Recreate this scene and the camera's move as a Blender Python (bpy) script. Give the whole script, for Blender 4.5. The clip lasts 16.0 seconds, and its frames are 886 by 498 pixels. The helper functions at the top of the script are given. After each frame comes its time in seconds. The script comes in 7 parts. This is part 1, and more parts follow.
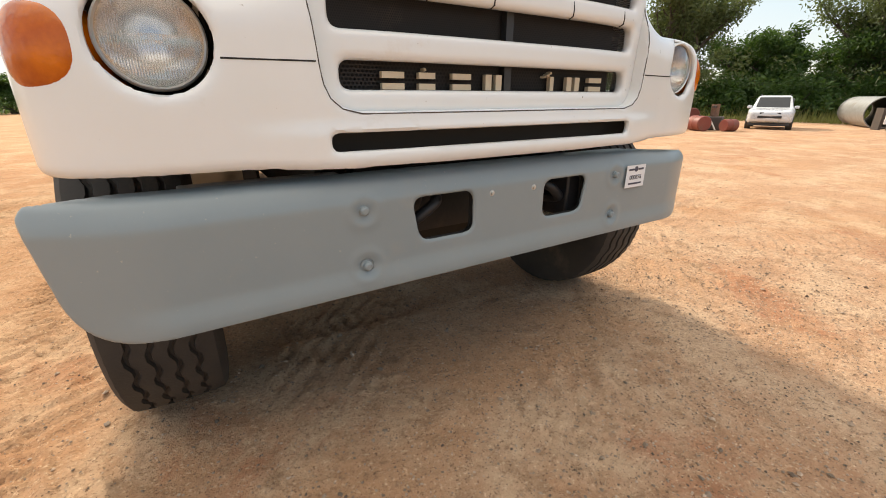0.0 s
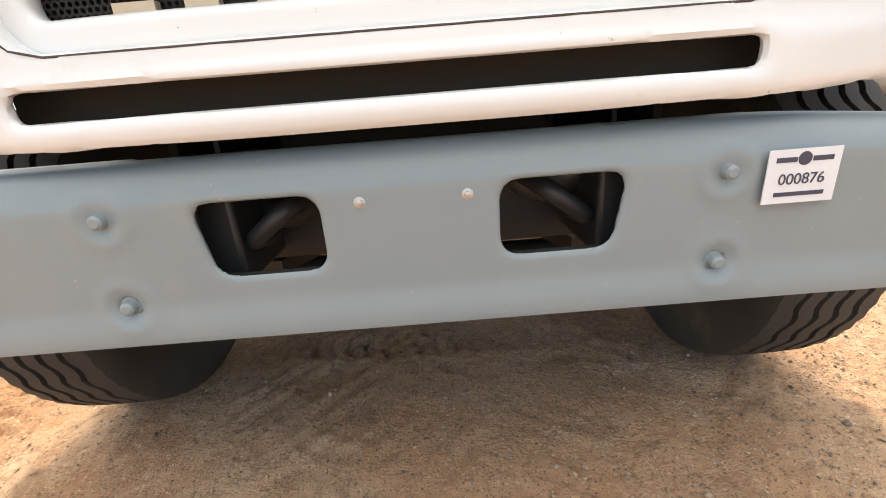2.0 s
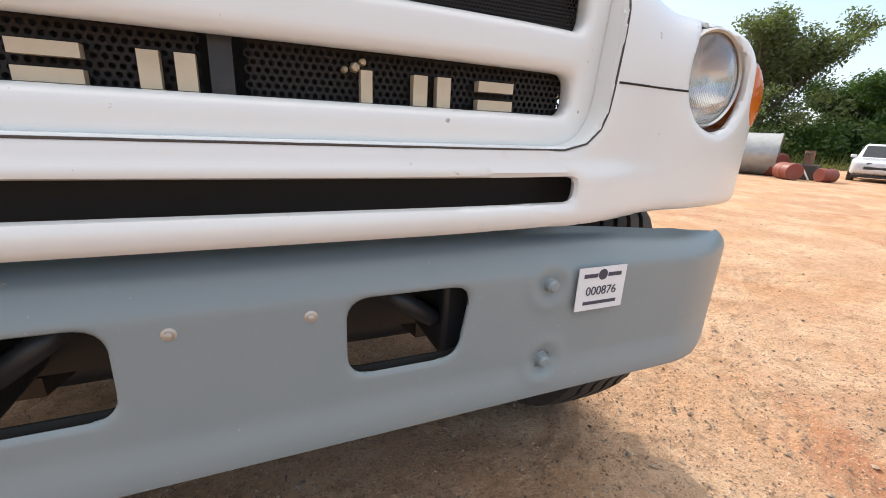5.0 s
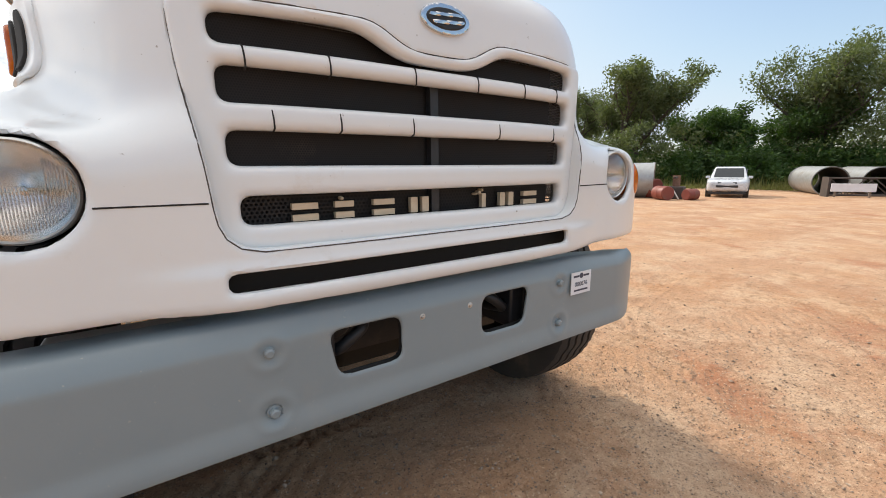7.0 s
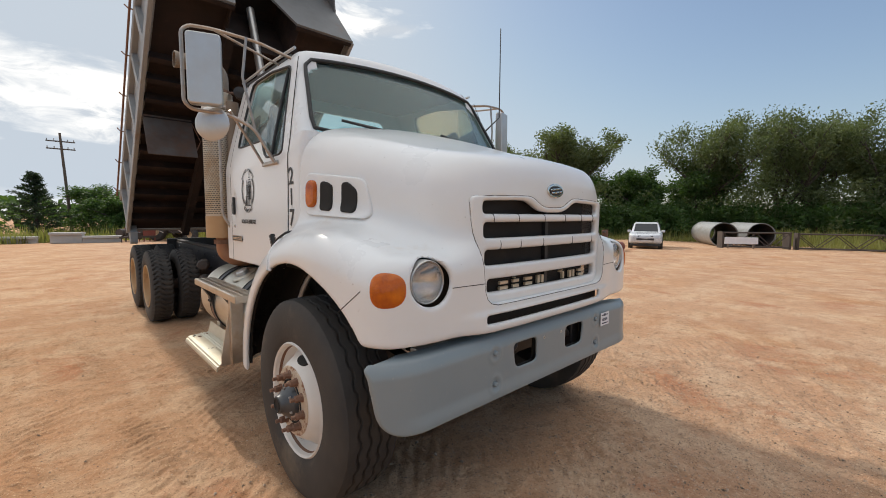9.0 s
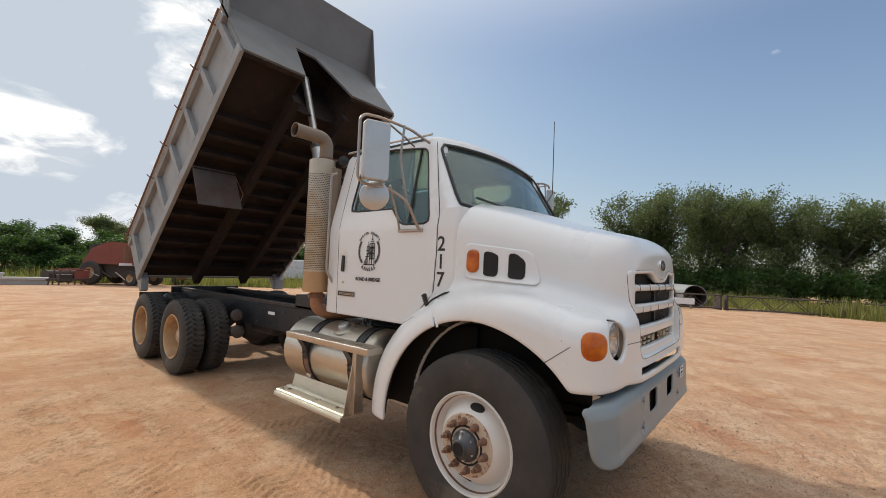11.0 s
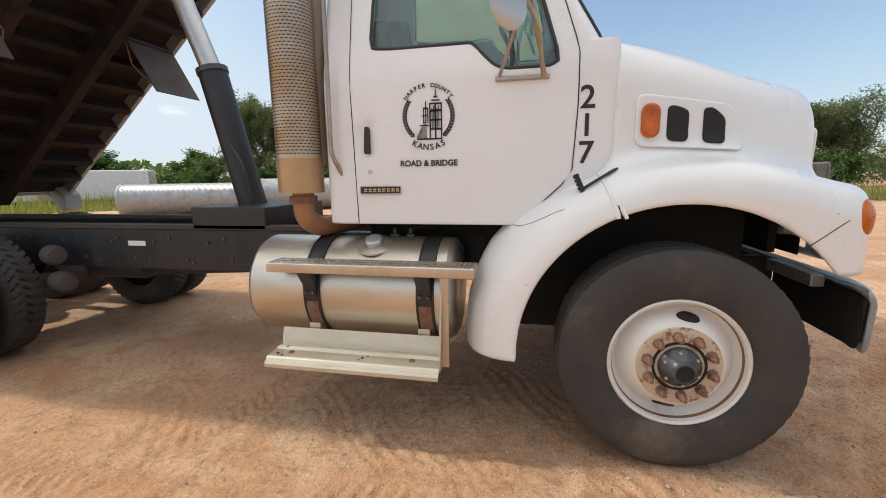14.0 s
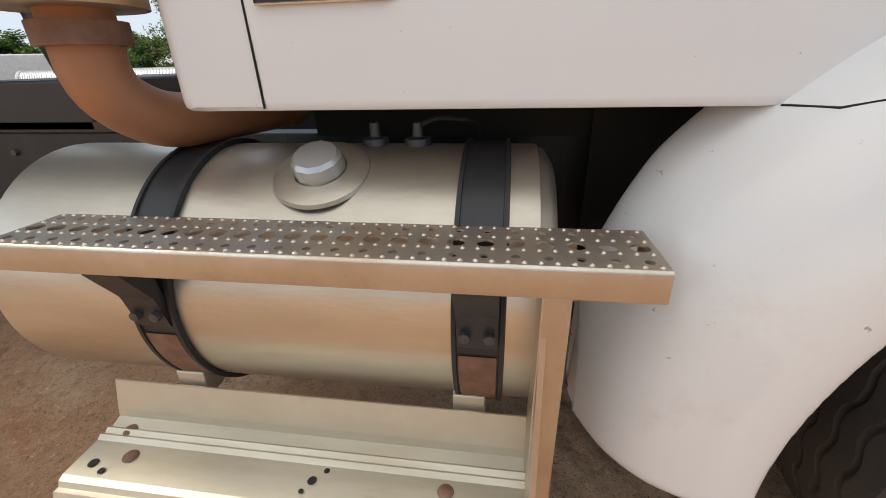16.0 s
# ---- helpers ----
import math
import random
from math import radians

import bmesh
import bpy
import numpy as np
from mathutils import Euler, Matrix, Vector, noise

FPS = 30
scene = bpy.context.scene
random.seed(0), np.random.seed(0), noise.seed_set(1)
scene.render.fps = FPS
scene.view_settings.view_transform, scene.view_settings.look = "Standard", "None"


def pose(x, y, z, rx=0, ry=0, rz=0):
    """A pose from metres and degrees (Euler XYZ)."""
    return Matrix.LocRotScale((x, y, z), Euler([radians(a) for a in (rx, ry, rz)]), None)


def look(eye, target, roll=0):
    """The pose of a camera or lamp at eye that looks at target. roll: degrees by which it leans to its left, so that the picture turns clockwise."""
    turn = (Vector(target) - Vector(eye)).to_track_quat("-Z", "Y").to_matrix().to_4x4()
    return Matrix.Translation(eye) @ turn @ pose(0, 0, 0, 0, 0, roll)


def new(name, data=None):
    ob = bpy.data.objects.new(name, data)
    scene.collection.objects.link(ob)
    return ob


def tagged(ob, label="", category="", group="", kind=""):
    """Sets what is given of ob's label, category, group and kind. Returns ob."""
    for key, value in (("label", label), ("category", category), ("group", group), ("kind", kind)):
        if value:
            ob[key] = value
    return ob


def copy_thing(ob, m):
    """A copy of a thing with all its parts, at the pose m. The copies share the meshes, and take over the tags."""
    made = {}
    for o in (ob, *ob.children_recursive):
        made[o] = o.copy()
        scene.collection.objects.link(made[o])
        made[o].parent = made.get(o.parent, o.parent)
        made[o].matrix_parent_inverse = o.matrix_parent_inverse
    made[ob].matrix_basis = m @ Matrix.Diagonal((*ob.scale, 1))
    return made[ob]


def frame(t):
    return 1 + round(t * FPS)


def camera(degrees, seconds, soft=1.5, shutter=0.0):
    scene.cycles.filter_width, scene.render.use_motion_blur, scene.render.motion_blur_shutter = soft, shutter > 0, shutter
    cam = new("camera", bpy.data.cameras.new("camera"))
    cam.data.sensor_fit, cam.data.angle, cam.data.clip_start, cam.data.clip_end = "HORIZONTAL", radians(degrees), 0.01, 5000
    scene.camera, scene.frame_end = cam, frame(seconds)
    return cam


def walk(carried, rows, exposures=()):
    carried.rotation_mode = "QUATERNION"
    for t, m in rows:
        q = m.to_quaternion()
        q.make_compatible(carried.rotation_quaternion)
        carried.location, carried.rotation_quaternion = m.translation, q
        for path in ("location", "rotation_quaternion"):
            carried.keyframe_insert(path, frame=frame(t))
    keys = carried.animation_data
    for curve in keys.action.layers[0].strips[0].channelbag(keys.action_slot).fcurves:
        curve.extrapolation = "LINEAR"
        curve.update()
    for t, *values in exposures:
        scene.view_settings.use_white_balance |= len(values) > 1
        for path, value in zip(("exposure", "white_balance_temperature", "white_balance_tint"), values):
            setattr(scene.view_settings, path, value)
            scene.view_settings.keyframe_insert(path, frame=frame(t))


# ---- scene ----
cam = camera(93.8, 16.0, 0.95)
PATH = [
    (0, (-0.923, -1.051, 1.135), (0.066, 0.546, 0.447), 0.0),
    (0.5, (-0.512, -1.151, 1.106), (0.328, 0.491, 0.335), 3.8),
    (1, (-0.098, -1.013, 1.037), (0.522, 0.69, 0.191), 5.8),
    (1.5, (0.08, -0.749, 0.975), (0.217, 1.105, 0.24), -1.3),
    (2, (0.044, -0.693, 0.995), (0.04, 1.188, 0.317), -4.6),
    (2.5, (0.077, -0.638, 1.019), (0.377, 1.247, 0.422), 0.0),
    (3, (0.04, -0.649, 1.076), (0.533, 1.203, 0.505), 0.6),
    (3.5, (0.079, -0.58, 1.074), (0.755, 1.201, 0.463), 1.4),
    (3.7, (0.094, -0.548, 1.089), (0.877, 1.185, 0.469), 1.5),
    (5.8, (-0.119, -0.709, 1.15), (0.636, 1.075, 0.654), 3.1),
    (6, (-0.208, -0.743, 1.167), (0.606, 1.024, 0.702), 3.2),
    (6.5, (-0.446, -0.847, 1.236), (0.552, 0.829, 0.793), 2.9),
    (7, (-0.711, -1.03, 1.285), (0.396, 0.591, 0.9), -0.5),
    (7.5, (-1.042, -1.114, 1.397), (0.159, 0.441, 1.026), -0.6),
    (8, (-1.417, -1.235, 1.471), (-0.161, 0.295, 1.183), -0.9),
    (8.5, (-1.771, -1.335, 1.526), (-0.468, 0.168, 1.316), -0.6),
    (9, (-2.137, -1.334, 1.544), (-0.776, 0.123, 1.385), 0.2),
    (9.5, (-2.484, -1.363, 1.535), (-1.073, 0.053, 1.465), 0.6),
    (10, (-2.829, -1.265, 1.572), (-1.373, 0.106, 1.598), 0.9),
    (10.2, (-2.96, -1.155, 1.601), (-1.487, 0.197, 1.639), 1.4),
    (12.3, (-3.686, 0.277, 1.608), (-1.988, 1.33, 1.691), -1.0),
    (12.5, (-3.711, 0.463, 1.603), (-1.977, 1.46, 1.63), -1.4),
    (13, (-3.703, 0.872, 1.571), (-1.882, 1.695, 1.478), -1.3),
    (13.5, (-3.484, 1.187, 1.504), (-1.598, 1.813, 1.285), -1.0),
    (14, (-3.225, 1.498, 1.427), (-1.298, 1.906, 1.08), -0.9),
    (14.5, (-2.844, 1.738, 1.366), (-0.925, 1.994, 0.864), -1.3),
    (15, (-2.465, 1.882, 1.322), (-0.587, 2.08, 0.661), -2.0),
    (15.5, (-2.081, 1.95, 1.278), (-0.261, 2.173, 0.481), -2.4),
    (16, (-1.785, 2.003, 1.245), (0.015, 2.281, 0.417), -1.5),
]
walk(cam, [(t, look(eye, target, roll)) for t, eye, target, roll in PATH],
     exposures=[(0, 0.82, 7500, 10), (1, 1.12, 7650, 10), (2, 1.50, 7250, 10), (3, 1.08, 6850, 10), (3.7, 0.95, 6650, 10), (5.8, 0.96, 6600, 10), (7, 0.62, 6680, 10), (8, 0.30, 6680, 10), (9, 0.17, 6650, 10), (10.2, 0.15, 6620, 10), (12.5, 0.25, 6600, 10), (14, 0.52, 6660, 10), (15, 0.6, 6680, 10), (16, 0.55, 6640, 10)])

# ---- light ----
SUN_EL, SUN_ROT = radians(38.0), radians(0.0)
world = bpy.data.worlds.new("sky_world")
scene.world = world
world.use_nodes = True
wn, wl = world.node_tree.nodes, world.node_tree.links
wn.clear()
w_out = wn.new("ShaderNodeOutputWorld")
w_bg = wn.new("ShaderNodeBackground")
w_bg.inputs["Strength"].default_value = 0.14
w_sky = wn.new("ShaderNodeTexSky")
w_sky.sky_type = "NISHITA"
w_sky.sun_disc = False
w_sky.sun_elevation, w_sky.sun_rotation = SUN_EL, SUN_ROT
w_sky.air_density, w_sky.dust_density, w_sky.ozone_density = 1.0, 1.5, 1.1
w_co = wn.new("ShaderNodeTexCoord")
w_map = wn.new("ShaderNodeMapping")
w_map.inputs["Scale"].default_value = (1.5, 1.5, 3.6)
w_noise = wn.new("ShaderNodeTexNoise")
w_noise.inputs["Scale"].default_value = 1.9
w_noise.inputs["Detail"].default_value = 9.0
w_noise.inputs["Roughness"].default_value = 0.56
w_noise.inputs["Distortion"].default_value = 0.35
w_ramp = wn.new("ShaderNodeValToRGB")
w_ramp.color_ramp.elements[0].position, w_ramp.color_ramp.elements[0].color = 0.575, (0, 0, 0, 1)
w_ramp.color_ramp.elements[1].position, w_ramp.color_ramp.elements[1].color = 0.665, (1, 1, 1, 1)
w_mix = wn.new("ShaderNodeMix")
w_mix.data_type = "RGBA"
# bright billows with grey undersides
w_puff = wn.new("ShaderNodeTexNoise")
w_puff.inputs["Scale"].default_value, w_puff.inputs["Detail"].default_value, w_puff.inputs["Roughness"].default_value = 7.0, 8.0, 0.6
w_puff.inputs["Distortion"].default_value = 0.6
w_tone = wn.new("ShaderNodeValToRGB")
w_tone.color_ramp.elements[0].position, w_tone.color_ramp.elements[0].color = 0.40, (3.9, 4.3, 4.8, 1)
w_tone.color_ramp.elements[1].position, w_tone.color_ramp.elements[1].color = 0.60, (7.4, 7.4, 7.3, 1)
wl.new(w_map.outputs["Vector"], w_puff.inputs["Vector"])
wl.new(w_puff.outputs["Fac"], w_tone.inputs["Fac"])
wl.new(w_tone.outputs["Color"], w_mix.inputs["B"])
wl.new(w_co.outputs["Generated"], w_map.inputs["Vector"])
wl.new(w_map.outputs["Vector"], w_noise.inputs["Vector"])
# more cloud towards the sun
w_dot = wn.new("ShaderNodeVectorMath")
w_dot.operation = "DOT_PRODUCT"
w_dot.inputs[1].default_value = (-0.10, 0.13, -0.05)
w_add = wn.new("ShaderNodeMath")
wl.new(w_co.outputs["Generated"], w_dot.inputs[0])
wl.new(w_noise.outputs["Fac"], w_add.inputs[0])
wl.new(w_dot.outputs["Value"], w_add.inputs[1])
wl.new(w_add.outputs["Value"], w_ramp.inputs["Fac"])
# bright cloud layer overhead, out of view, added as fill for shaded surfaces
w_sep = wn.new("ShaderNodeSeparateXYZ")
wl.new(w_co.outputs["Generated"], w_sep.inputs["Vector"])
w_up = wn.new("ShaderNodeMapRange")
w_up.interpolation_type = "SMOOTHSTEP"
w_up.inputs["From Min"].default_value, w_up.inputs["From Max"].default_value, w_up.inputs["To Max"].default_value = 0.45, 0.85, 0.8
wl.new(w_sep.outputs["Z"], w_up.inputs["Value"])
# haze evens out the glare round the sun
w_split = wn.new("ShaderNodeSeparateColor")
w_join = wn.new("ShaderNodeCombineColor")
wl.new(w_sky.outputs["Color"], w_split.inputs["Color"])
for ch, cap in (("Red", 3.6), ("Green", 4.1), ("Blue", 4.7)):
    w_cap = wn.new("ShaderNodeMath")
    w_cap.operation = "SMOOTH_MIN"
    w_cap.inputs[1].default_value, w_cap.inputs[2].default_value = cap, 2.6
    wl.new(w_split.outputs[ch], w_cap.inputs[0])
    wl.new(w_cap.outputs["Value"], w_join.inputs[ch])
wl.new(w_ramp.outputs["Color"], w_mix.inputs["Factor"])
wl.new(w_join.outputs["Color"], w_mix.inputs["A"])
w_over = wn.new("ShaderNodeMix")
w_over.data_type = "RGBA"
w_over.inputs["B"].default_value = (8.8, 8.7, 8.5, 1.0)
wl.new(w_up.outputs["Result"], w_over.inputs["Factor"])
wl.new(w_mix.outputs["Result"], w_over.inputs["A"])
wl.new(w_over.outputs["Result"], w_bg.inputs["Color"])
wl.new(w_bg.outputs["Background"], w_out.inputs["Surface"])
sun = new("sun", bpy.data.lights.new("sun", "SUN"))
sun.data.energy, sun.data.angle, sun.data.color = 2.6, radians(1.5), (1.0, 0.94, 0.85)
sun.matrix_world = look((0, 40 * math.cos(SUN_EL), 40 * math.sin(SUN_EL)), (0, 0, 0))


# ---- materials ----
def material(name, base, rough=0.5, metal=0.0, alt=None, scale=4.0, amount=0.5, bump=0.0, bump_scale=60.0,
             grime=None, grime_scale=1.2, grime_cut=(0.55, 0.75), coat=0.0, stretch=(1, 1, 1), island=0.0, spec=0.5, rough_vary=0.08, specks=None, speck_scale=55.0, speck_cut=0.70):
    """Principled surface with two scales of colour noise, optional grime patches with a shape of their own, and fine relief."""
    m = bpy.data.materials.new(name)
    m.use_nodes = True
    n, l = m.node_tree.nodes, m.node_tree.links
    b = n["Principled BSDF"]
    co = n.new("ShaderNodeTexCoord")
    mp = n.new("ShaderNodeMapping")
    mp.inputs["Scale"].default_value = stretch
    l.new(co.outputs["Object"], mp.inputs["Vector"])
    t1 = n.new("ShaderNodeTexNoise")
    t1.inputs["Scale"].default_value, t1.inputs["Detail"].default_value, t1.inputs["Roughness"].default_value = scale, 6.0, 0.6
    l.new(mp.outputs["Vector"], t1.inputs["Vector"])
    mix = n.new("ShaderNodeMix")
    mix.data_type = "RGBA"
    mix.inputs["A"].default_value = (*base, 1)
    mix.inputs["B"].default_value = (*(alt or [c * 0.8 for c in base]), 1)
    rmp = n.new("ShaderNodeMapRange")
    rmp.inputs["From Min"].default_value, rmp.inputs["From Max"].default_value = 0.32, 0.68
    rmp.inputs["To Max"].default_value = amount
    l.new(t1.outputs["Fac"], rmp.inputs["Value"])
    l.new(rmp.outputs["Result"], mix.inputs["Factor"])
    colour = mix.outputs["Result"]
    if grime:
        t2 = n.new("ShaderNodeTexNoise")
        t2.inputs["Scale"].default_value, t2.inputs["Detail"].default_value, t2.inputs["Roughness"].default_value = grime_scale, 9.0, 0.68
        l.new(mp.outputs["Vector"], t2.inputs["Vector"])
        r2 = n.new("ShaderNodeMapRange")
        r2.inputs["From Min"].default_value, r2.inputs["From Max"].default_value = grime_cut
        l.new(t2.outputs["Fac"], r2.inputs["Value"])
        m2 = n.new("ShaderNodeMix")
        m2.data_type = "RGBA"
        m2.inputs["B"].default_value = (*grime, 1)
        l.new(r2.outputs["Result"], m2.inputs["Factor"])
        l.new(colour, m2.inputs["A"])
        colour = m2.outputs["Result"]
    if specks:
        # chips, bug marks and grit
        t4 = n.new("ShaderNodeTexNoise")
        t4.inputs["Scale"].default_value, t4.inputs["Detail"].default_value, t4.inputs["Roughness"].default_value = speck_scale, 3.0, 0.55
        l.new(co.outputs["Object"], t4.inputs["Vector"])
        r4 = n.new("ShaderNodeMapRange")
        r4.inputs["From Min"].default_value, r4.inputs["From Max"].default_value, r4.inputs["To Max"].default_value = speck_cut, speck_cut + 0.05, 0.75
        l.new(t4.outputs["Fac"], r4.inputs["Value"])
        m4 = n.new("ShaderNodeMix")
        m4.data_type = "RGBA"
        m4.inputs["B"].default_value = (*specks, 1)
        l.new(r4.outputs["Result"], m4.inputs["Factor"])
        l.new(colour, m4.inputs["A"])
        colour = m4.outputs["Result"]
    if island:
        geo = n.new("ShaderNodeNewGeometry")
        hsv = n.new("ShaderNodeHueSaturation")
        r3 = n.new("ShaderNodeMapRange")
        r3.inputs["To Min"].default_value, r3.inputs["To Max"].default_value = 1 - island, 1 + island
        l.new(geo.outputs["Random Per Island"], r3.inputs["Value"])
        l.new(r3.outputs["Result"], hsv.inputs["Value"])
        l.new(colour, hsv.inputs["Color"])
        colour = hsv.outputs["Color"]
    l.new(colour, b.inputs["Base Color"])
    rr = n.new("ShaderNodeMapRange")
    rr.inputs["To Min"].default_value, rr.inputs["To Max"].default_value = max(0.02, rough - rough_vary), min(1.0, rough + rough_vary)
    l.new(t1.outputs["Fac"], rr.inputs["Value"])
    l.new(rr.outputs["Result"], b.inputs["Roughness"])
    b.inputs["Metallic"].default_value = metal
    b.inputs["Specular IOR Level"].default_value = spec
    b.inputs["Coat Weight"].default_value = coat
    b.inputs["Coat Roughness"].default_value = 0.12
    if bump:
        t3 = n.new("ShaderNodeTexNoise")
        t3.inputs["Scale"].default_value, t3.inputs["Detail"].default_value = bump_scale, 5.0
        l.new(mp.outputs["Vector"], t3.inputs["Vector"])
        bp = n.new("ShaderNodeBump")
        bp.inputs["Strength"].default_value, bp.inputs["Distance"].default_value = bump, 0.01
        l.new(t3.outputs["Fac"], bp.inputs["Height"])
        l.new(bp.outputs["Normal"], b.inputs["Normal"])
    return m


def glass_material(name, tint, rough=0.0, ior=1.45):
    m = bpy.data.materials.new(name)
    m.use_nodes = True
    b = m.node_tree.nodes["Principled BSDF"]
    b.inputs["Base Color"].default_value = (*tint, 1)
    b.inputs["Transmission Weight"].default_value = 1.0
    b.inputs["Roughness"].default_value = rough
    b.inputs["IOR"].default_value = ior
    return m


M_WHITE = material("white_paint", (0.772, 0.782, 0.780), 0.30, alt=(0.745, 0.738, 0.715), scale=2.2, amount=0.7, coat=0.5,
                   grime=(0.58, 0.48, 0.37), grime_scale=3.4, grime_cut=(0.60, 0.95), bump=0.02, bump_scale=9.0, specks=(0.25, 0.20, 0.15), speck_scale=48, speck_cut=0.725)
M_WHITE_CAB = material("white_cab_paint", (0.772, 0.787, 0.790), 0.30, alt=(0.752, 0.757, 0.748), scale=1.6, amount=0.5, coat=0.35,
                       grime=(0.60, 0.50, 0.39), grime_scale=2.6, grime_cut=(0.62, 0.98), specks=(0.28, 0.22, 0.16), speck_scale=60, speck_cut=0.735)
M_BUMPER = material("grey_bumper_paint", (0.225, 0.268, 0.285), 0.36, alt=(0.255, 0.29, 0.30), scale=3.0, amount=0.7,
                    grime=(0.33, 0.31, 0.275), grime_scale=2.1, grime_cut=(0.56, 0.9), bump=0.04, bump_scale=14.0, specks=(0.42, 0.40, 0.36), speck_scale=80, speck_cut=0.705)
M_BLACK = material("black_frame_paint", (0.022, 0.023, 0.026), 0.45, alt=(0.030, 0.028, 0.027), scale=5.0, grime=(0.11, 0.08, 0.058),
                   grime_scale=3.0, grime_cut=(0.60, 0.85), bump=0.1, bump_scale=40)
M_FRAME = material("streaked_frame_paint", (0.009, 0.010, 0.013), 0.45, alt=(0.020, 0.022, 0.028), scale=3.0, amount=1.0, stretch=(1, 2.2, 0.35), grime=(0.15, 0.12, 0.095),
                   grime_scale=2.6, grime_cut=(0.60, 0.86), bump=0.1, bump_scale=40)
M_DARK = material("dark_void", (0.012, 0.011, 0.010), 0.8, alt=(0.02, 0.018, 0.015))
M_RUBBER = material("black_rubber", (0.02, 0.02, 0.021), 0.55, alt=(0.035, 0.034, 0.033), scale=8)
M_TYRE = material("tyre_rubber", (0.030, 0.028, 0.027), 0.74, alt=(0.062, 0.053, 0.044), scale=3.5, amount=0.9, grime=(0.19, 0.145, 0.10),
                  grime_scale=2.2, grime_cut=(0.56, 0.85), bump=0.15, bump_scale=120)
M_RIM = material("white_rim_paint", (0.72, 0.70, 0.66), 0.42, alt=(0.66, 0.60, 0.52), scale=5, grime=(0.42, 0.25, 0.13), grime_scale=4.5,
                 grime_cut=(0.63, 0.85))
M_RIM_TAN = material("tan_rim_paint", (0.50, 0.31, 0.15), 0.6, alt=(0.56, 0.42, 0.26), scale=6, grime=(0.26, 0.13, 0.06), grime_scale=4.0,
                     grime_cut=(0.5, 0.75))
M_RUST = material("rusty_steel", (0.16, 0.075, 0.045), 0.75, alt=(0.26, 0.15, 0.10), scale=18, amount=0.9, bump=0.3, bump_scale=90)
M_HUBPLATE = material("chipped_hub_paint", (0.55, 0.42, 0.30), 0.6, alt=(0.60, 0.52, 0.42), scale=12, grime=(0.24, 0.10, 0.045), grime_scale=13,
                      grime_cut=(0.52, 0.60))
M_HUB = material("grey_hub_metal", (0.062, 0.068, 0.075), 0.38, 0.3, alt=(0.12, 0.115, 0.11), scale=9)
M_ALU = material("brushed_aluminium", (0.66, 0.63, 0.56), 0.38, 0.9, alt=(0.47, 0.42, 0.34), scale=3.2, amount=0.9, stretch=(1, 0.35, 1.6),
                 bump=0.05, bump_scale=80, rough_vary=0.14)
M_STEP = material("worn_step_aluminium", (0.62, 0.575, 0.51), 0.42, 0.9, alt=(0.52, 0.42, 0.31), scale=7, amount=0.9, grime=(0.36, 0.25, 0.15),
                  grime_scale=6, grime_cut=(0.58, 0.85), bump=0.08, bump_scale=50, rough_vary=0.15)
M_STEP_PALE = material("pale_step_aluminium", (0.70, 0.66, 0.55), 0.48, 0.75, alt=(0.60, 0.53, 0.40), scale=5, amount=0.9,
                       grime=(0.40, 0.31, 0.20), grime_scale=7, grime_cut=(0.62, 0.9), stretch=(3, 0.6, 1), rough_vary=0.15)
M_CHROME = material("polished_steel", (0.70, 0.70, 0.70), 0.16, 1.0, alt=(0.55, 0.52, 0.48), scale=14)
M_TUBE = material("weathered_steel_tube", (0.46, 0.43, 0.40), 0.38, 0.85, alt=(0.34, 0.27, 0.22), scale=16, amount=0.8)
M_MIRROR_BACK = material("mirror_housing_steel", (0.56, 0.56, 0.55), 0.36, 0.7, alt=(0.48, 0.46, 0.43), scale=9)
M_AMBER = material("amber_lens", (0.62, 0.150, 0.002), 0.16, alt=(0.36, 0.060, 0.001), scale=15, amount=1.0, spec=0.5, bump=0.2, bump_scale=60)
M_REFLECTOR = material("lamp_reflector", (0.86, 0.85, 0.83), 0.22, 1.0)
M_GUARD = material("dirty_guard_steel", (0.10, 0.088, 0.08), 0.7, alt=(0.075, 0.045, 0.032), scale=4, amount=1.0, grime=(0.12, 0.06, 0.035), grime_scale=3.0, grime_cut=(0.5, 0.72))
M_MESH = material("grille_mesh_plastic", (0.010, 0.008, 0.0075), 0.65, alt=(0.028, 0.020, 0.016), scale=6, grime=(0.07, 0.05, 0.036), grime_scale=5,
                  grime_cut=(0.6, 0.85))
M_LETTER = material("faded_gold_letter", (0.62, 0.52, 0.38), 0.45, 0.25, alt=(0.5, 0.40, 0.28), scale=20)
M_BED = material("grey_bed_paint", (0.30, 0.315, 0.32), 0.5, alt=(0.235, 0.24, 0.245), scale=2.5, amount=0.9, grime=(0.22, 0.15, 0.10),
                 grime_scale=2.6, grime_cut=(0.55, 0.8), bump=0.12, bump_scale=12)
# bed grey darkened for the shade on the forward-facing bulkhead and cab shield
M_BED_FRONT = material("shaded_bulkhead_paint", (0.150, 0.158, 0.162), 0.5, alt=(0.115, 0.118, 0.12), scale=2.2, amount=0.9, grime=(0.16, 0.10, 0.07),
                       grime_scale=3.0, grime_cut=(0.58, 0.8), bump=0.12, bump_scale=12)
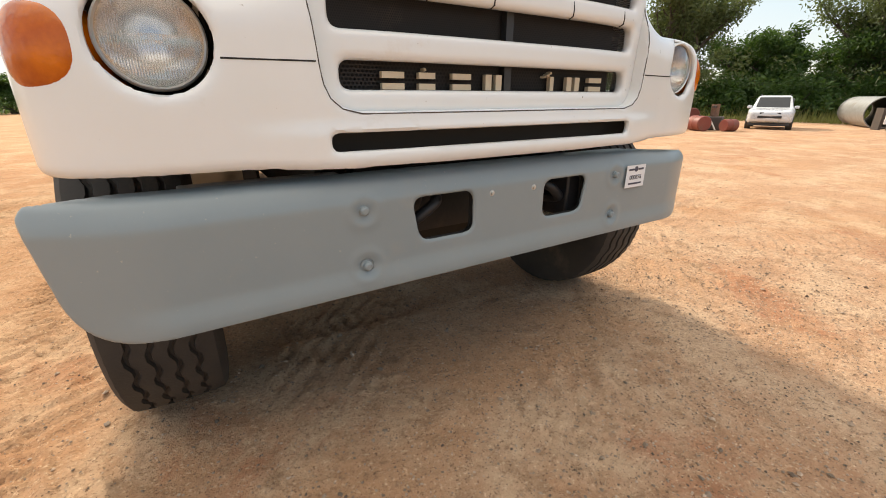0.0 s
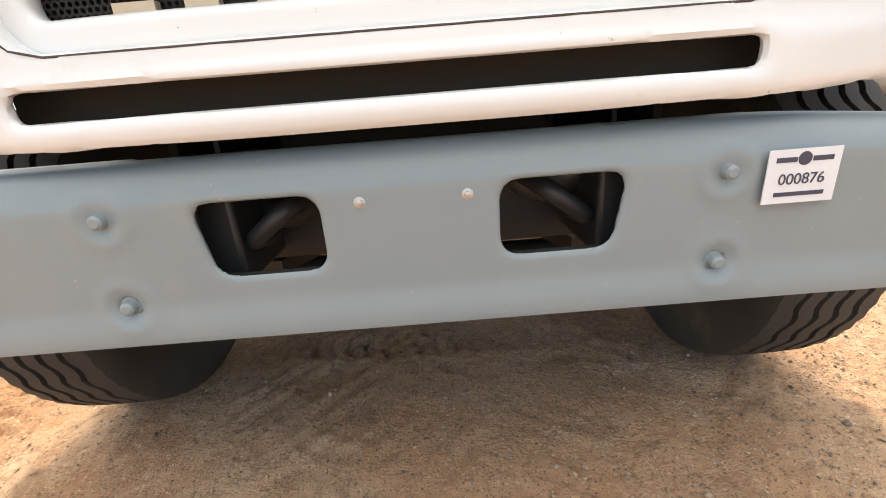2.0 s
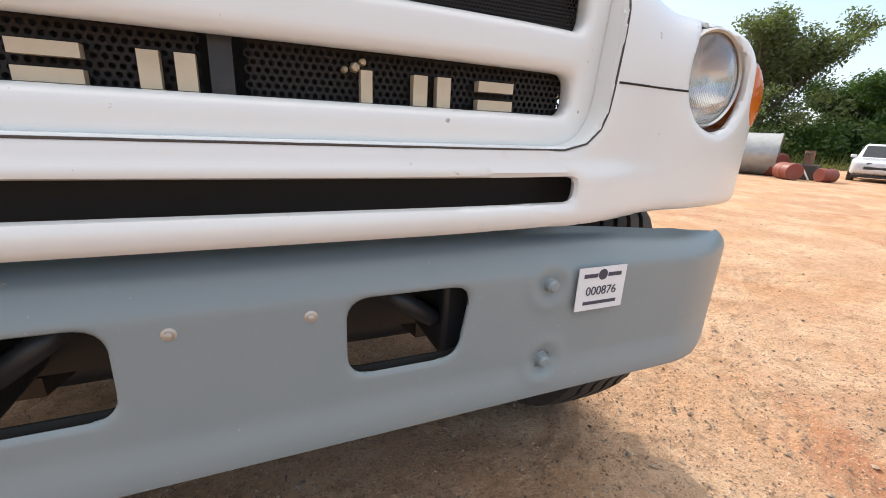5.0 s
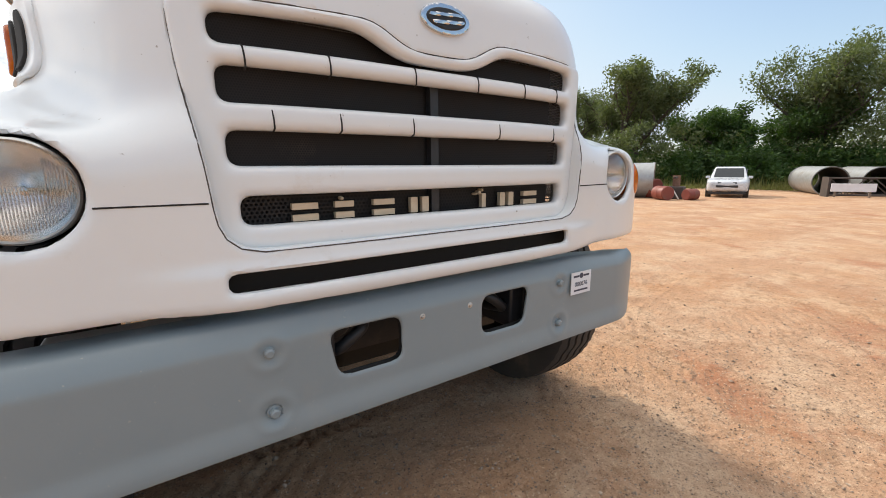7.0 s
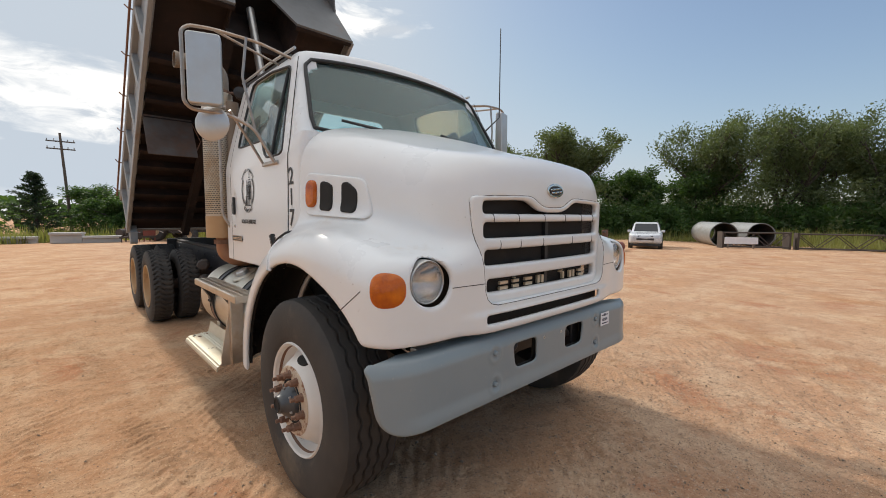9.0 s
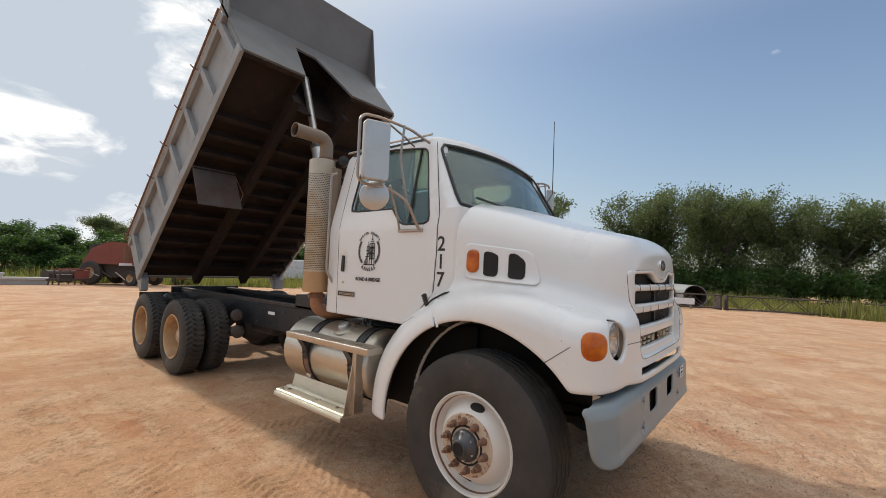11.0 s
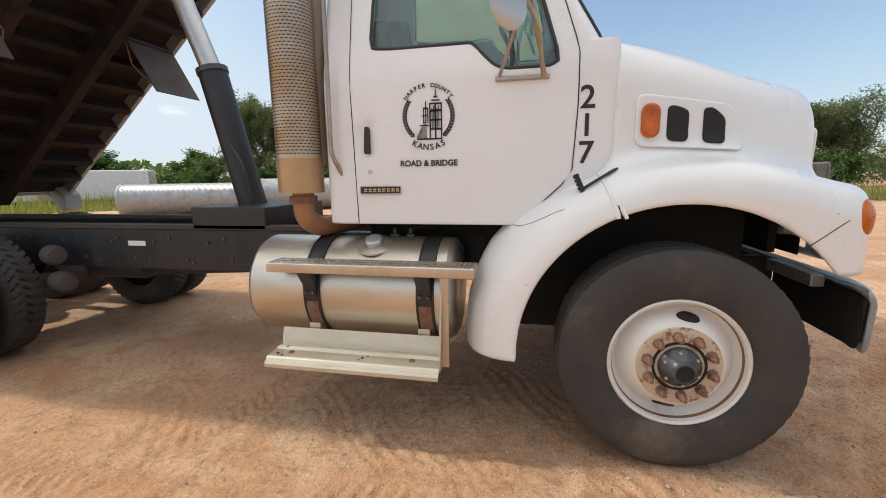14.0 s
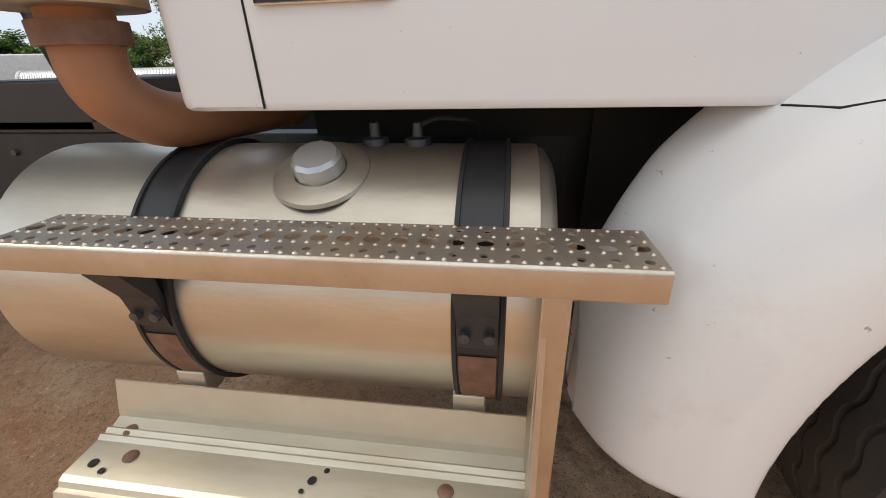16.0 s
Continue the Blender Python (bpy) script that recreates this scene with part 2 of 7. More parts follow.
# rust colour taken near black, with the shade under the bed put in
M_BED_UNDER = material("rusted_shaded_bed_floor", (0.021, 0.009, 0.006), 0.9, alt=(0.006, 0.004, 0.0035), scale=1.6, amount=1.0, grime=(0.060, 0.030, 0.018),
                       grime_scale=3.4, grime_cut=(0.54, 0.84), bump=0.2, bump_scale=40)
M_WOOD = material("weathered_board", (0.24, 0.185, 0.14), 0.8, alt=(0.16, 0.12, 0.09), scale=4, stretch=(1, 1, 6), bump=0.2)
M_MUFFLER = material("heat_stained_muffler", (0.58, 0.54, 0.48), 0.42, 0.8, alt=(0.50, 0.40, 0.28), scale=3, amount=0.9, grime=(0.42, 0.25, 0.12), grime_scale=2.2, grime_cut=(0.52, 0.72))
M_COPPER = material("heat_rusted_pipe", (0.42, 0.20, 0.10), 0.6, 0.2, alt=(0.33, 0.16, 0.09), scale=6, amount=0.9, bump=0.15)
M_MUFFLER_TAN = material("heat_browned_shield", (0.52, 0.36, 0.20), 0.42, 0.6, alt=(0.45, 0.27, 0.14), scale=3, amount=0.9)
M_STACK = material("tan_exhaust_elbow", (0.25, 0.20, 0.15), 0.55, 0.4, alt=(0.24, 0.17, 0.12), scale=5)
M_GLASS = glass_material("tinted_cab_glass", (0.50, 0.76, 0.75))
# a film of road dust on the cab's glass
_n, _l = M_GLASS.node_tree.nodes, M_GLASS.node_tree.links
_d, _x = _n.new("ShaderNodeBsdfDiffuse"), _n.new("ShaderNodeMixShader")
_d.inputs["Color"].default_value = (0.42, 0.50, 0.48, 1)
_x.inputs["Fac"].default_value = 0.10
_l.new(_n["Principled BSDF"].outputs["BSDF"], _x.inputs[1])
_l.new(_d.outputs["BSDF"], _x.inputs[2])
_l.new(_x.outputs["Shader"], _n["Material Output"].inputs["Surface"])
M_LENS = glass_material("headlight_lens", (0.97, 0.97, 0.97), 0.08)
M_MIRROR = material("mirror_face", (0.85, 0.87, 0.88), 0.03, 1.0, rough_vary=0.01)
M_SEAT = material("dark_seat_vinyl", (0.035, 0.037, 0.042), 0.7)
M_DASH = material("grey_dashboard", (0.055, 0.057, 0.06), 0.7)
M_INTERIOR = material("cab_lining", (0.075, 0.085, 0.09), 0.85)
M_DECAL = material("black_decal", (0.018, 0.018, 0.02), 0.5)
M_TAG = material("white_tag_paper", (0.80, 0.80, 0.82), 0.6)
M_TAGINK = material("tag_ink", (0.06, 0.06, 0.09), 0.6)
M_RED = material("faded_red_paint", (0.20, 0.040, 0.028), 0.55, alt=(0.24, 0.08, 0.05), scale=3, grime=(0.14, 0.075, 0.05), grime_scale=1.4)
M_ZINC = material("galvanised_steel", (0.42, 0.43, 0.43), 0.45, 0.55, alt=(0.33, 0.33, 0.32), scale=5, amount=0.9, grime=(0.26, 0.22, 0.18), grime_scale=1.2)
M_CAR = material("silver_white_car_paint", (0.66, 0.68, 0.71), 0.28, 0.15, coat=0.6)
M_CARGLASS = material("dark_car_glass", (0.02, 0.025, 0.03), 0.08, alt=(0.03, 0.035, 0.04))
M_RUSTFRAME = material("dark_rusty_angle_iron", (0.055, 0.045, 0.04), 0.8, alt=(0.11, 0.075, 0.055), scale=4)
M_GREEN = material("bright_green_paint", (0.20, 0.55, 0.05), 0.5)
M_BARK = material("tree_bark", (0.085, 0.068, 0.052), 0.9, alt=(0.05, 0.042, 0.035), scale=6, bump=0.3, bump_scale=30)
M_POLE = material("weathered_pole_wood", (0.13, 0.105, 0.085), 0.9, alt=(0.09, 0.07, 0.055), scale=3, stretch=(4, 4, 0.5))
M_OLDGREY = material("weathered_grey_truck_paint", (0.165, 0.158, 0.145), 0.75, alt=(0.11, 0.10, 0.085), scale=2, grime=(0.19, 0.14, 0.10), grime_scale=1.5)
M_CONCRETE = material("pale_concrete", (0.48, 0.47, 0.45), 0.85, alt=(0.38, 0.36, 0.33), scale=2)


def leaf_material(name, a, c):
    m = material(name, a, 0.55, alt=c, scale=0.45, amount=1.0, island=0.38, spec=0.3)
    n, l = m.node_tree.nodes, m.node_tree.links
    b = n["Principled BSDF"]
    tr = n.new("ShaderNodeBsdfTranslucent")
    tr.inputs["Color"].default_value = (a[0] * 1.8, a[1] * 1.9, a[2] * 0.9, 1)
    mx = n.new("ShaderNodeMixShader")
    mx.inputs["Fac"].default_value = 0.3
    l.new(b.outputs["BSDF"], mx.inputs[1])
    l.new(tr.outputs["BSDF"], mx.inputs[2])
    l.new(mx.outputs["Shader"], n["Material Output"].inputs["Surface"])
    return m


M_LEAF = leaf_material("willow_leaves", (0.120, 0.148, 0.072), (0.060, 0.084, 0.038))
M_LEAF_B = leaf_material("elm_leaves", (0.060, 0.112, 0.030), (0.030, 0.062, 0.018))
M_CEDAR = leaf_material("cedar_needles", (0.028, 0.050, 0.026), (0.018, 0.034, 0.018))
M_GRASS = leaf_material("dry_grass", (0.20, 0.20, 0.075), (0.13, 0.155, 0.05))


def ground_material():
    """Packed reddish dirt with gravelly grey patches, darker red stains and fine grit."""
    m = bpy.data.materials.new("packed_red_dirt")
    m.use_nodes = True
    n, l = m.node_tree.nodes, m.node_tree.links
    b = n["Principled BSDF"]
    co = n.new("ShaderNodeTexCoord")

    def noise_of(scale, detail=6.0, rough=0.6, dist=0.0):
        t = n.new("ShaderNodeTexNoise")
        t.inputs["Scale"].default_value, t.inputs["Detail"].default_value = scale, detail
        t.inputs["Roughness"].default_value, t.inputs["Distortion"].default_value = rough, dist
        l.new(co.outputs["Object"], t.inputs["Vector"])
        return t.outputs["Fac"]

    def ranged(sock, lo, hi, top=1.0):
        r = n.new("ShaderNodeMapRange")
        r.inputs["From Min"].default_value, r.inputs["From Max"].default_value, r.inputs["To Max"].default_value = lo, hi, top
        l.new(sock, r.inputs["Value"])
        return r.outputs["Result"]

    def mixed(a, colour, fac):
        x = n.new("ShaderNodeMix")
        x.data_type = "RGBA"
        if isinstance(a, tuple):
            x.inputs["A"].default_value = (*a, 1)
        else:
            l.new(a, x.inputs["A"])
        x.inputs["B"].default_value = (*colour, 1)
        l.new(fac, x.inputs["Factor"])
        return x.outputs["Result"]

    c = mixed((0.520, 0.299, 0.164), (0.444, 0.231, 0.118), ranged(noise_of(0.35, 5), 0.40, 0.62))
    c = mixed(c, (0.578, 0.383, 0.235), ranged(noise_of(1.3, 8, 0.7), 0.46, 0.60, 0.9))
    c = mixed(c, (0.404, 0.157, 0.069), ranged(noise_of(0.8, 8, 0.68, 0.6), 0.57, 0.66, 0.8))
    c = mixed(c, (0.347, 0.199, 0.106), ranged(noise_of(7, 10, 0.78, 0.4), 0.52, 0.62, 0.8))
    c = mixed(c, (0.300, 0.173, 0.097), ranged(noise_of(30, 8, 0.8), 0.53, 0.62, 0.8))
    c = mixed(c, (0.785, 0.577, 0.377), ranged(noise_of(70, 5, 0.7), 0.57, 0.66, 0.6))
    c = mixed(c, (0.162, 0.089, 0.051), ranged(noise_of(95, 4, 0.7), 0.585, 0.65, 0.9))
    c = mixed(c, (0.242, 0.133, 0.072), ranged(noise_of(2.3, 9, 0.75, 0.8), 0.57, 0.70, 0.45))
    sep = n.new("ShaderNodeSeparateXYZ")
    l.new(co.outputs["Object"], sep.inputs["Vector"])
    grit = n.new("ShaderNodeMath")
    grit.operation = "MULTIPLY"
    l.new(ranged(sep.outputs["X"], -2.2, 0.6), grit.inputs[0])
    l.new(ranged(noise_of(0.55, 6, 0.65), 0.30, 0.52, 0.27), grit.inputs[1])
    tan = n.new("ShaderNodeMix")
    tan.data_type, tan.blend_type = "RGBA", "MIX"
    hs = n.new("ShaderNodeHueSaturation")
    hs.inputs["Saturation"].default_value, hs.inputs["Value"].default_value = 0.62, 0.93
    l.new(c, hs.inputs["Color"])
    l.new(grit.outputs["Value"], tan.inputs["Factor"])
    l.new(c, tan.inputs["A"])
    l.new(hs.outputs["Color"], tan.inputs["B"])
    l.new(tan.outputs["Result"], b.inputs["Base Color"])
    b.inputs["Roughness"].default_value = 0.95
    b.inputs["Specular IOR Level"].default_value = 0.15
    bp1 = n.new("ShaderNodeBump")
    bp1.inputs["Strength"].default_value, bp1.inputs["Distance"].default_value = 0.85, 0.02
    height = noise_of(26, 8, 0.66)
    l.new(height, bp1.inputs["Height"])
    bp2 = n.new("ShaderNodeBump")
    bp2.inputs["Strength"].default_value, bp2.inputs["Distance"].default_value = 0.7, 0.008
    l.new(noise_of(140, 4, 0.6), bp2.inputs["Height"])
    bp3 = n.new("ShaderNodeBump")
    bp3.inputs["Strength"].default_value, bp3.inputs["Distance"].default_value = 0.6, 0.06
    l.new(noise_of(2.6, 7, 0.68, 0.4), bp3.inputs["Height"])
    l.new(bp3.outputs["Normal"], bp1.inputs["Normal"])
    l.new(bp1.outputs["Normal"], bp2.inputs["Normal"])
    l.new(bp2.outputs["Normal"], b.inputs["Normal"])
    return m


M_GROUND = ground_material()
M_STONE = material("pale_gravel", (0.46, 0.35, 0.26), 0.9, alt=(0.15, 0.10, 0.07), scale=14, amount=1.0, island=0.5)


# ---- building tools ----
def thing(name, label, category, place=(0, 0, 0), turn=0.0, group="", kind=""):
    ob = new(name)
    ob.empty_display_size = 0.1
    ob.matrix_basis = pose(*place, 0, 0, turn)
    return tagged(ob, label, category, group, kind)


def part(name, bm, mat, parent, label="", smooth=True, bevel=0.0):
    """Links a bmesh, or (vertices, faces), as one mesh object under its parent, in the parent's own axes."""
    me = bpy.data.meshes.new(name)
    if isinstance(bm, tuple):
        me.from_pydata(bm[0], [], bm[1])
    else:
        bmesh.ops.recalc_face_normals(bm, faces=bm.faces)
        bm.to_mesh(me)
        bm.free()
    me.materials.append(mat)
    if smooth:
        me.polygons.foreach_set("use_smooth", [True] * len(me.polygons))
        me.set_sharp_from_angle(angle=radians(38))
    ob = new(name, me)
    ob.parent = parent
    if bevel:
        mod = ob.modifiers.new("edges", "BEVEL")
        mod.width, mod.segments, mod.limit_method = bevel, 2, "ANGLE"
    if label:
        tagged(ob, label)
    return ob


def add_box(bm, lo, hi, m=None):
    lo, hi = Vector(lo), Vector(hi)
    c, s = (lo + hi) / 2, hi - lo
    mat = Matrix.Translation(c) @ Matrix.Diagonal((*s, 1))
    bmesh.ops.create_cube(bm, size=1.0, matrix=(m @ mat) if m else mat)
    return bm


def box(lo, hi, m=None):
    return add_box(bmesh.new(), lo, hi, m)


def add_tube(bm, pts, r, segs=10, caps=True, closed=False):
    """A round tube along points; r is a radius or one a point."""
    pts = [Vector(p) for p in pts]
    n = len(pts)
    rs = r if isinstance(r, (list, tuple)) else [r] * n
    rings, side = [], None
    for i, p in enumerate(pts):
        a = pts[(i - 1) % n] if (i or closed) else p
        b = pts[(i + 1) % n] if (i < n - 1 or closed) else p
        d = (b - a).normalized()
        if side is None:
            side = d.orthogonal().normalized()
        side = (side - d * side.dot(d)).normalized()
        up = d.cross(side)
        rings.append([bm.verts.new(p + (side * math.cos(q) + up * math.sin(q)) * rs[i]) for q in (2 * math.pi * k / segs for k in range(segs))])
    for i in range(n if closed else n - 1):
        a, b = rings[i], rings[(i + 1) % n]
        for k in range(segs):
            bm.faces.new((a[k], a[(k + 1) % segs], b[(k + 1) % segs], b[k]))
    if caps and not closed:
        bm.faces.new(rings[0][::-1])
        bm.faces.new(rings[-1])
    return bm


def tube(pts, r, segs=10, caps=True, closed=False):
    return add_tube(bmesh.new(), pts, r, segs, caps, closed)


def rounded_path(pts, r, steps=5):
    """The corners of an open path of points, rounded."""
    pts = [Vector(p) for p in pts]
    out = [pts[0]]
    for a, b, c in zip(pts, pts[1:], pts[2:]):
        u, v = (a - b), (c - b)
        k = min(r, u.length * 0.45, v.length * 0.45)
        s, e = b + u.normalized() * k, b + v.normalized() * k
        for i in range(steps + 1):
            t = i / steps
            out.append(s * (1 - t) ** 2 + b * 2 * t * (1 - t) + e * t * t)
    return out + [pts[-1]]


def add_lathe(bm, profile, segs=48, m=None, closed=False):
    """Turns (radius, along) points about the local x axis."""
    m = m or Matrix()
    rings = []
    for k in range(segs):
        q = 2 * math.pi * k / segs
        rings.append([bm.verts.new(m @ Vector((a, r * math.cos(q), r * math.sin(q)))) for r, a in profile])
    n = len(profile)
    for k in range(segs):
        a, b = rings[k], rings[(k + 1) % segs]
        for i in range(n if closed else n - 1):
            j = (i + 1) % n
            bm.faces.new((a[i], a[j], b[j], b[i]))
    return bm


def lathe(profile, segs=48, m=None, closed=False):
    return add_lathe(bmesh.new(), profile, segs, m, closed)


def prism(outline, lo, hi, axis="x"):
    """An outline of 2D points swept from lo to hi along an axis; for x the points are (y, z), for y (x, z), for z (x, y)."""
    bm = bmesh.new()

    def at(p, d):
        return {"x": (d, p[0], p[1]), "y": (p[0], d, p[1]), "z": (p[0], p[1], d)}[axis]

    a = [bm.verts.new(at(p, lo)) for p in outline]
    b = [bm.verts.new(at(p, hi)) for p in outline]
    n = len(outline)
    bm.faces.new(a[::-1])
    bm.faces.new(b)
    for i in range(n):
        bm.faces.new((a[i], a[(i + 1) % n], b[(i + 1) % n], b[i]))
    return bm


def rounded_outline(pts, r, steps=4):
    """A closed outline of 2D points with rounded corners."""
    out, n = [], len(pts)
    for i in range(n):
        a, b, c = (Vector(pts[(i + k) % n]) for k in (-1, 0, 1))
        u, v = a - b, c - b
        k = min(r, u.length * 0.45, v.length * 0.45)
        s, e = b + u.normalized() * k, b + v.normalized() * k
        for j in range(steps + 1):
            t = j / steps
            q = s * (1 - t) ** 2 + b * 2 * t * (1 - t) + e * t * t
            out.append((q.x, q.y))
    return out


def smin(a, b, k):
    h = np.clip(0.5 + 0.5 * (b - a) / k, 0, 1)
    return b + (a - b) * h - k * h * (1 - h)


def smax(a, b, k):
    return -smin(-a, -b, k)


def step(a, b, t):
    t = np.clip((t - a) / (b - a), 0, 1)
    return t * t * (3 - 2 * t)


def surface(f, lo, hi, res):
    """Vertices and faces of the surface f(x, y, z) = 0 (inside negative), a moulded body, by surface nets."""
    ax = [np.arange(lo[i], hi[i] + res, res, dtype=np.float32) for i in range(3)]
    x, y, z = np.meshgrid(*ax, indexing="ij")
    v = f(x, y, z).astype(np.float32)
    del x, y, z
    s = v < 0
    c = s[:-1, :-1, :-1].astype(np.int8)
    offs = [(i, j, k) for i in (0, 1) for j in (0, 1) for k in (0, 1)]
    sh = v.shape
    cnt = np.zeros((sh[0] - 1, sh[1] - 1, sh[2] - 1), np.int8)
    for i, j, k in offs:
        cnt += s[i:sh[0] - 1 + i, j:sh[1] - 1 + j, k:sh[2] - 1 + k]
    act = np.argwhere((cnt > 0) & (cnt < 8))
    val = np.stack([v[act[:, 0] + i, act[:, 1] + j, act[:, 2] + k] for i, j, k in offs], 1)
    pos, num = np.zeros((len(act), 3), np.float32), np.zeros(len(act), np.float32)
    for a in range(8):
        for b in range(a + 1, 8):
            if sum(p != q for p, q in zip(offs[a], offs[b])) != 1:
                continue
            va, vb = val[:, a], val[:, b]
            cross = (va < 0) != (vb < 0)
            t = np.where(cross, va / np.where(cross, va - vb, 1), 0)[:, None]
            p = np.array(offs[a], np.float32) + t * (np.array(offs[b], np.float32) - np.array(offs[a], np.float32))
            pos += np.where(cross[:, None], p, 0)
            num += cross
    p = (act + pos / num[:, None]) * res + np.array(lo, np.float32)
    p = p.astype(np.float64)
    for _ in range(3):
        d, e = f(*p.T), 1e-3
        g = np.stack([(f(*(p + e * u).T) - f(*(p - e * u).T)) / (2 * e) for u in np.eye(3)], 1)
        w = -d / np.maximum((g * g).sum(1), 0.05)
        p = p + np.clip(w[:, None] * g, -0.6 * res, 0.6 * res)
    index = np.full(cnt.shape, -1, np.int64)
    index[act[:, 0], act[:, 1], act[:, 2]] = np.arange(len(act))
    faces = []
    for d in range(3):
        u, w = (d + 1) % 3, (d + 2) % 3
        lo_s, hi_s = [slice(None)] * 3, [slice(None)] * 3
        lo_s[d], hi_s[d] = slice(0, -1), slice(1, None)
        for flip in (0, 1):
            m = (s[tuple(lo_s)] & ~s[tuple(hi_s)]) if not flip else (~s[tuple(lo_s)] & s[tuple(hi_s)])
            e = np.argwhere(m)
            ok = (e[:, u] > 0) & (e[:, w] > 0) & (e[:, u] < cnt.shape[u]) & (e[:, w] < cnt.shape[w]) & (e[:, d] < cnt.shape[d])
            e = e[ok]
            du, dw = np.eye(3, dtype=int)[u], np.eye(3, dtype=int)[w]
            q = [e - du - dw, e - dw, e, e - du]
            q = np.stack([index[tuple(k.T)] for k in q], 1)
            faces.append(q[:, ::-1] if flip else q)
    faces = np.concatenate(faces)
    faces = faces[(faces >= 0).all(1)]
    return p.tolist(), faces.tolist()


def mirrored(vf):
    """The same body on the other side of the truck."""
    v, f = vf
    return [(-a, b, c) for a, b, c in v], [g[::-1] for g in f]


def text_mesh(body, size, extrude, m, weight=0.0):
    """Lettering with the built-in font, laid by the pose m (text runs along its x, up along its y)."""
    cu = bpy.data.curves.new("lettering", "FONT")
    cu.body, cu.size, cu.extrude, cu.offset = body, size, extrude, weight
    cu.align_x, cu.align_y = "CENTER", "CENTER"
    ob = new("lettering", cu)
    me = bpy.data.meshes.new_from_object(ob.evaluated_get(bpy.context.evaluated_depsgraph_get()))
    bpy.data.objects.remove(ob)
    bpy.data.curves.remove(cu)
    me.transform(m)
    return me


def part_mesh(name, me, mat, parent, label=""):
    me.materials.clear()
    me.materials.append(mat)
    ob = new(name, me)
    ob.parent = parent
    if label:
        tagged(ob, label)
    return ob


# ---- ground ----
def ground_z(x, y):
    """The yard falls away gently from the truck."""
    r = np.sqrt(np.square(x) + np.square(y - 2.0))
    return -0.018 * np.clip(r - 9.0, 0, 34)


def value_noise(x, y, seed):
    """Smooth lattice noise between -1 and 1."""
    table = np.random.default_rng(seed).uniform(-1, 1, (256, 256))
    ix, iy = np.floor(x).astype(int), np.floor(y).astype(int)
    fx, fy = x - ix, y - iy
    fx, fy = fx * fx * (3 - 2 * fx), fy * fy * (3 - 2 * fy)
    a, b = table[ix % 256, iy % 256], table[(ix + 1) % 256, iy % 256]
    c, d = table[ix % 256, (iy + 1) % 256], table[(ix + 1) % 256, (iy + 1) % 256]
    return (a * (1 - fx) + b * fx) * (1 - fy) + (c * (1 - fx) + d * fx) * fy


# wheel tracks: a point, a heading in degrees, a bend, the lug pitch and the depth
TRACKS = [(-1.72, 2.0, 93, 0.010, 0.075, 0.010), (-2.15, 1.0, 118, -0.03, 0.085, 0.014), (-2.55, 2.2, 87, 0.02, 0.075, 0.012), (-3.3, 0.4, 74, 0.03, 0.085, 0.014),
          (-2.2, 0.3, 158, 0.05, 0.085, 0.014), (-2.6, 1.3, 166, -0.04, 0.075, 0.012), (-4.4, 3.0, 100, 0.01, 0.08, 0.012), (2.1, 1.2, 84, 0.01, 0.075, 0.006),
          (2.9, -0.8, 30, 0.02, 0.085, 0.005), (1.9, -1.4, 12, 0.01, 0.075, 0.004), (4.5, 1.5, 160, 0.01, 0.08, 0.012), (5.5, -2.5, 14, 0.0, 0.08, 0.005)]


def dirt_z(x, y):
    """Height of the dirt: the yard's fall, clods, ruts and lug prints."""
    z = ground_z(x, y)
    near = np.exp(-(np.square(x + 0.5) + np.square(y - 1.5)) / 22.0 ** 2)
    fine = np.exp(-(np.square(x + 0.5) + np.square(y - 1.0)) / 5.5 ** 2)
    for cell, amp, seed in ((2.6, 0.016, 1), (1.1, 0.009, 2), (0.5, 0.0055, 3)):
        z = z + near * amp * value_noise(x / cell + 9, y / cell + 3, seed)
    for cell, amp, seed in ((0.24, 0.008, 4), (0.115, 0.0065, 5), (0.06, 0.005, 6)):
        z = z + fine * amp * value_noise((x * 0.9 + y * 0.2) / cell, (y * 0.9 - x * 0.2) / cell, seed)
    worn = np.clip(0.55 + 1.3 * value_noise(x / 0.55, y / 0.55, 8), 0, 1)
    for px, py, head, bend, pitch, depth in TRACKS:
        ux, uy = math.cos(radians(head)), math.sin(radians(head))
        s, d = (x - px) * ux + (y - py) * uy, -(x - px) * uy + (y - py) * ux
        d = d - bend * s * s
        inside = np.exp(-(d / 0.135) ** 6)
        lug = np.clip(1.6 * np.sin(6.283 * (s + np.abs(d) * 0.55) / pitch), -1, 1)
        z = z + fine * inside * worn * depth * (-0.7 + 1.0 * lug) + fine * 0.012 * np.exp(-((np.abs(d) - 0.17) / 0.04) ** 2)
    # old, half-worn prints everywhere
    for head, pitch, seed in ((62, 0.075, 21), (128, 0.085, 22), (8, 0.08, 23)):
        w = x * math.cos(radians(head)) + y * math.sin(radians(head))
        patch = np.clip(2.6 * value_noise(x / 0.34 + seed, y / 0.34, seed) - 0.5, 0, 1)
        z = z + fine * patch * 0.0052 * np.clip(1.5 * np.sin(6.283 * w / pitch + 5.0 * value_noise(x / 0.4, y / 0.4, seed + 5)), -1, 1)
    flat = np.exp(-((np.abs(np.abs(x) - 1.02) / 0.24) ** 4 + ((y - 0.81) / 0.25) ** 4))
    return z * (1 - flat)


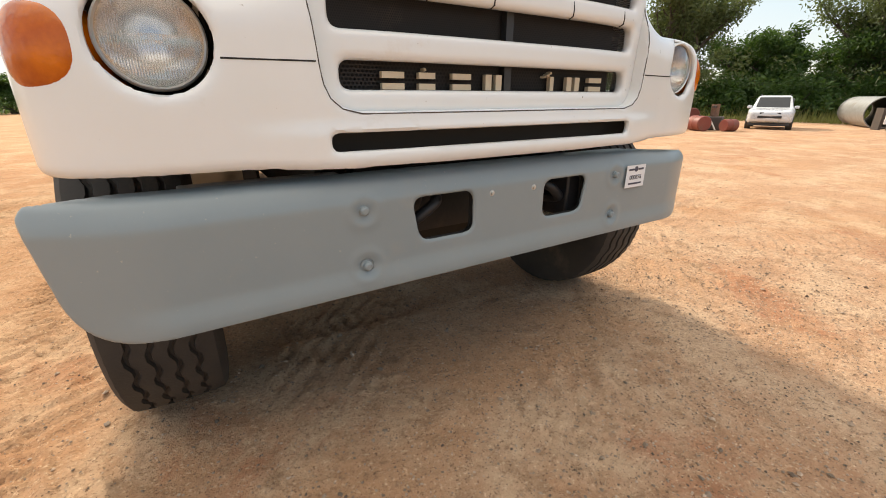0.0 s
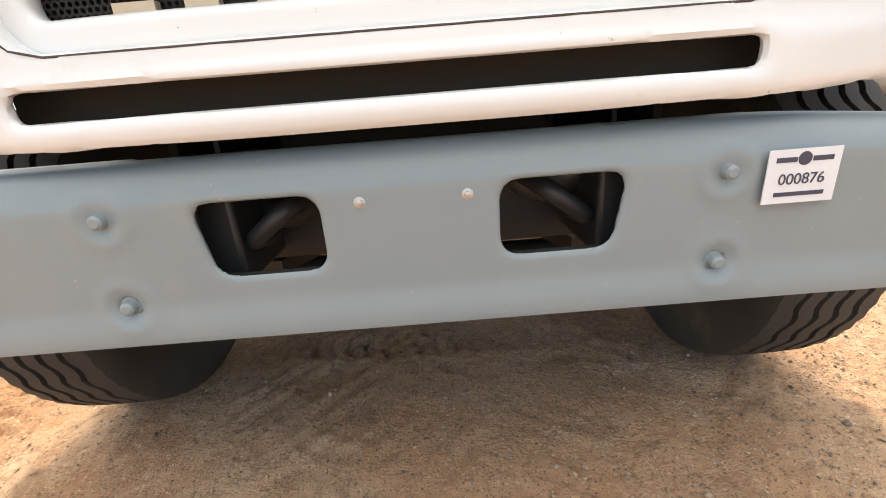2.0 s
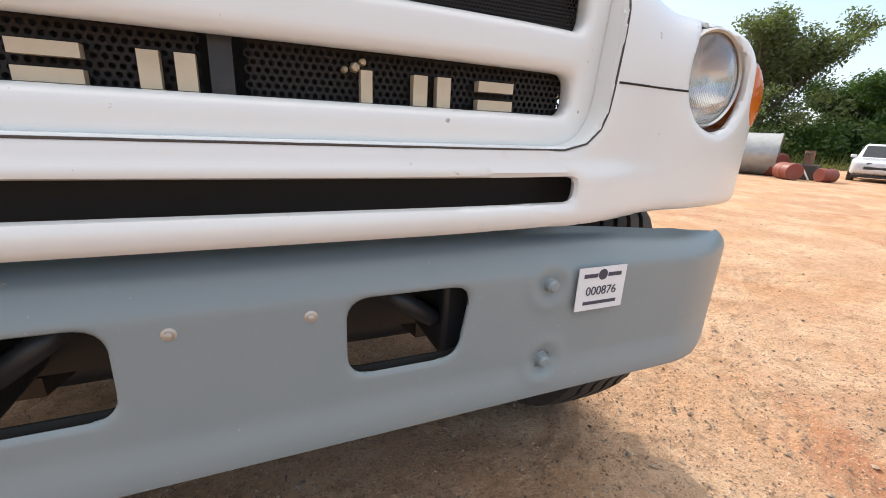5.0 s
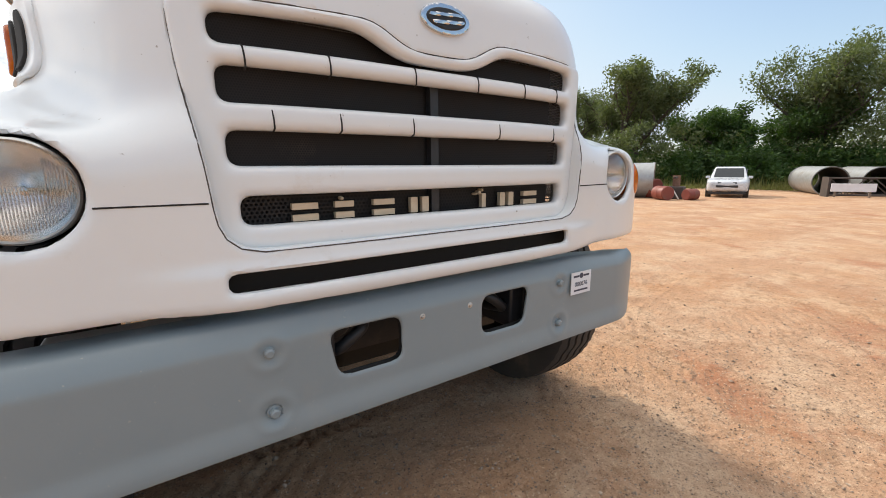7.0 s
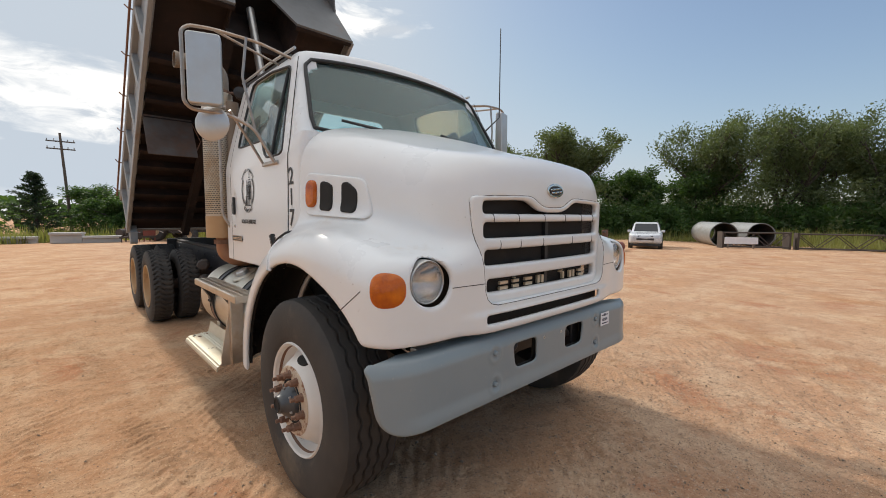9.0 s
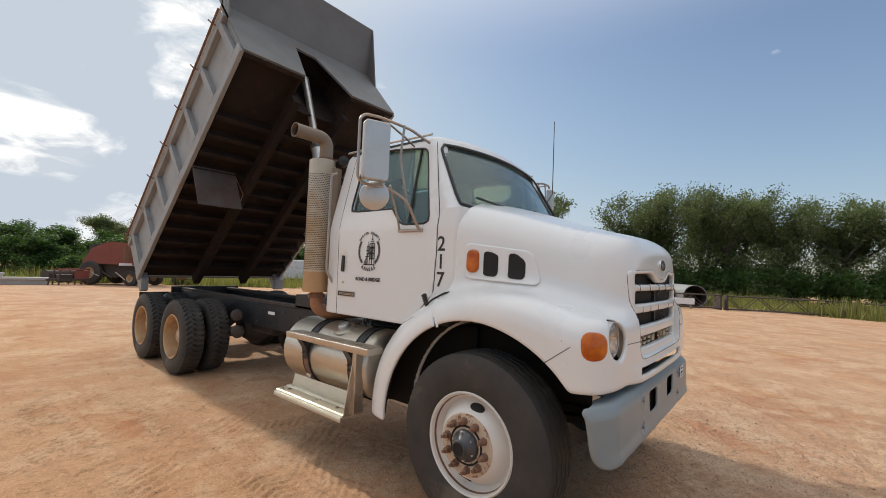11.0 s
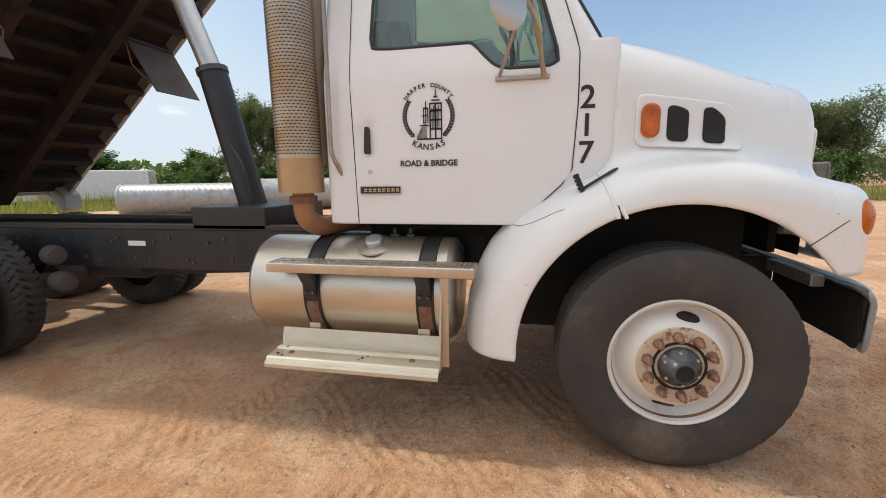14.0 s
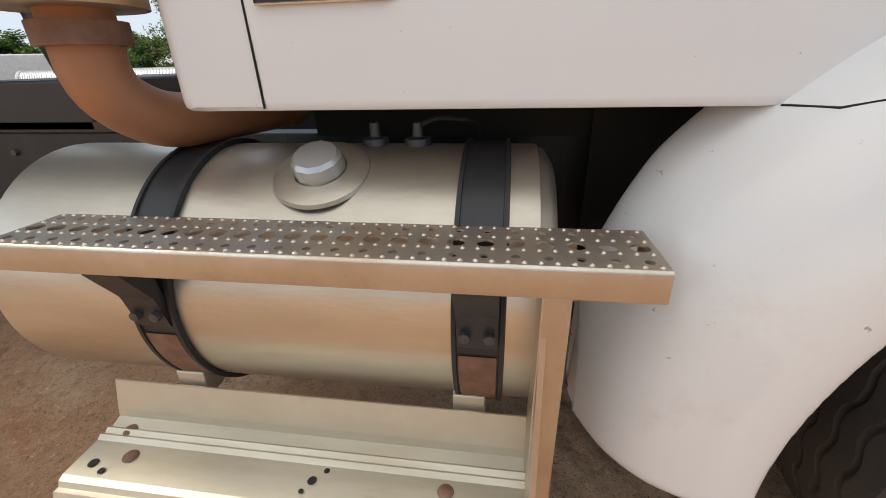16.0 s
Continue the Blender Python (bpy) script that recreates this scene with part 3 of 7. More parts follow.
def build_ground():
    core = np.arange(-4.7, 4.7, 0.02)
    far = 4.7 + 0.026 * np.cumsum(1.105 ** np.arange(82))
    sx = np.concatenate([-far[::-1], core, far])
    n = len(sx)
    gx, gy = np.meshgrid(sx - 0.7, sx + 0.9, indexing="ij")
    z = dirt_z(gx, gy)
    v = np.stack([gx, gy, z], -1).reshape(-1, 3)
    i = np.arange(n * n).reshape(n, n)
    f = np.stack([i[:-1, :-1], i[1:, :-1], i[1:, 1:], i[:-1, 1:]], -1).reshape(-1, 4)
    me = bpy.data.meshes.new("ground")
    me.from_pydata(v.tolist(), [], f.tolist())
    me.polygons.foreach_set("use_smooth", [True] * len(me.polygons))
    me.materials.append(M_GROUND)
    tagged(new("ground", me), "bare packed reddish dirt yard with ruts and gravel", "ground", kind="structure")


def build_gravel():
    """Loose stones and clods lying on the dirt round the truck."""
    rng = np.random.default_rng(11)
    n, m = 56000, 38000
    x = np.concatenate([rng.normal(0.9, 1.5, m), rng.uniform(-6, 7, n - m)])
    y = np.concatenate([rng.normal(-0.1, 1.2, m), rng.uniform(-4, 9, n - m)])
    s = 0.0016 + 0.0058 * rng.random(n) ** 3 + np.where(rng.random(n) < 0.02, 0.011 * rng.random(n), 0)
    z0 = dirt_z(x, y)
    q, fl = rng.uniform(0, 6.28, n), rng.uniform(0.45, 0.85, n)
    shape = np.array([(1, 0, 0.1), (0.3, 0.9, 0.25), (-0.8, 0.5, -0.1), (-0.6, -0.7, 0.2), (0.5, -0.8, -0.1), (0.1, 0.1, 1.0), (-0.1, 0.0, -0.7)])
    faces = np.array([(0, 1, 5), (1, 2, 5), (2, 3, 5), (3, 4, 5), (4, 0, 5), (1, 0, 6), (2, 1, 6), (3, 2, 6), (4, 3, 6), (0, 4, 6)])
    j = rng.uniform(0.7, 1.25, (n, 7, 1)) * s[:, None, None] * shape[None]
    c, d = np.cos(q)[:, None], np.sin(q)[:, None]
    vx, vy = x[:, None] + j[..., 0] * c - j[..., 1] * d * 0.8, y[:, None] + j[..., 0] * d + j[..., 1] * c * 0.8
    vz = z0[:, None] + s[:, None] * 0.3 + j[..., 2] * fl[:, None]
    v = np.stack([vx, vy, vz], -1).reshape(-1, 3)
    f = (np.arange(n)[:, None, None] * 7 + faces[None]).reshape(-1, 3)
    me = bpy.data.meshes.new("gravel")
    me.from_pydata(v.tolist(), [], f.tolist())
    me.materials.append(M_STONE)
    tagged(new("gravel", me), "loose pale gravel and small clods scattered on dirt", "gravel", kind="stuff")


build_ground()
build_gravel()


# ---- the dump truck: moulded hood ----
WY, WZ = 0.81, 0.545
truck = thing("dump_truck", "white tandem-axle dump truck with its grey bed raised", "dump truck", (0, 0, 0))


def hood_top(x, y):
    return 1.762 + 0.49 * y - 0.115 * y * y - 0.085 * np.square(x / 0.9) + 0.078 * np.exp(-np.square(y / 0.33))


def hood_half(y, z):
    return 0.675 + 0.56 * np.maximum(y, -0.2) - 0.2 * np.square(np.maximum(y, -0.2)) + 0.03 * (1.7 - z)


def hood_front(x, z):
    a = np.abs(x)
    return 0.008 + 0.05 * (a / 0.68) ** 4 - 0.022 * step(1.085, 1.045, z) + 0.10 * np.maximum(z - 1.6, 0) ** 1.5


def hood_body(x, y, z):
    a = np.abs(x)
    side = smax((z - hood_top(x, y)) * 0.92, (a - hood_half(y, z)) * 0.93, 0.22)
    h = smax(side, hood_front(x, z) - y, 0.105)
    h = smax(h, y - 1.115 - 0.075 * step(0.86, 0.62, a), 0.03)
    swell = np.clip((y - WY) / 0.9, 0, 1)
    r = np.sqrt(np.square(y - WY) + np.square(z - WZ)) - 0.945 - 0.10 * swell * swell + 0.13 * swell * np.clip((a - 0.93) / 0.32, 0, 1) ** 1.6 + 0.30 * np.square(np.maximum(a - 0.9, 0)) * (1 - swell)
    crown = z - (1.36 + 0.13 * step(0.0, 0.62, y)) + 0.30 * np.square(np.maximum(a - 0.9, 0))
    crown = np.where(y > WY, r, crown)
    fn = smax(a - (1.182 + 0.068 * step(0.02, 0.62, y)), crown, 0.15)
    fn = smax(fn, 0.010 + 0.72 * np.square(np.maximum(a - 0.85, 0)) - y, 0.10)
    fn = smax(fn, 0.90 - a - np.maximum(1.13 - y, 0) * 4, 0.02)
    return smin(h, fn, 0.13)


def grille_outline(x, z, grow=0.0):
    a = np.abs(x)
    top = 1.652 - 0.062 * np.exp(-(a / 0.17) ** 4) - 0.012 * np.square(a / 0.6)
    d = smax(a - (0.606 + 0.045 * step(1.1, 1.65, z)), 1.10 - z, 0.10)
    return smax(d, z - top, 0.03) - grow


def hood_shape(x, y, z):
    a = np.abs(x)
    b = hood_body(x, y, z)
    d = smax(b, -(b + 0.028), 0.006)
    low = np.where(y < WY - 0.2, 0.957 + 0.014 * step(0.55, 0.85, a), 0.495)
    d = smax(d, low - z, 0.03)
    arch = np.sqrt(np.square(y - WY) + np.square(z - WZ)) - 0.742
    arch = np.maximum(arch, 0.55 - a)
    d = smax(d, -arch, 0.018)
    hole = smax(grille_outline(x, z), y - hood_front(x, z) - 0.058, 0.01)
    d = smax(d, -hole, 0.005)
    trough = smax(smax(np.abs(z - 1.028) - 0.022, np.abs(x + 0.025) - 0.575, 0.02), y - hood_front(x, z) - 0.016, 0.006)
    d = smax(d, -trough, 0.016)
    slot = smax(smax(np.abs(z - 1.027) - 0.0095, np.abs(x + 0.025) - 0.508, 0.008), y - 0.2, 0.02)
    d = smax(d, -slot, 0.008)
    lamp = smax(np.sqrt(np.square(a - 0.932) + np.square(z - 1.247)) - 0.106, y - 0.3, 0.02)
    return smax(d, -lamp, 0.022)


hood = part("hood", surface(hood_shape, (-1.29, -0.06, 0.46), (1.29, 1.82, 2.26), 0.0108), M_WHITE, truck,
            "white moulded fibreglass hood with integral flared fenders")


def fender_shade_shell(x, y, z):
    b = hood_body(x, y, z)
    d = np.maximum(b + 0.031, -(b + 0.050))
    d = np.maximum(d, np.where(y < WY - 0.2, 0.985, 0.53) - z)
    d = np.maximum(d, 0.755 - np.sqrt(np.square(y - WY) + np.square(z - WZ)))
    return np.maximum(np.maximum(d, 0.62 - np.abs(x)), 0.36 - y)


# black inner shells stand in for the shade inside the wheel arches
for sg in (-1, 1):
    vf = surface(fender_shade_shell, (-1.28, 0.32, 0.48), (-0.6, 1.84, 1.60), 0.0165)
    part("fender_shade_shell", mirrored(vf) if sg > 0 else vf, M_DARK, hood, "black shell for the shade under the fender")

# slot trough edges, hood parting lines
SEAM_R = 0.0022


def on_front(x, z, off=0.0):
    """A point on the hood's front or side face, found along +y."""
    y = np.linspace(-0.1, 1.2, 1301)
    d = hood_body(np.full_like(y, x), y, np.full_like(y, z))
    return (x, float(y[np.argmax(d < 0)]) - off, z)


def on_side(y, z, off=0.0, sign=-1):
    """A point on the hood's side, found from outside inwards."""
    a = np.linspace(1.35, 0.4, 1901)
    d = hood_body(a, np.full_like(a, y), np.full_like(a, z))
    return (sign * (float(a[np.argmax(d < 0)]) + off), y, z)


for sg in (-1, 1):
    part("seam", tube([on_front(sg * (0.622 + 0.21 * t), 1.213 + 0.0 * t) for t in np.linspace(0, 0.93, 12)], SEAM_R, 6), M_DARK, hood)
    part("seam", tube([on_side(y, 1.222 - 0.75 * (y - 0.19), 0, sg) for y in np.linspace(0.195, 0.345, 10)], SEAM_R, 6), M_DARK, hood)

# ---- grille insert ----
grille = part("grille", (lambda b: surface(lambda x, y, z: b(x, y, z), (-0.66, -0.03, 1.07), (0.66, 0.085, 1.70), 0.0075))(
    lambda x, y, z: smax(smax(grille_outline(x, z, 0.005), smax(hood_front(x, z) - 0.004 - y, y - hood_front(x, z) - 0.045, 0.012), 0.012),
                         -np.minimum.reduce([smax(smax(np.abs(z - zc) - hz, np.abs(x) - hx, 0.03), -1.0 - y, 0.02) if zc < 1.55 else
                                             smax(smax(1.556 - z, z - (1.632 - 0.066 * np.exp(-(np.abs(x) / 0.20) ** 4) - 0.012 * np.square(x / 0.6)), 0.012), np.abs(x) - hx, 0.03)
                                             for zc, hz, hx in ((1.60, 0.0, 0.584), (1.473, 0.040, 0.578), (1.333, 0.040, 0.570), (1.188, 0.035, 0.553))]), 0.022)),
    M_WHITE, hood, "white slatted grille surround with cracked bars")
for xs, zc in (((-0.52, -0.33, -0.09, 0.13, 0.33, 0.50), 1.53), ((-0.47, -0.31, -0.10, 0.22, 0.49), 1.398)):
    for x in xs:
        y = float(hood_front(x, zc)) - 0.005
        part("crack", tube([(x - 0.001, y + 0.02, zc + 0.027), (x, y + 0.003, zc + 0.02), (x + 0.002, y + 0.0005, zc), (x + 0.003, y + 0.003, zc - 0.02), (x + 0.003, y + 0.02, zc - 0.026)],
                           0.0022, 6), M_DARK, hood)

def mesh_screen(p, z0, z1):
    """Expanded honeycomb screen behind the grille bars."""
    rows = int((z1 - z0) / (p * 0.866))
    v = []
    for j in range(rows):
        for i in range(int(1.2 / p)):
            x = -0.6 + (i + 0.5 * (j % 2)) * p
            z = z0 + j * p * 0.866
            if grille_outline(np.array(x), np.array(z)) < -0.004 and abs(x) > 0.028:
                v.append((x, z))
    vs, fs = [], []
    for x, z in v:
        b = len(vs)
        for r in (0.58, 0.36):
            for k in range(6):
                q = math.pi / 6 + k * math.pi / 3
                vs.append((x + p * r * math.cos(q), 0.068, z + p * r * math.sin(q)))
        fs += [(b + k, b + (k + 1) % 6, b + 6 + (k + 1) % 6, b + 6 + k) for k in range(6)]
    return vs, fs


part("grille_screen", mesh_screen(0.0115, 1.11, 1.262), M_MESH, hood, "dirty black honeycomb grille screen", smooth=False)
part("fine_screen", mesh_screen(0.0066, 1.266, 1.66), M_MESH, hood, "fine dusty black grille mesh", smooth=False)
part("grille_flange", surface(lambda x, y, z: smax(smax(np.abs(grille_outline(x, z) - 0.014) - 0.015, hood_body(x, y, z) + 0.004, 0.005), y - hood_front(x, z) - 0.09, 0.01),
                              (-0.72, -0.04, 1.04), (0.72, 0.24, 1.72), 0.0085), M_WHITE, hood, "white return edge round the grille")
outline = []
for q in np.linspace(0, 2 * math.pi, 120, endpoint=False):
    rr = np.linspace(0.1, 1.0, 1801)
    px, pz = rr * np.cos(q), 1.36 + rr * np.sin(q)
    k = int(np.argmax(grille_outline(px, pz) > 0.004))
    outline.append(on_front(float(px[k]), float(pz[k]), -0.0008))
part("grille_joint", tube(outline, 0.0019, 5, closed=True), M_RUSTFRAME, hood, "brown dirt in the joint round the grille")
part("grille_post", box((-0.014, 0.050, 1.10), (0.014, 0.075, 1.61)), M_BLACK, hood, "dark grey centre post")
# added sheet stops light showing through the lower slot
part("slot_backing", box((-0.66, 0.066, 0.975), (0.66, 0.076, 1.075)), M_DARK, truck, "dark sheet added to black out the lower slot", smooth=False)
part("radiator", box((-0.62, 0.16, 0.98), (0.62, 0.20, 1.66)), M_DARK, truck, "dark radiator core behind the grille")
# raised maker's letters become plain bars of their size and spacing
LW, LH = 0.033, 0.0225
LETTERS = {"wide": [(-1, 1, 0.28, 1), (-1, 1, -1, -0.28)], "tee": [(-0.8, 0.8, 0.28, 1), (-0.8, 0.8, -1, -0.28)], "bar": [(-0.26, 0.26, -1, 1)],
           "pair": [(-0.95, -0.25, -1, 1), (0.25, 0.95, -1, 1)]}
for x, kind in ((-0.402, "wide"), (-0.297, "tee"), (-0.179, "wide"), (-0.060, "pair"), (0.190, "bar"), (0.294, "pair"), (0.408, "wide")):
    bm = bmesh.new()
    for x0, x1, z0, z1 in LETTERS[kind]:
        add_box(bm, (x + x0 * LW, 0.044, 1.177 + z0 * LH), (x + x1 * LW, 0.060, 1.177 + z1 * LH))
    part("letter_bar", bm, M_LETTER, hood, "raised faded gold bar", smooth=False)
# broken stubs of lost lettering
for x, z, r in ((-0.302, 1.207, 0.006), (0.175, 1.203, 0.008), (0.186, 1.211, 0.006), (0.160, 1.199, 0.005)):
    part("broken_stub", lathe([(0.0, -0.012), (r * 0.7, -0.009), (r, 0.0), (r * 0.8, 0.012)], 7, Matrix.Translation((x, 0.056, z)) @ Matrix.Rotation(radians(90), 4, "Z")), M_LETTER, hood, "broken gold stub")


def badge(name, rx, rz, lift, thick, mat, label, band=None):
    """An oval piece that hugs the hood's nose."""
    def f(x, y, z):
        e = (np.sqrt(np.square((x - 0.012) / rx) + np.square((z - 1.692) / rz)) - 1) * rz
        if band is not None:
            e = np.maximum(e, np.abs(z - 1.692 - band - 0.10 * (x - 0.012)) - 0.0052)
        return smax(np.abs(hood_body(x, y, z) - lift) - thick, e, 0.002)
    part(name, surface(f, (-0.085, -0.05, 1.64), (0.109, 0.14, 1.745), 0.0042), mat, hood, label)


badge("emblem", 0.082, 0.040, 0.004, 0.006, M_CHROME, "oval chrome badge")
badge("emblem_field", 0.066, 0.028, 0.008, 0.006, M_DECAL, "dark badge field")
badge("emblem_bar", 0.060, 0.026, 0.011, 0.006, M_CHROME, "chrome badge stripe", 0.010)
badge("emblem_bar", 0.060, 0.026, 0.011, 0.006, M_CHROME, "chrome badge stripe", -0.010)

# ---- lamps ----
def headlight(sg):
    x, z, y0 = sg * 0.932, 1.247, 0.062
    m = Matrix.Translation((x, y0, z)) @ Matrix.Rotation(radians(90), 4, "Z")
    hl = part("headlight", lathe([(0.096 * r, 0.074 * (1 - r * r)) for r in (0.0, 0.12, 0.25, 0.4, 0.55, 0.7, 0.82, 0.92, 1.0)], 40, m), M_REFLECTOR, truck, "round sealed-beam headlight")
    part("lens", lathe([(0.0, -0.026), (0.04, -0.023), (0.07, -0.014), (0.095, -0.002), (0.095, 0.004), (0.07, -0.008), (0.04, -0.017), (0.0, -0.020)], 40, m), M_LENS, hl)
    part("bulb", lathe([(0.0, 0.02), (0.008, 0.022), (0.010, 0.03), (0.008, 0.07)], 20, m), M_CHROME, hl)
    bm = bmesh.new()
    for k in range(-17, 18):
        h = math.sqrt(max(0.0, 0.088 ** 2 - (k * 0.005) ** 2)) * 0.9
        up = h if abs(k) > 9 else h * 0.1
        add_tube(bm, [(x + k * 0.005, y0 - 0.013 + k * k * 0.00004, z - h), (x + k * 0.005, y0 - 0.013 + k * k * 0.00004, z + up)], 0.0022, 5)
    tagged(part("lens_flutes", bm, M_LENS, hl, smooth=False), kind="stuff")
    part("ring", lathe([(0.092, -0.006), (0.096, -0.010), (0.100, -0.006), (0.102, 0.04), (0.098, 0.04), (0.094, 0.012)], 44, m, True), M_MIRROR_BACK, hl, "thin steel headlight ring")
    bk = part("bucket", lathe([(0.108, 0.034), (0.110, 0.12), (0.0, 0.13)], 40, m), M_DARK, hl)


for sg in (-1, 1):
    headlight(sg)


def turn_signal(sg):
    def f(x, y, z):
        a = np.abs(x)
        b = hood_body(x, y, z)
        u = (a - 1.125) * 0.74 + (y - 0.090) * 0.70
        e = (np.abs(u / 0.083) ** 2.6 + np.abs((z - 1.228) / (0.078 + 0.07 * u)) ** 2.6) ** (1 / 2.6) - 1
        return smax(b - 0.013 + 0.012 * np.square(e + 1), e * 0.08, 0.012)
    vf = surface(f, (-1.28, 0.0, 1.12), (-1.0, 0.32, 1.34), 0.007)
    part("turn_signal", mirrored(vf) if sg > 0 else vf, M_AMBER, truck, "amber wrap-around turn signal lens")


for sg in (-1, 1):
    turn_signal(sg)


def vent_panel(sg):
    def box2(y, z, y0, y1, z0, z1, k):
        return smax(np.abs(y - (y0 + y1) / 2) - (y1 - y0) / 2, np.abs(z - (z0 + z1) / 2) - (z1 - z0) / 2, k)
    plate = lambda x, y, z: smax(np.abs(hood_body(x, y, z) - 0.004) - 0.008, smax(smax(0.535 + 0.30 * (z - 1.65) - y, y - 1.02, 0.04), smax(1.538 + 0.05 * (y - 0.78) - z, z - 1.768 - 0.12 * (y - 0.78), 0.04), 0.05), 0.010)
    lo, hi = (-1.12, 0.5, 1.48), (-0.84, 1.08, 1.82)
    put = (lambda vf: mirrored(vf)) if sg > 0 else (lambda vf: vf)
    vp = part("vent_panel", put(surface(plate, lo, hi, 0.006)), M_WHITE, hood, "white side air vent panel")
    for y0, y1, cut in ((0.776, 0.876, 0.35), (0.600, 0.708, 0.75)):
        lou = lambda x, y, z: smax(np.abs(hood_body(x, y, z) - 0.012) - 0.007, smax(box2(y, z - 0.06 * (y - 0.95), y0, y1, 1.578, 1.748, 0.03), z - 0.06 * (y - 0.95) - 1.750 + cut * np.maximum(y0 + 0.070 - y, 0), 0.025), 0.006)
        part("louvre", put(surface(lou, lo, hi, 0.0075)), M_DARK, hood, "black vent opening")
    mk = lambda x, y, z: smax(np.abs(hood_body(x, y, z) - 0.014) - 0.016, box2(y, z, 0.909, 0.996, 1.590, 1.748, 0.045), 0.015)
    part("marker_lamp", put(surface(mk, lo, hi, 0.0075)), M_AMBER, hood, "amber side marker lamp")


for sg in (-1, 1):
    vent_panel(sg)

# ---- bumper ----
def bumper_front(x, z):
    a = np.abs(x)
    # a flat face between the rolled top and a lower band that kicks forward a little
    return 1.0 * np.maximum(np.abs(x + 0.045) - 0.94, 0) ** 1.8 - 0.014 * step(0.915, 0.86, z) - 0.009 * step(0.69, 0.625, z) * step(1.16, 1.0, a)


def bumper_shape(x, y, z):
    a = np.abs(x)
    b = smax(bumper_front(x, z) + 0.004 - y, z - 0.932 + 0.03 * step(0.55, 1.1, x), 0.05)
    thick = 0.016 + 0.015 * step(1.04, 1.14, np.abs(x + 0.045))
    d = smax(b, -(b + thick), 0.004)
    d = smax(d, y - bumper_front(x, z) - 0.002 - thick - 0.09 * step(0.74, 0.9, z) * step(1.16, 1.0, np.abs(x + 0.045)), 0.008)
    # straight lower edge that turns up into the ends in a wide curve
    d = smax(d, smax(0.604 - z, np.abs(x + 0.045) - (1.192 - 0.17 * np.maximum(0.90 - z, 0) - 0.02 * step(0.895, 0.945, z)), 0.12), 0.010)
    lean = (0.855 - z) * 0.18
    hole = smax(smax(np.abs(z - 0.794) - 0.066, np.abs(np.abs(x + 0.008) - 0.262 + lean * 0.5) - 0.108 + lean * 0.5, 0.04), y - 0.06, 0.01)
    d = smax(d, -hole, 0.012)
    for px, pz in ((0.53, 0.845), (0.53, 0.684)):
        r2 = np.square(a - px) + np.square(z - pz)
        d = d + (0.006 * np.exp(-r2 / 0.026 ** 2) - 0.003 * np.exp(-np.square(np.sqrt(r2) - 0.042) / 0.014 ** 2)) * (y < 0.06)
    return d


def bumper_back_shade(x, y, z):
    """Black sheet standing in for shade behind the bumper, a hand's breadth inside the edges."""
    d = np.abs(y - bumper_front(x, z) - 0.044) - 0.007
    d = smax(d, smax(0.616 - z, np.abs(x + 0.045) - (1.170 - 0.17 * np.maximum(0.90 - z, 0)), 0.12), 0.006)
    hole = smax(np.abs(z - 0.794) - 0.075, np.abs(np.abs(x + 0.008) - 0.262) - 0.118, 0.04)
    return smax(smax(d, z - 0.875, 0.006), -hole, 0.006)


bumper = part("bumper", surface(bumper_shape, (-1.27, -0.08, 0.56), (1.27, 0.36, 0.97), 0.0072), M_BUMPER, truck, "grey painted steel bumper with two tow openings")
for sg in (-1, 1):
    for px, pz in ((0.53, 0.845), (0.53, 0.684)):
        part("bolt", lathe([(0.0, -0.016), (0.008, -0.016), (0.0125, -0.012), (0.0135, 0.0), (0.019, 0.001), (0.021, 0.006), (0.02, 0.02)], 14,
                           Matrix.Translation((sg * px, -0.006, pz)) @ Matrix.Rotation(radians(90), 4, "Z")), M_BUMPER, bumper, "painted carriage bolt")
    part("rivet", lathe([(0.0, -0.005), (0.005, -0.004), (0.006, 0.0), (0.010, 0.001), (0.010, 0.01)], 10,
                        Matrix.Translation((sg * 0.091, -0.011, 0.843)) @ Matrix.Rotation(radians(90), 4, "Z")), M_MIRROR_BACK, bumper, "small screw")
# added sheet that paints the bumper's shaded inside black
part("bumper_back_shade", surface(bumper_back_shade, (-1.26, -0.02, 0.59), (1.26, 0.42, 0.93), 0.0105), M_DARK, bumper, "black sheet for the shade behind the bumper")
for sg in (-1, 1):
    part("tow_hook", tube(rounded_path([(sg * 0.335, 0.20, 0.74), (sg * 0.33, 0.085, 0.76), (sg * 0.25, 0.07, 0.82), (sg * 0.215, 0.16, 0.84)], 0.03), 0.019, 10), M_BLACK, truck, "black forged tow hook")
# added box gives the tow openings a dark back
part("tow_hole_backing", box((-0.44, 0.27, 0.66), (0.44, 0.32, 0.88)), M_BLACK, truck, "black box added to darken the tow openings", smooth=False)
tag = part("lot_tag", box((0.585, -0.0205, 0.786), (0.705, -0.0185, 0.876)), M_TAG, bumper, "white paper lot tag", smooth=False)
part_mesh("tag_number", text_mesh("000876", 0.026, 0.0004, Matrix.Translation((0.645, -0.0212, 0.826)) @ Matrix.Rotation(radians(90), 4, "X")), M_TAGINK, tag, "printed tag number")
part("tag_bar", box((0.603, -0.0212, 0.798), (0.687, -0.0203, 0.805)), M_TAGINK, tag, smooth=False)
part("tag_bar", box((0.598, -0.0212, 0.855), (0.632, -0.0203, 0.863)), M_TAGINK, tag, smooth=False)
part("tag_bar", box((0.658, -0.0212, 0.855), (0.692, -0.0203, 0.863)), M_TAGINK, tag, smooth=False)
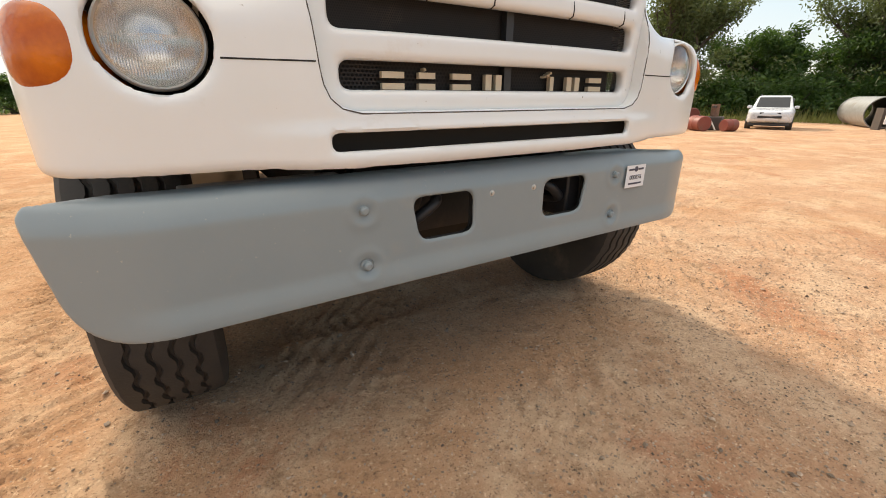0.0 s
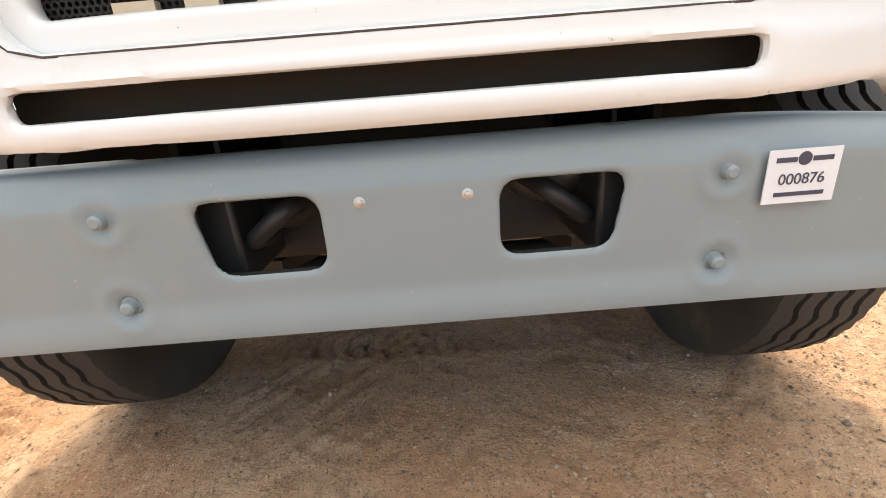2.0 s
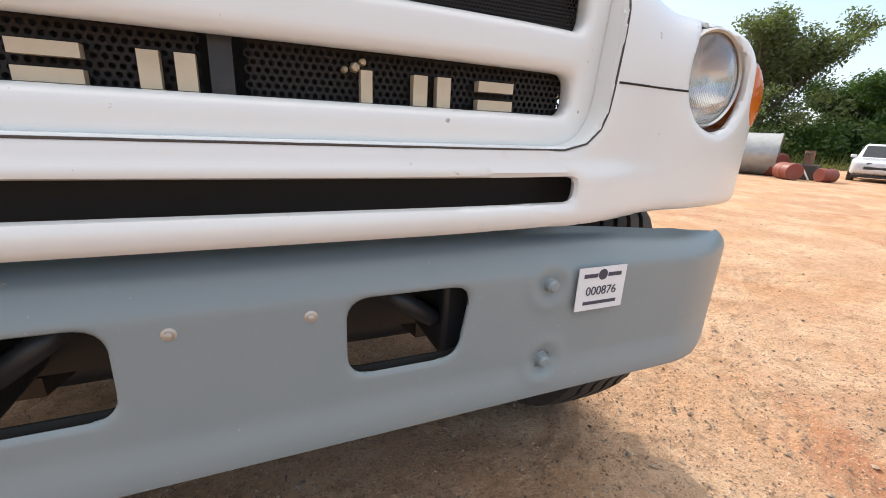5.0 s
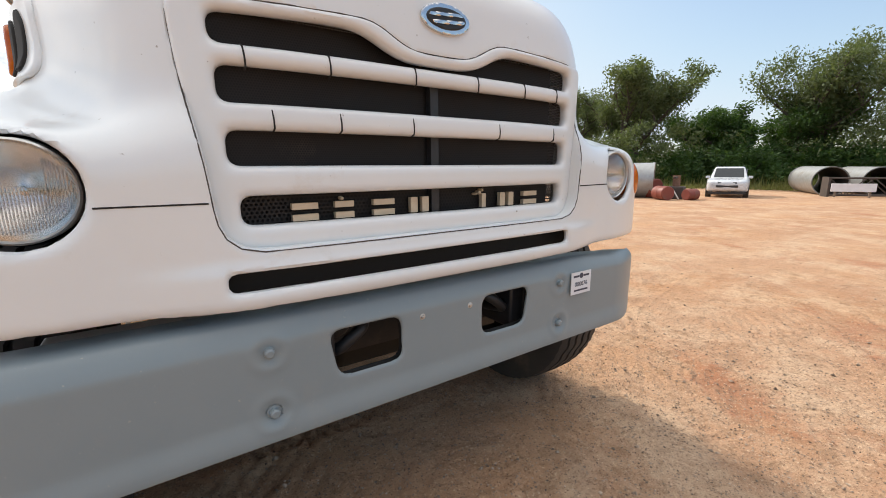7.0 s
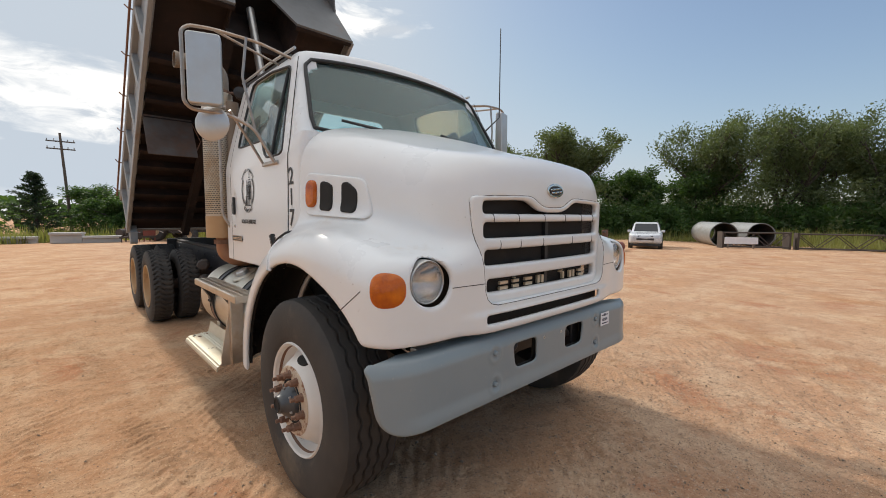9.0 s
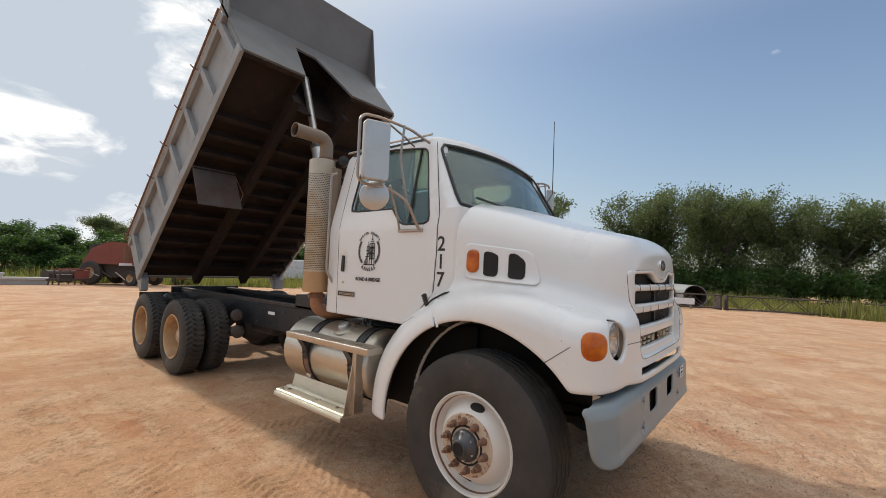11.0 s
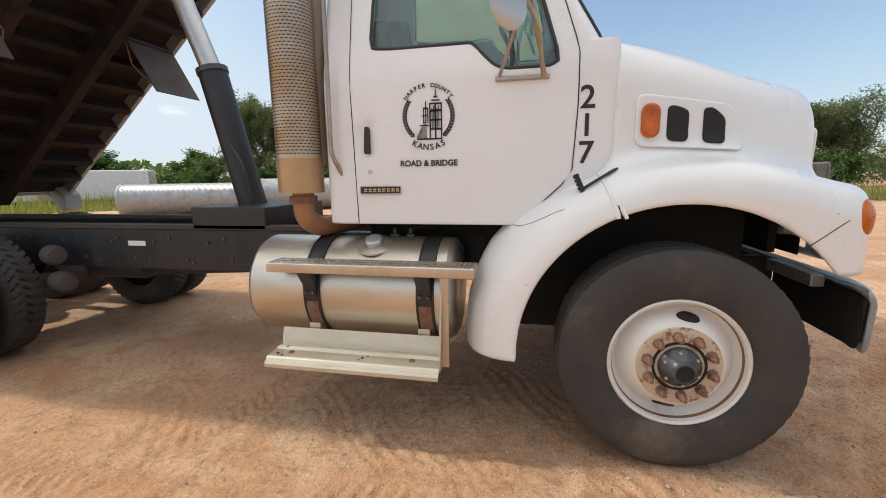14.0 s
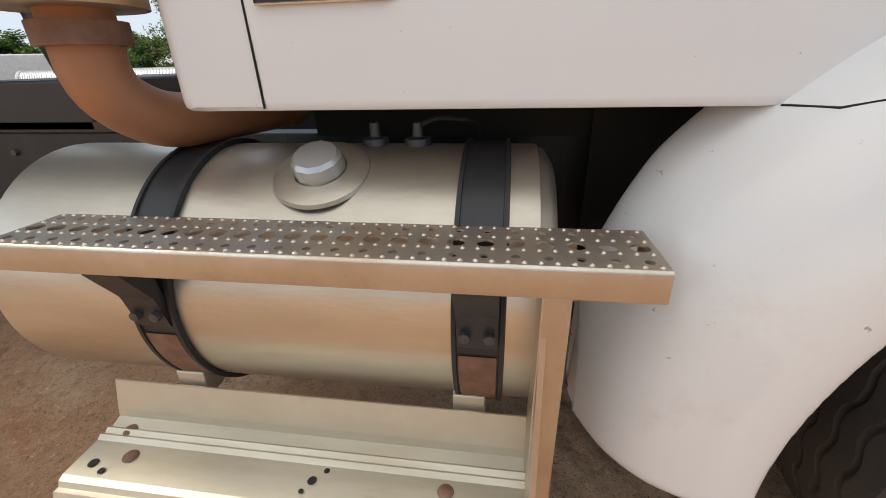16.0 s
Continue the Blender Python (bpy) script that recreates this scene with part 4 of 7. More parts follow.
part("tag_disc", lathe([(0.0, -0.0005), (0.011, -0.0005), (0.012, 0.0008)], 20, Matrix.Translation((0.645, -0.0206, 0.860)) @ Matrix.Rotation(radians(90), 4, "Z")), M_TAGINK, tag, smooth=False)

# ---- cab ----
CW = 1.04


def cab_half(z):
    t = np.maximum(z - 1.90, 0)
    return CW - 0.26 * t * t / (t + 0.08)


def shield_y(x, z):
    return 1.175 + 0.60 * (z - 2.06) - 0.13 * (1 - np.square(np.abs(x) / 0.95))


def cab_body(x, y, z):
    a = np.abs(x)
    d = smax(a - cab_half(z), z - (2.775 - 0.07 * np.square(a / 0.9) - 0.02 * np.square((y - 2.0) / 0.6)), 0.10)
    front = np.where(z > 2.06, shield_y(x, np.maximum(z, 2.06)) - y, 1.09 + 0 * z - y)
    d = smax(d, front * 0.9, 0.05)
    d = smax(d, y - 2.625, 0.05)
    d = smax(d, 1.167 - z, 0.015)
    return smax(d, -((z - 1.172) + 0.70 * (y - 1.534)) / 1.22, 0.012)


def side_window(y, z):
    rear = smax(smax(y - 2.345 + 0.02 * (z - 2.1), 2.085 - z, 0.05), 1.60 - y, 0.02)
    fr = smax(1.945 - z, y - 1.80 + 0.9 * np.maximum(2.085 - z, 0), 0.06)
    both = smin(rear, fr, 0.02)
    top = z - (2.63 - 0.05 * np.maximum(1.95 - y, 0) / 0.4)
    both = smax(both, top, 0.06)
    return smax(both, (1.365 + 0.285 * (z - 1.945) - y) * 0.96, 0.06)


def shield_window(x, z):
    a = np.abs(x)
    return smax(smax(2.105 - 0.035 * np.square(a / 0.9) - z, z - 2.655 + 0.03 * np.square(a / 0.8), 0.07), a - (0.915 - 0.17 * (z - 2.1)), 0.08)


def cab_shape(x, y, z):
    b = cab_body(x, y, z)
    d = smax(b, -(b + 0.045), 0.006)
    d = smax(d, -np.maximum(side_window(y, z), 0.5 - np.abs(x)), 0.010)
    d = smax(d, -np.maximum(shield_window(x, z), y - 1.75), 0.012)
    rear = smax(smax(np.abs(x) - 0.62, np.abs(z - 2.34) - 0.23, 0.08), 2.4 - y, 0.02)
    return smax(d, -rear, 0.012)


cab = part("cab", surface(cab_shape, (-1.09, 0.98, 1.12), (1.09, 2.69, 2.83), 0.0125), M_WHITE_CAB, truck, "white steel day cab shell")


def side_x(z, off=0.0, sg=-1):
    return sg * (float(cab_half(np.array(z))) + off)


def outline_path(f, c, n=56):
    """The rim of a 2D opening, walked round by angle from its middle."""
    out = []
    for k in range(n):
        q = 2 * math.pi * k / n
        r = np.linspace(0.02, 1.3, 1200)
        d = f(c[0] + r * math.cos(q), c[1] + r * math.sin(q))
        i = int(np.argmax(d > 0))
        out.append((c[0] + float(r[i]) * math.cos(q), c[1] + float(r[i]) * math.sin(q)))
    return out


win = outline_path(side_window, (1.78, 2.30), 72)
shield = outline_path(shield_window, (0.0, 2.38), 84)


def filled(loop, thick):
    """A pane from a closed loop of 3D points, fanned from its middle, with a thickness along thick."""
    bm = bmesh.new()
    mid = sum((Vector(p) for p in loop), Vector()) / len(loop)
    for o in (Vector(), Vector(thick)):
        c = bm.verts.new(mid + o)
        vs = [bm.verts.new(Vector(p) + o) for p in loop]
        for i in range(len(vs)):
            bm.faces.new((c, vs[i], vs[(i + 1) % len(vs)]))
    return bm


def shield_pane():
    vs, fs, n, k = [], [], 28, 14
    for o in (0.018, 0.024):
        for j in range(k + 1):
            z = 2.06 + 0.61 * j / k
            for i in range(n + 1):
                x = (-1 + 2 * i / n) * (0.92 - 0.17 * (z - 2.1))
                vs.append((x, float(shield_y(np.array(x), np.array(z))) + o, z))
    w = n + 1
    for b in (0, w * (k + 1)):
        for j in range(k):
            for i in range(n):
                q = [b + j * w + i, b + j * w + i + 1, b + (j + 1) * w + i + 1, b + (j + 1) * w + i]
                fs.append(tuple(q if b == 0 else q[::-1]))
    return vs, fs


ws = part("windshield", shield_pane(), M_GLASS, cab, "wide tinted curved windshield")
ws.visible_shadow = False
part("windshield_gasket", tube([(x, float(shield_y(np.array(x), np.array(z))) - 0.004, z) for x, z in shield], 0.013, 8, closed=True), M_RUBBER, cab, "black rubber windshield gasket")
for sg in (-1, 1):
    dm = lambda x, y, z: np.where(sg * x > 0, np.abs(cab_body(x, y, z) + 0.012) - 0.016, 1.0)
    def door_outline(y, z):
        d = smax(y - (2.44 + 0.02 * (z - 1.2)), z - 2.69, 0.04)
        d = smax(d, 1.169 - z, 0.01)
        d = smax(d, (1.285 + 0.30 * np.maximum(z - 2.02, 0) + 0.06 * np.maximum(1.75 - z, 0) - y), 0.02)
        return smax(d, -((z - 1.168) + 0.954 * (y - 1.568)) / 1.38, 0.01)
    def door_shape(x, y, z):
        d = smax(np.abs(cab_body(x, y, z) + 0.010) - 0.0145, door_outline(y, z), 0.004)
        d = smax(d, 0.6 - sg * x, 0.01)
        grip = np.sqrt(np.square((y - 2.372) / 0.055) + np.square((z - 1.622) / 0.10)) - 1
        d = d + 0.012 * np.exp(-np.square(np.maximum(grip + 0.6, 0) / 0.5)) * (cab_body(x, y, z) > -0.012)
        return smax(d, -side_window(y, z), 0.010)
    lo, hi = ((-1.09, 1.2, 1.14), (-0.75, 2.5, 2.74)) if sg < 0 else ((0.75, 1.2, 1.14), (1.09, 2.5, 2.74))
    door = part("door", surface(door_shape, lo, hi, 0.010), M_WHITE_CAB, cab, "white cab door" + (" with county seal lettering" if sg < 0 else ""))
    loop = [(side_x(z, -0.022, sg), y, z) for y, z in win]
    gl = part("window_pane", filled(loop, (-0.005 * sg, 0, 0)), M_GLASS, cab, "greenish side window glass", smooth=False)
    gl.visible_shadow = False
    part("window_gasket", tube([(side_x(z, 0.001, sg), y, z) for y, z in win], 0.009, 8, closed=True), M_RUBBER, cab, "black window seal")
    part("window_divider", tube([(side_x(z, -0.012, sg), 1.60 + 0.04 * (z - 1.95), z) for z in (1.955, 2.2, 2.4, 2.6)], 0.011, 8), M_RUBBER, cab, "black vent window bar")
    seam = [(2.442 + 0.02 * (z - 1.2), z) for z in np.linspace(2.66, 1.172, 16)]
    part("door_seam", tube([(side_x(z, 0.002, sg), y, z) for y, z in seam], 0.0022, 6), M_DARK, cab)
    seam = [(1.285 + 0.30 * max(z - 2.02, 0) + 0.06 * max(1.75 - z, 0), z) for z in np.linspace(2.62, 1.45, 18)] + [(1.352, 1.372), (1.46, 1.272), (1.562, 1.172)]
    part("door_seam", tube([(side_x(z, 0.002, sg), y - 0.004, z) for y, z in seam], 0.0026, 6), M_DARK, cab)
    part("drip_rail", tube([(side_x(2.70, 0.02, sg), y, 2.705 - 0.02 * abs(y - 2.0)) for y in np.linspace(1.52, 2.60, 10)], 0.010, 8), M_MIRROR_BACK, cab, "weathered roof drip rail")
    hd = part("door_handle", prism(rounded_outline([(2.352, 1.548), (2.352, 1.690), (2.378, 1.696), (2.388, 1.552)], 0.012), sg * 1.044, sg * 1.058), M_RUBBER, cab, "black door pull")
    part("key_lock", lathe([(0.0, 0), (0.011, 0), (0.013, -0.004), (0.013, -0.02)], 16, Matrix.Translation((sg * 1.05, 2.36, 1.455)) @ Matrix.Diagonal((sg, 1, 1, 1))), M_CHROME, cab)
    part("grab_rail", tube(rounded_path([(sg * 1.03, 2.555, 2.46), (sg * 1.085, 2.555, 2.44), (sg * 1.085, 2.565, 1.55), (sg * 1.03, 2.53, 1.44)], 0.05), 0.012, 8), M_TUBE, cab, "steel grab rail behind the door")

# interior
part("cab_floor", box((-0.98, 1.2, 1.19), (0.98, 2.57, 1.24)), M_INTERIOR, cab)
part("headliner", box((-0.86, 1.62, 2.66), (0.86, 2.54, 2.68)), M_INTERIOR, cab)
part("rear_trim", box((-0.95, 2.555, 1.24), (0.95, 2.572, 2.09)), M_INTERIOR, cab)
part("dashboard", prism(rounded_outline([(1.10, 1.5), (1.10, 2.02), (1.38, 2.06), (1.46, 1.95), (1.42, 1.5)], 0.05), -0.96, 0.96), M_DASH, cab, "dark grey dashboard")
for x in (-0.5, 0.5):
    st = part("seat", prism(rounded_outline([(1.75, 1.5), (1.75, 1.66), (2.25, 1.62), (2.36, 2.26), (2.46, 2.26), (2.40, 1.5)], 0.05), x - 0.25, x + 0.25), M_SEAT, cab, "dark vinyl high-back seat", bevel=0.03)
part("steering_wheel", tube([(0.5 + 0.22 * math.cos(q), 1.62 + 0.09 * math.sin(q), 2.0 + 0.18 * math.sin(q)) for q in np.linspace(0, 6.0318, 24)], 0.014, 8, closed=True), M_RUBBER, cab, "black steering wheel")


# ---- cab fittings ----
for sg in (-1,):
    face = Matrix.Translation((-1.0468, 0, 0)) @ Matrix(((0, 0, -1, 0), (-1, 0, 0, 0), (0, 1, 0, 0), (0, 0, 0, 1)))

    def door_text(body, y, z, size, turn=0.0, weight=0.0, name="lettering", x=-1.0482):
        m = Matrix.Translation((x, y, z)) @ Matrix(((0, 0, -1, 0), (-1, 0, 0, 0), (0, 1, 0, 0), (0, 0, 0, 1))) @ Matrix.Rotation(turn, 4, "Z")
        return part_mesh(name, text_mesh(body, size, 0.0005, m, weight), M_DECAL, cab, "black lettering")

    for body, z in (("2", 1.785), ("1", 1.655), ("7", 1.525)):
        door_text(body, 1.238, z, 0.150, 0, 0.002, "unit_number", -1.0425)
    door_text("ROAD & BRIDGE", 2.03, 1.494, 0.042, 0, 0.0013)
    cy, cz, rad = 2.026, 1.735, 0.152
    for word, mid, spread, flip in (("HARPER COUNTY", 90, 8.6, False), ("KANSAS", -90, 11.5, True)):
        for i, ch in enumerate(word):
            q = radians(mid + (spread if flip else -spread) * (i - (len(word) - 1) / 2))
            rr = rad if not flip else rad + 0.006
            # angle grows towards the front of the truck when seen from outside
            door_text(ch, cy - rr * math.cos(q), cz + rr * math.sin(q), 0.0285 if not flip else 0.043, (q - math.pi / 2) if not flip else (q + math.pi / 2), 0.0008)
    # wheat ears at both sides of the seal
    for s2 in (-1, 1):
        bm = bmesh.new()
        for k in range(13):
            q = radians(-48 + 84 * k / 12)
            for rr, tl in ((0.122, 0.5), (0.134, -0.5)):
                c = Vector((-1.0482, cy - s2 * rr * math.cos(q), cz + rr * math.sin(q)))
                d = Vector((0, s2 * math.sin(q + tl), math.cos(q + tl))) * 0.0135
                w = Vector((0, d.z, -d.y)) * 0.42
                vs = [bm.verts.new(p) for p in (c - d, c + w, c + d, c - w)]
                bm.faces.new(vs)
        part("seal_wheat_ear", bm, M_DECAL, cab, "black wheat ear", smooth=False)
    # courthouse drawing of the seal, as plain strips
    bm = bmesh.new()
    for y0, y1, z0, z1 in ((0.004, 0.052, 0.02, 0.028), (0.004, 0.052, -0.012, -0.006), (0.004, 0.052, -0.045, -0.039), (0.004, 0.009, -0.075, 0.05), (0.047, 0.052, -0.075, 0.05),
                           (0.024, 0.030, -0.075, 0.05), (0.004, 0.052, 0.046, 0.052), (0.012, 0.044, 0.058, 0.063), (0.020, 0.036, 0.070, 0.076), (0.026, 0.030, 0.07, 0.10), (-0.045, 0.052, -0.080, -0.074),
                           (-0.020, 0.0, 0.03, 0.036), (-0.020, -0.016, -0.02, 0.036), (-0.004, 0.0, -0.02, 0.036), (-0.026, 0.0, 0.005, 0.009), (-0.034, 0.002, -0.03, -0.026), (-0.012, -0.008, -0.02, 0.06)):
        add_box(bm, (-1.0485, cy - y1 * 1.4, cz + z0 * 1.4 - 0.008), (-1.0475, cy - y0 * 1.4, cz + z1 * 1.4 - 0.008))
    for k in range(9):
        add_box(bm, (-1.0485, cy + 0.012 + 0.0060 * k, cz - 0.112), (-1.0475, cy + 0.0146 + 0.0060 * k, cz - 0.015 - 0.0100 * k))
    for k in range(6):
        add_box(bm, (-1.0485, cy - 0.058 + 0.009 * k, cz + 0.055 - 0.128 + 0.006), (-1.0475, cy - 0.054 + 0.009 * k, cz + 0.05 - 0.01 * (k % 3)))
    part("seal_drawing", bm, M_DECAL, cab, "black line drawing of a courthouse", smooth=False)
    badge = part("maker_badge", box((-1.0530, 2.189, 1.336), (-1.0460, 2.418, 1.376)), M_DECAL, cab, "black badge plate with chrome edge", bevel=0.002)
    bm = bmesh.new()
    for k in range(8):
        y = 2.397 - k * 0.0262
        add_box(bm, (-1.0545, y - 0.018, 1.348), (-1.0528, y, 1.3535))
        add_box(bm, (-1.0545, y - 0.018, 1.3585), (-1.0528, y, 1.364))
    part("badge_bar", bm, M_CHROME, cab, "chrome raised bars", smooth=False)
    part("badge_rim", tube([(-1.0525, 2.189, 1.336), (-1.0525, 2.418, 1.336), (-1.0525, 2.418, 1.376), (-1.0525, 2.189, 1.376)], 0.0022, 6, closed=True), M_CHROME, cab)

# hood latches, hinge strap and joint at the fender's rear
for sg in (-1, 1):
    bm = bmesh.new()
    add_box(bm, (-0.010, -0.011, -0.055), (0.010, 0.011, 0.055), Matrix.Translation((sg * 1.150, 1.270, 1.375)) @ Matrix.Rotation(radians(-24), 4, "X"))
    for k in range(4):
        add_box(bm, (-0.014, -0.014, -0.006), (0.014, 0.014, 0.006), Matrix.Translation((sg * 1.150, 1.290 - 0.008 * k, 1.415 - 0.018 * k)) @ Matrix.Rotation(radians(-24), 4, "X"))
    add_tube(bm, rounded_path([(sg * 1.15, 1.260, 1.355), (sg * 1.16, 1.20, 1.395), (sg * 1.13, 1.115, 1.445), (sg * 1.08, 1.085, 1.45)], 0.03), 0.007, 8)
    part("hood_latch", bm, M_RUBBER, truck, "black rubber hood latch")
    pts = []
    for k in range(7):
        a = 1.06 + 0.165 * k / 6
        zz = np.linspace(1.6, 0.9, 1401)
        d = hood_body(np.full_like(zz, a), 1.155 - (1.36 - zz) * 0.35, zz)
        i = int(np.argmax(d < 0))
        pts.append((sg * a, 1.155 - (1.36 - float(zz[i])) * 0.35, float(zz[i])))
    for z in (1.33, 1.28, 1.225):
        pts.append(on_side(1.155 - (1.36 - z) * 0.35, z, 0, sg))
    part("fender_joint", tube(pts, 0.009, 8), M_WHITE, truck, "white moulded fender joint")
    part("fender_joint", tube([(p[0], p[1] - 0.034, p[2]) for p in pts], 0.009, 8), M_WHITE, truck, "white moulded fender joint")
    part("joint_gap", tube([(p[0] - sg * 0.001, p[1] - 0.017, p[2] - 0.001) for p in pts], 0.005, 6), M_DARK, truck)
    # parting line of the cowl's lower corner
    line = [on_side(y, z, -0.001, sg) for y, z in ((1.585, 1.170), (1.545, 1.172), (1.50, 1.188), (1.46, 1.206), (1.42, 1.226), (1.38, 1.247), (1.34, 1.262))]
    part("seam", tube(line, 0.0024, 6), M_DARK, truck)


def mirror_set(sg):
    ms = part("mirror_bracket", tube(rounded_path([(sg * 0.90, 1.52, 2.615), (sg * 1.12, 1.52, 2.66), (sg * 1.37, 1.57, 2.685), (sg * 1.49, 1.61, 2.685), (sg * 1.53, 1.62, 2.65),
                                                   (sg * 1.53, 1.62, 2.23), (sg * 1.49, 1.61, 2.19), (sg * 1.30, 1.55, 2.18), (sg * 1.17, 1.48, 2.10), (sg * 1.06, 1.45, 1.895)], 0.05), 0.011, 8), M_TUBE, cab,
                  "tubular steel mirror bracket")
    part("bracket_arm", tube([(sg * 1.30, 1.53, 2.20), (sg * 1.16, 1.60, 2.03), (sg * 1.06, 1.66, 1.905)], 0.009, 8), M_TUBE, cab)
    part("bracket_arm", tube([(sg * 1.19, 1.52, 2.67), (sg * 1.22, 1.52, 2.42), (sg * 1.16, 1.49, 2.08), (sg * 1.06, 1.44, 1.895)], 0.009, 8), M_TUBE, cab)
    part("bracket_arm", tube([(sg * 0.93, 1.66, 2.60), (sg * 1.10, 1.60, 2.62), (sg * 1.36, 1.57, 2.68)], 0.008, 8), M_TUBE, cab)
    part("bracket_foot", box((min(sg * 1.04, sg * 1.062), 1.42, 1.882), (max(sg * 1.04, sg * 1.062), 1.68, 1.908)), M_TUBE, cab, bevel=0.006)
    m = Matrix.Translation((sg * 1.420, 1.57, 2.437)) @ Matrix.Rotation(radians(sg * 20), 4, "Z")
    h = part("mirror_head", prism(rounded_outline([(-0.094, -0.222), (0.094, -0.222), (0.094, 0.200), (-0.094, 0.200)], 0.025), -0.044, 0.026, "y"), M_MIRROR_BACK, cab, "tall rectangular steel mirror head", bevel=0.008)
    h.matrix_basis = m
    g = part("mirror_glass", prism(rounded_outline([(-0.084, -0.210), (0.084, -0.210), (0.084, 0.188), (-0.084, 0.188)], 0.02), 0.0262, 0.029, "y"), M_MIRROR, cab)
    g.matrix_basis = m
    r = part("round_mirror", lathe([(0.0, -0.052), (0.03, -0.049), (0.06, -0.034), (0.078, -0.012), (0.088, 0.002), (0.090, 0.010), (0.082, 0.014), (0.0, 0.028)], 32,
                                   Matrix.Translation((sg * 1.385, 1.600, 2.118)) @ Matrix.Rotation(radians(90 + sg * 42), 4, "Z") @ Matrix.Diagonal((0.30, 1.2, 1.2, 1))), M_MIRROR_BACK, cab, "round convex spot mirror")
    part("mirror_stem", tube(rounded_path([(sg * 1.372, 1.585, 2.118), (sg * 1.350, 1.575, 2.14), (sg * 1.345, 1.57, 2.19)], 0.02), 0.008, 8), M_TUBE, cab, "spot mirror stem")


for sg in (-1, 1):
    mirror_set(sg)
for s0, (x0, x1) in enumerate(((-0.18, -0.66), (0.62, 0.16))):
    y = lambda x, z: float(shield_y(np.array(x), np.array(z))) - 0.02
    bm = tube([(x0, y(x0, 2.075) - 0.02, 2.075), ((x0 + x1) / 2, y((x0 + x1) / 2, 2.12) - 0.01, 2.125), (x1, y(x1, 2.165), 2.16)], 0.007, 6)
    add_tube(bm, [(x1 + 0.34, y(x1 + 0.34, 2.13), 2.125), (x1 - 0.06, y(x1 - 0.06, 2.17), 2.17)], 0.009, 6)
    part("wiper", bm, M_RUBBER, cab, "black windshield wiper")
part("antenna", tube([(0.98, 1.42, 2.36), (1.245, 1.45, 2.55), (1.25, 1.45, 3.43)], [0.008, 0.006, 0.0045], 6), M_RUBBER, cab, "thin whip antenna")
for x in (-0.55, 0.0, 0.55):
    part("clearance_lamp", lathe([(0.0, 0.03), (0.02, 0.026), (0.03, 0.012), (0.032, 0.0)], 16, Matrix.Translation((x, 1.64, 2.755 - 0.07 * (x / 0.9) ** 2)) @ Matrix.Rotation(radians(-90), 4, "Y") @ Matrix.Diagonal((1, 1, 1.9, 1))),
         M_AMBER if abs(x) > 0.1 else M_MIRROR_BACK, cab, "roof clearance lamp")

# ---- wheels ----
def tyre_profile(width, r_out, r_in):
    h = width / 2
    return [(r_in, -h + 0.04), (r_in + 0.012, -h + 0.02), (r_in + 0.05, -h + 0.004), ((r_in + r_out) / 2, -h), (r_out - 0.07, -h + 0.006), (r_out - 0.03, -h + 0.014), (r_out - 0.008, -h + 0.030)]


def rib_tyre(width, r_out, r_in, segs=120, grooves=4):
    """Steer tyre: zigzag grooves run round the tread."""
    pro = tyre_profile(width, r_out, r_in)
    left = [(r, a, 0) for r, a in pro]
    tread, h = [], width / 2 - 0.035
    for g in range(grooves):
        c = -h + 2 * h * (g + 0.9) / (grooves + 0.8)
        for dr, da in ((0, -0.009), (-0.014, -0.005), (-0.014, 0.005), (0, 0.009)):
            tread.append((r_out + dr - 0.006 * (c / h) ** 2, c + da, 1))
    right = [(r, -a, 0) for r, a in pro][::-1]
    rows = left + tread + right
    bm = bmesh.new()
    rings = []
    for k in range(segs):
        q = 2 * math.pi * k / segs
        zig = 0.0065 * (1 if (k // 2) % 2 else -1)
        nib = 0.004 * (k % 2)
        rings.append([bm.verts.new((a + (zig if z else 0), (r - (nib if (i == 6 or i == len(rows) - 7) else 0)) * math.cos(q), (r - (nib if (i == 6 or i == len(rows) - 7) else 0)) * math.sin(q))) for i, (r, a, z) in enumerate(rows)])
    for k in range(segs):
        a, b = rings[k], rings[(k + 1) % segs]
        for i in range(len(rows) - 1):
            bm.faces.new((a[i], a[i + 1], b[i + 1], b[i]))
    return bm


def lug_tyre(width, r_out, r_in, lugs=46):
    """Drive tyre: wavy cross lugs cut from the shoulders inwards."""
    pro = tyre_profile(width, r_out - 0.012, r_in)
    h = width / 2 - 0.03
    cols = [-h, -h * 0.72, -h * 0.45, -h * 0.18, h * 0.18, h * 0.45, h * 0.72, h]
    bm = bmesh.new()
    segs = lugs * 4
    rings = []
    for k in range(segs):
        row = [(r, a) for r, a in pro]
        for i, a in enumerate(cols):
            sh = (1 if i in (2, 5) else 0)
            deep = ((k + sh) % 4) == 0
            r = r_out - (0.022 if deep else 0.0) - 0.008 * (a / h) ** 2
            row.append((r, a + 0.004 * math.sin(k * 1.57)))
        row += [(r, -a) for r, a in pro][::-1]
        q = 2 * math.pi * k / segs
        ring = []
        for i, (r, a) in enumerate(row):
            qq = q + 0.05 * math.sin(a / h * 3.0)
            if (i == 6 or i == len(row) - 7) and k % 4 == 0:
                r -= 0.014
            ring.append(bm.verts.new((a, r * math.cos(qq), r * math.sin(qq))))
        rings.append(ring)
    for k in range(segs):
        a, b = rings[k], rings[(k + 1) % segs]
        for i in range(len(a) - 1):
            bm.faces.new((a[i], a[i + 1], b[i + 1], b[i]))
    return bm


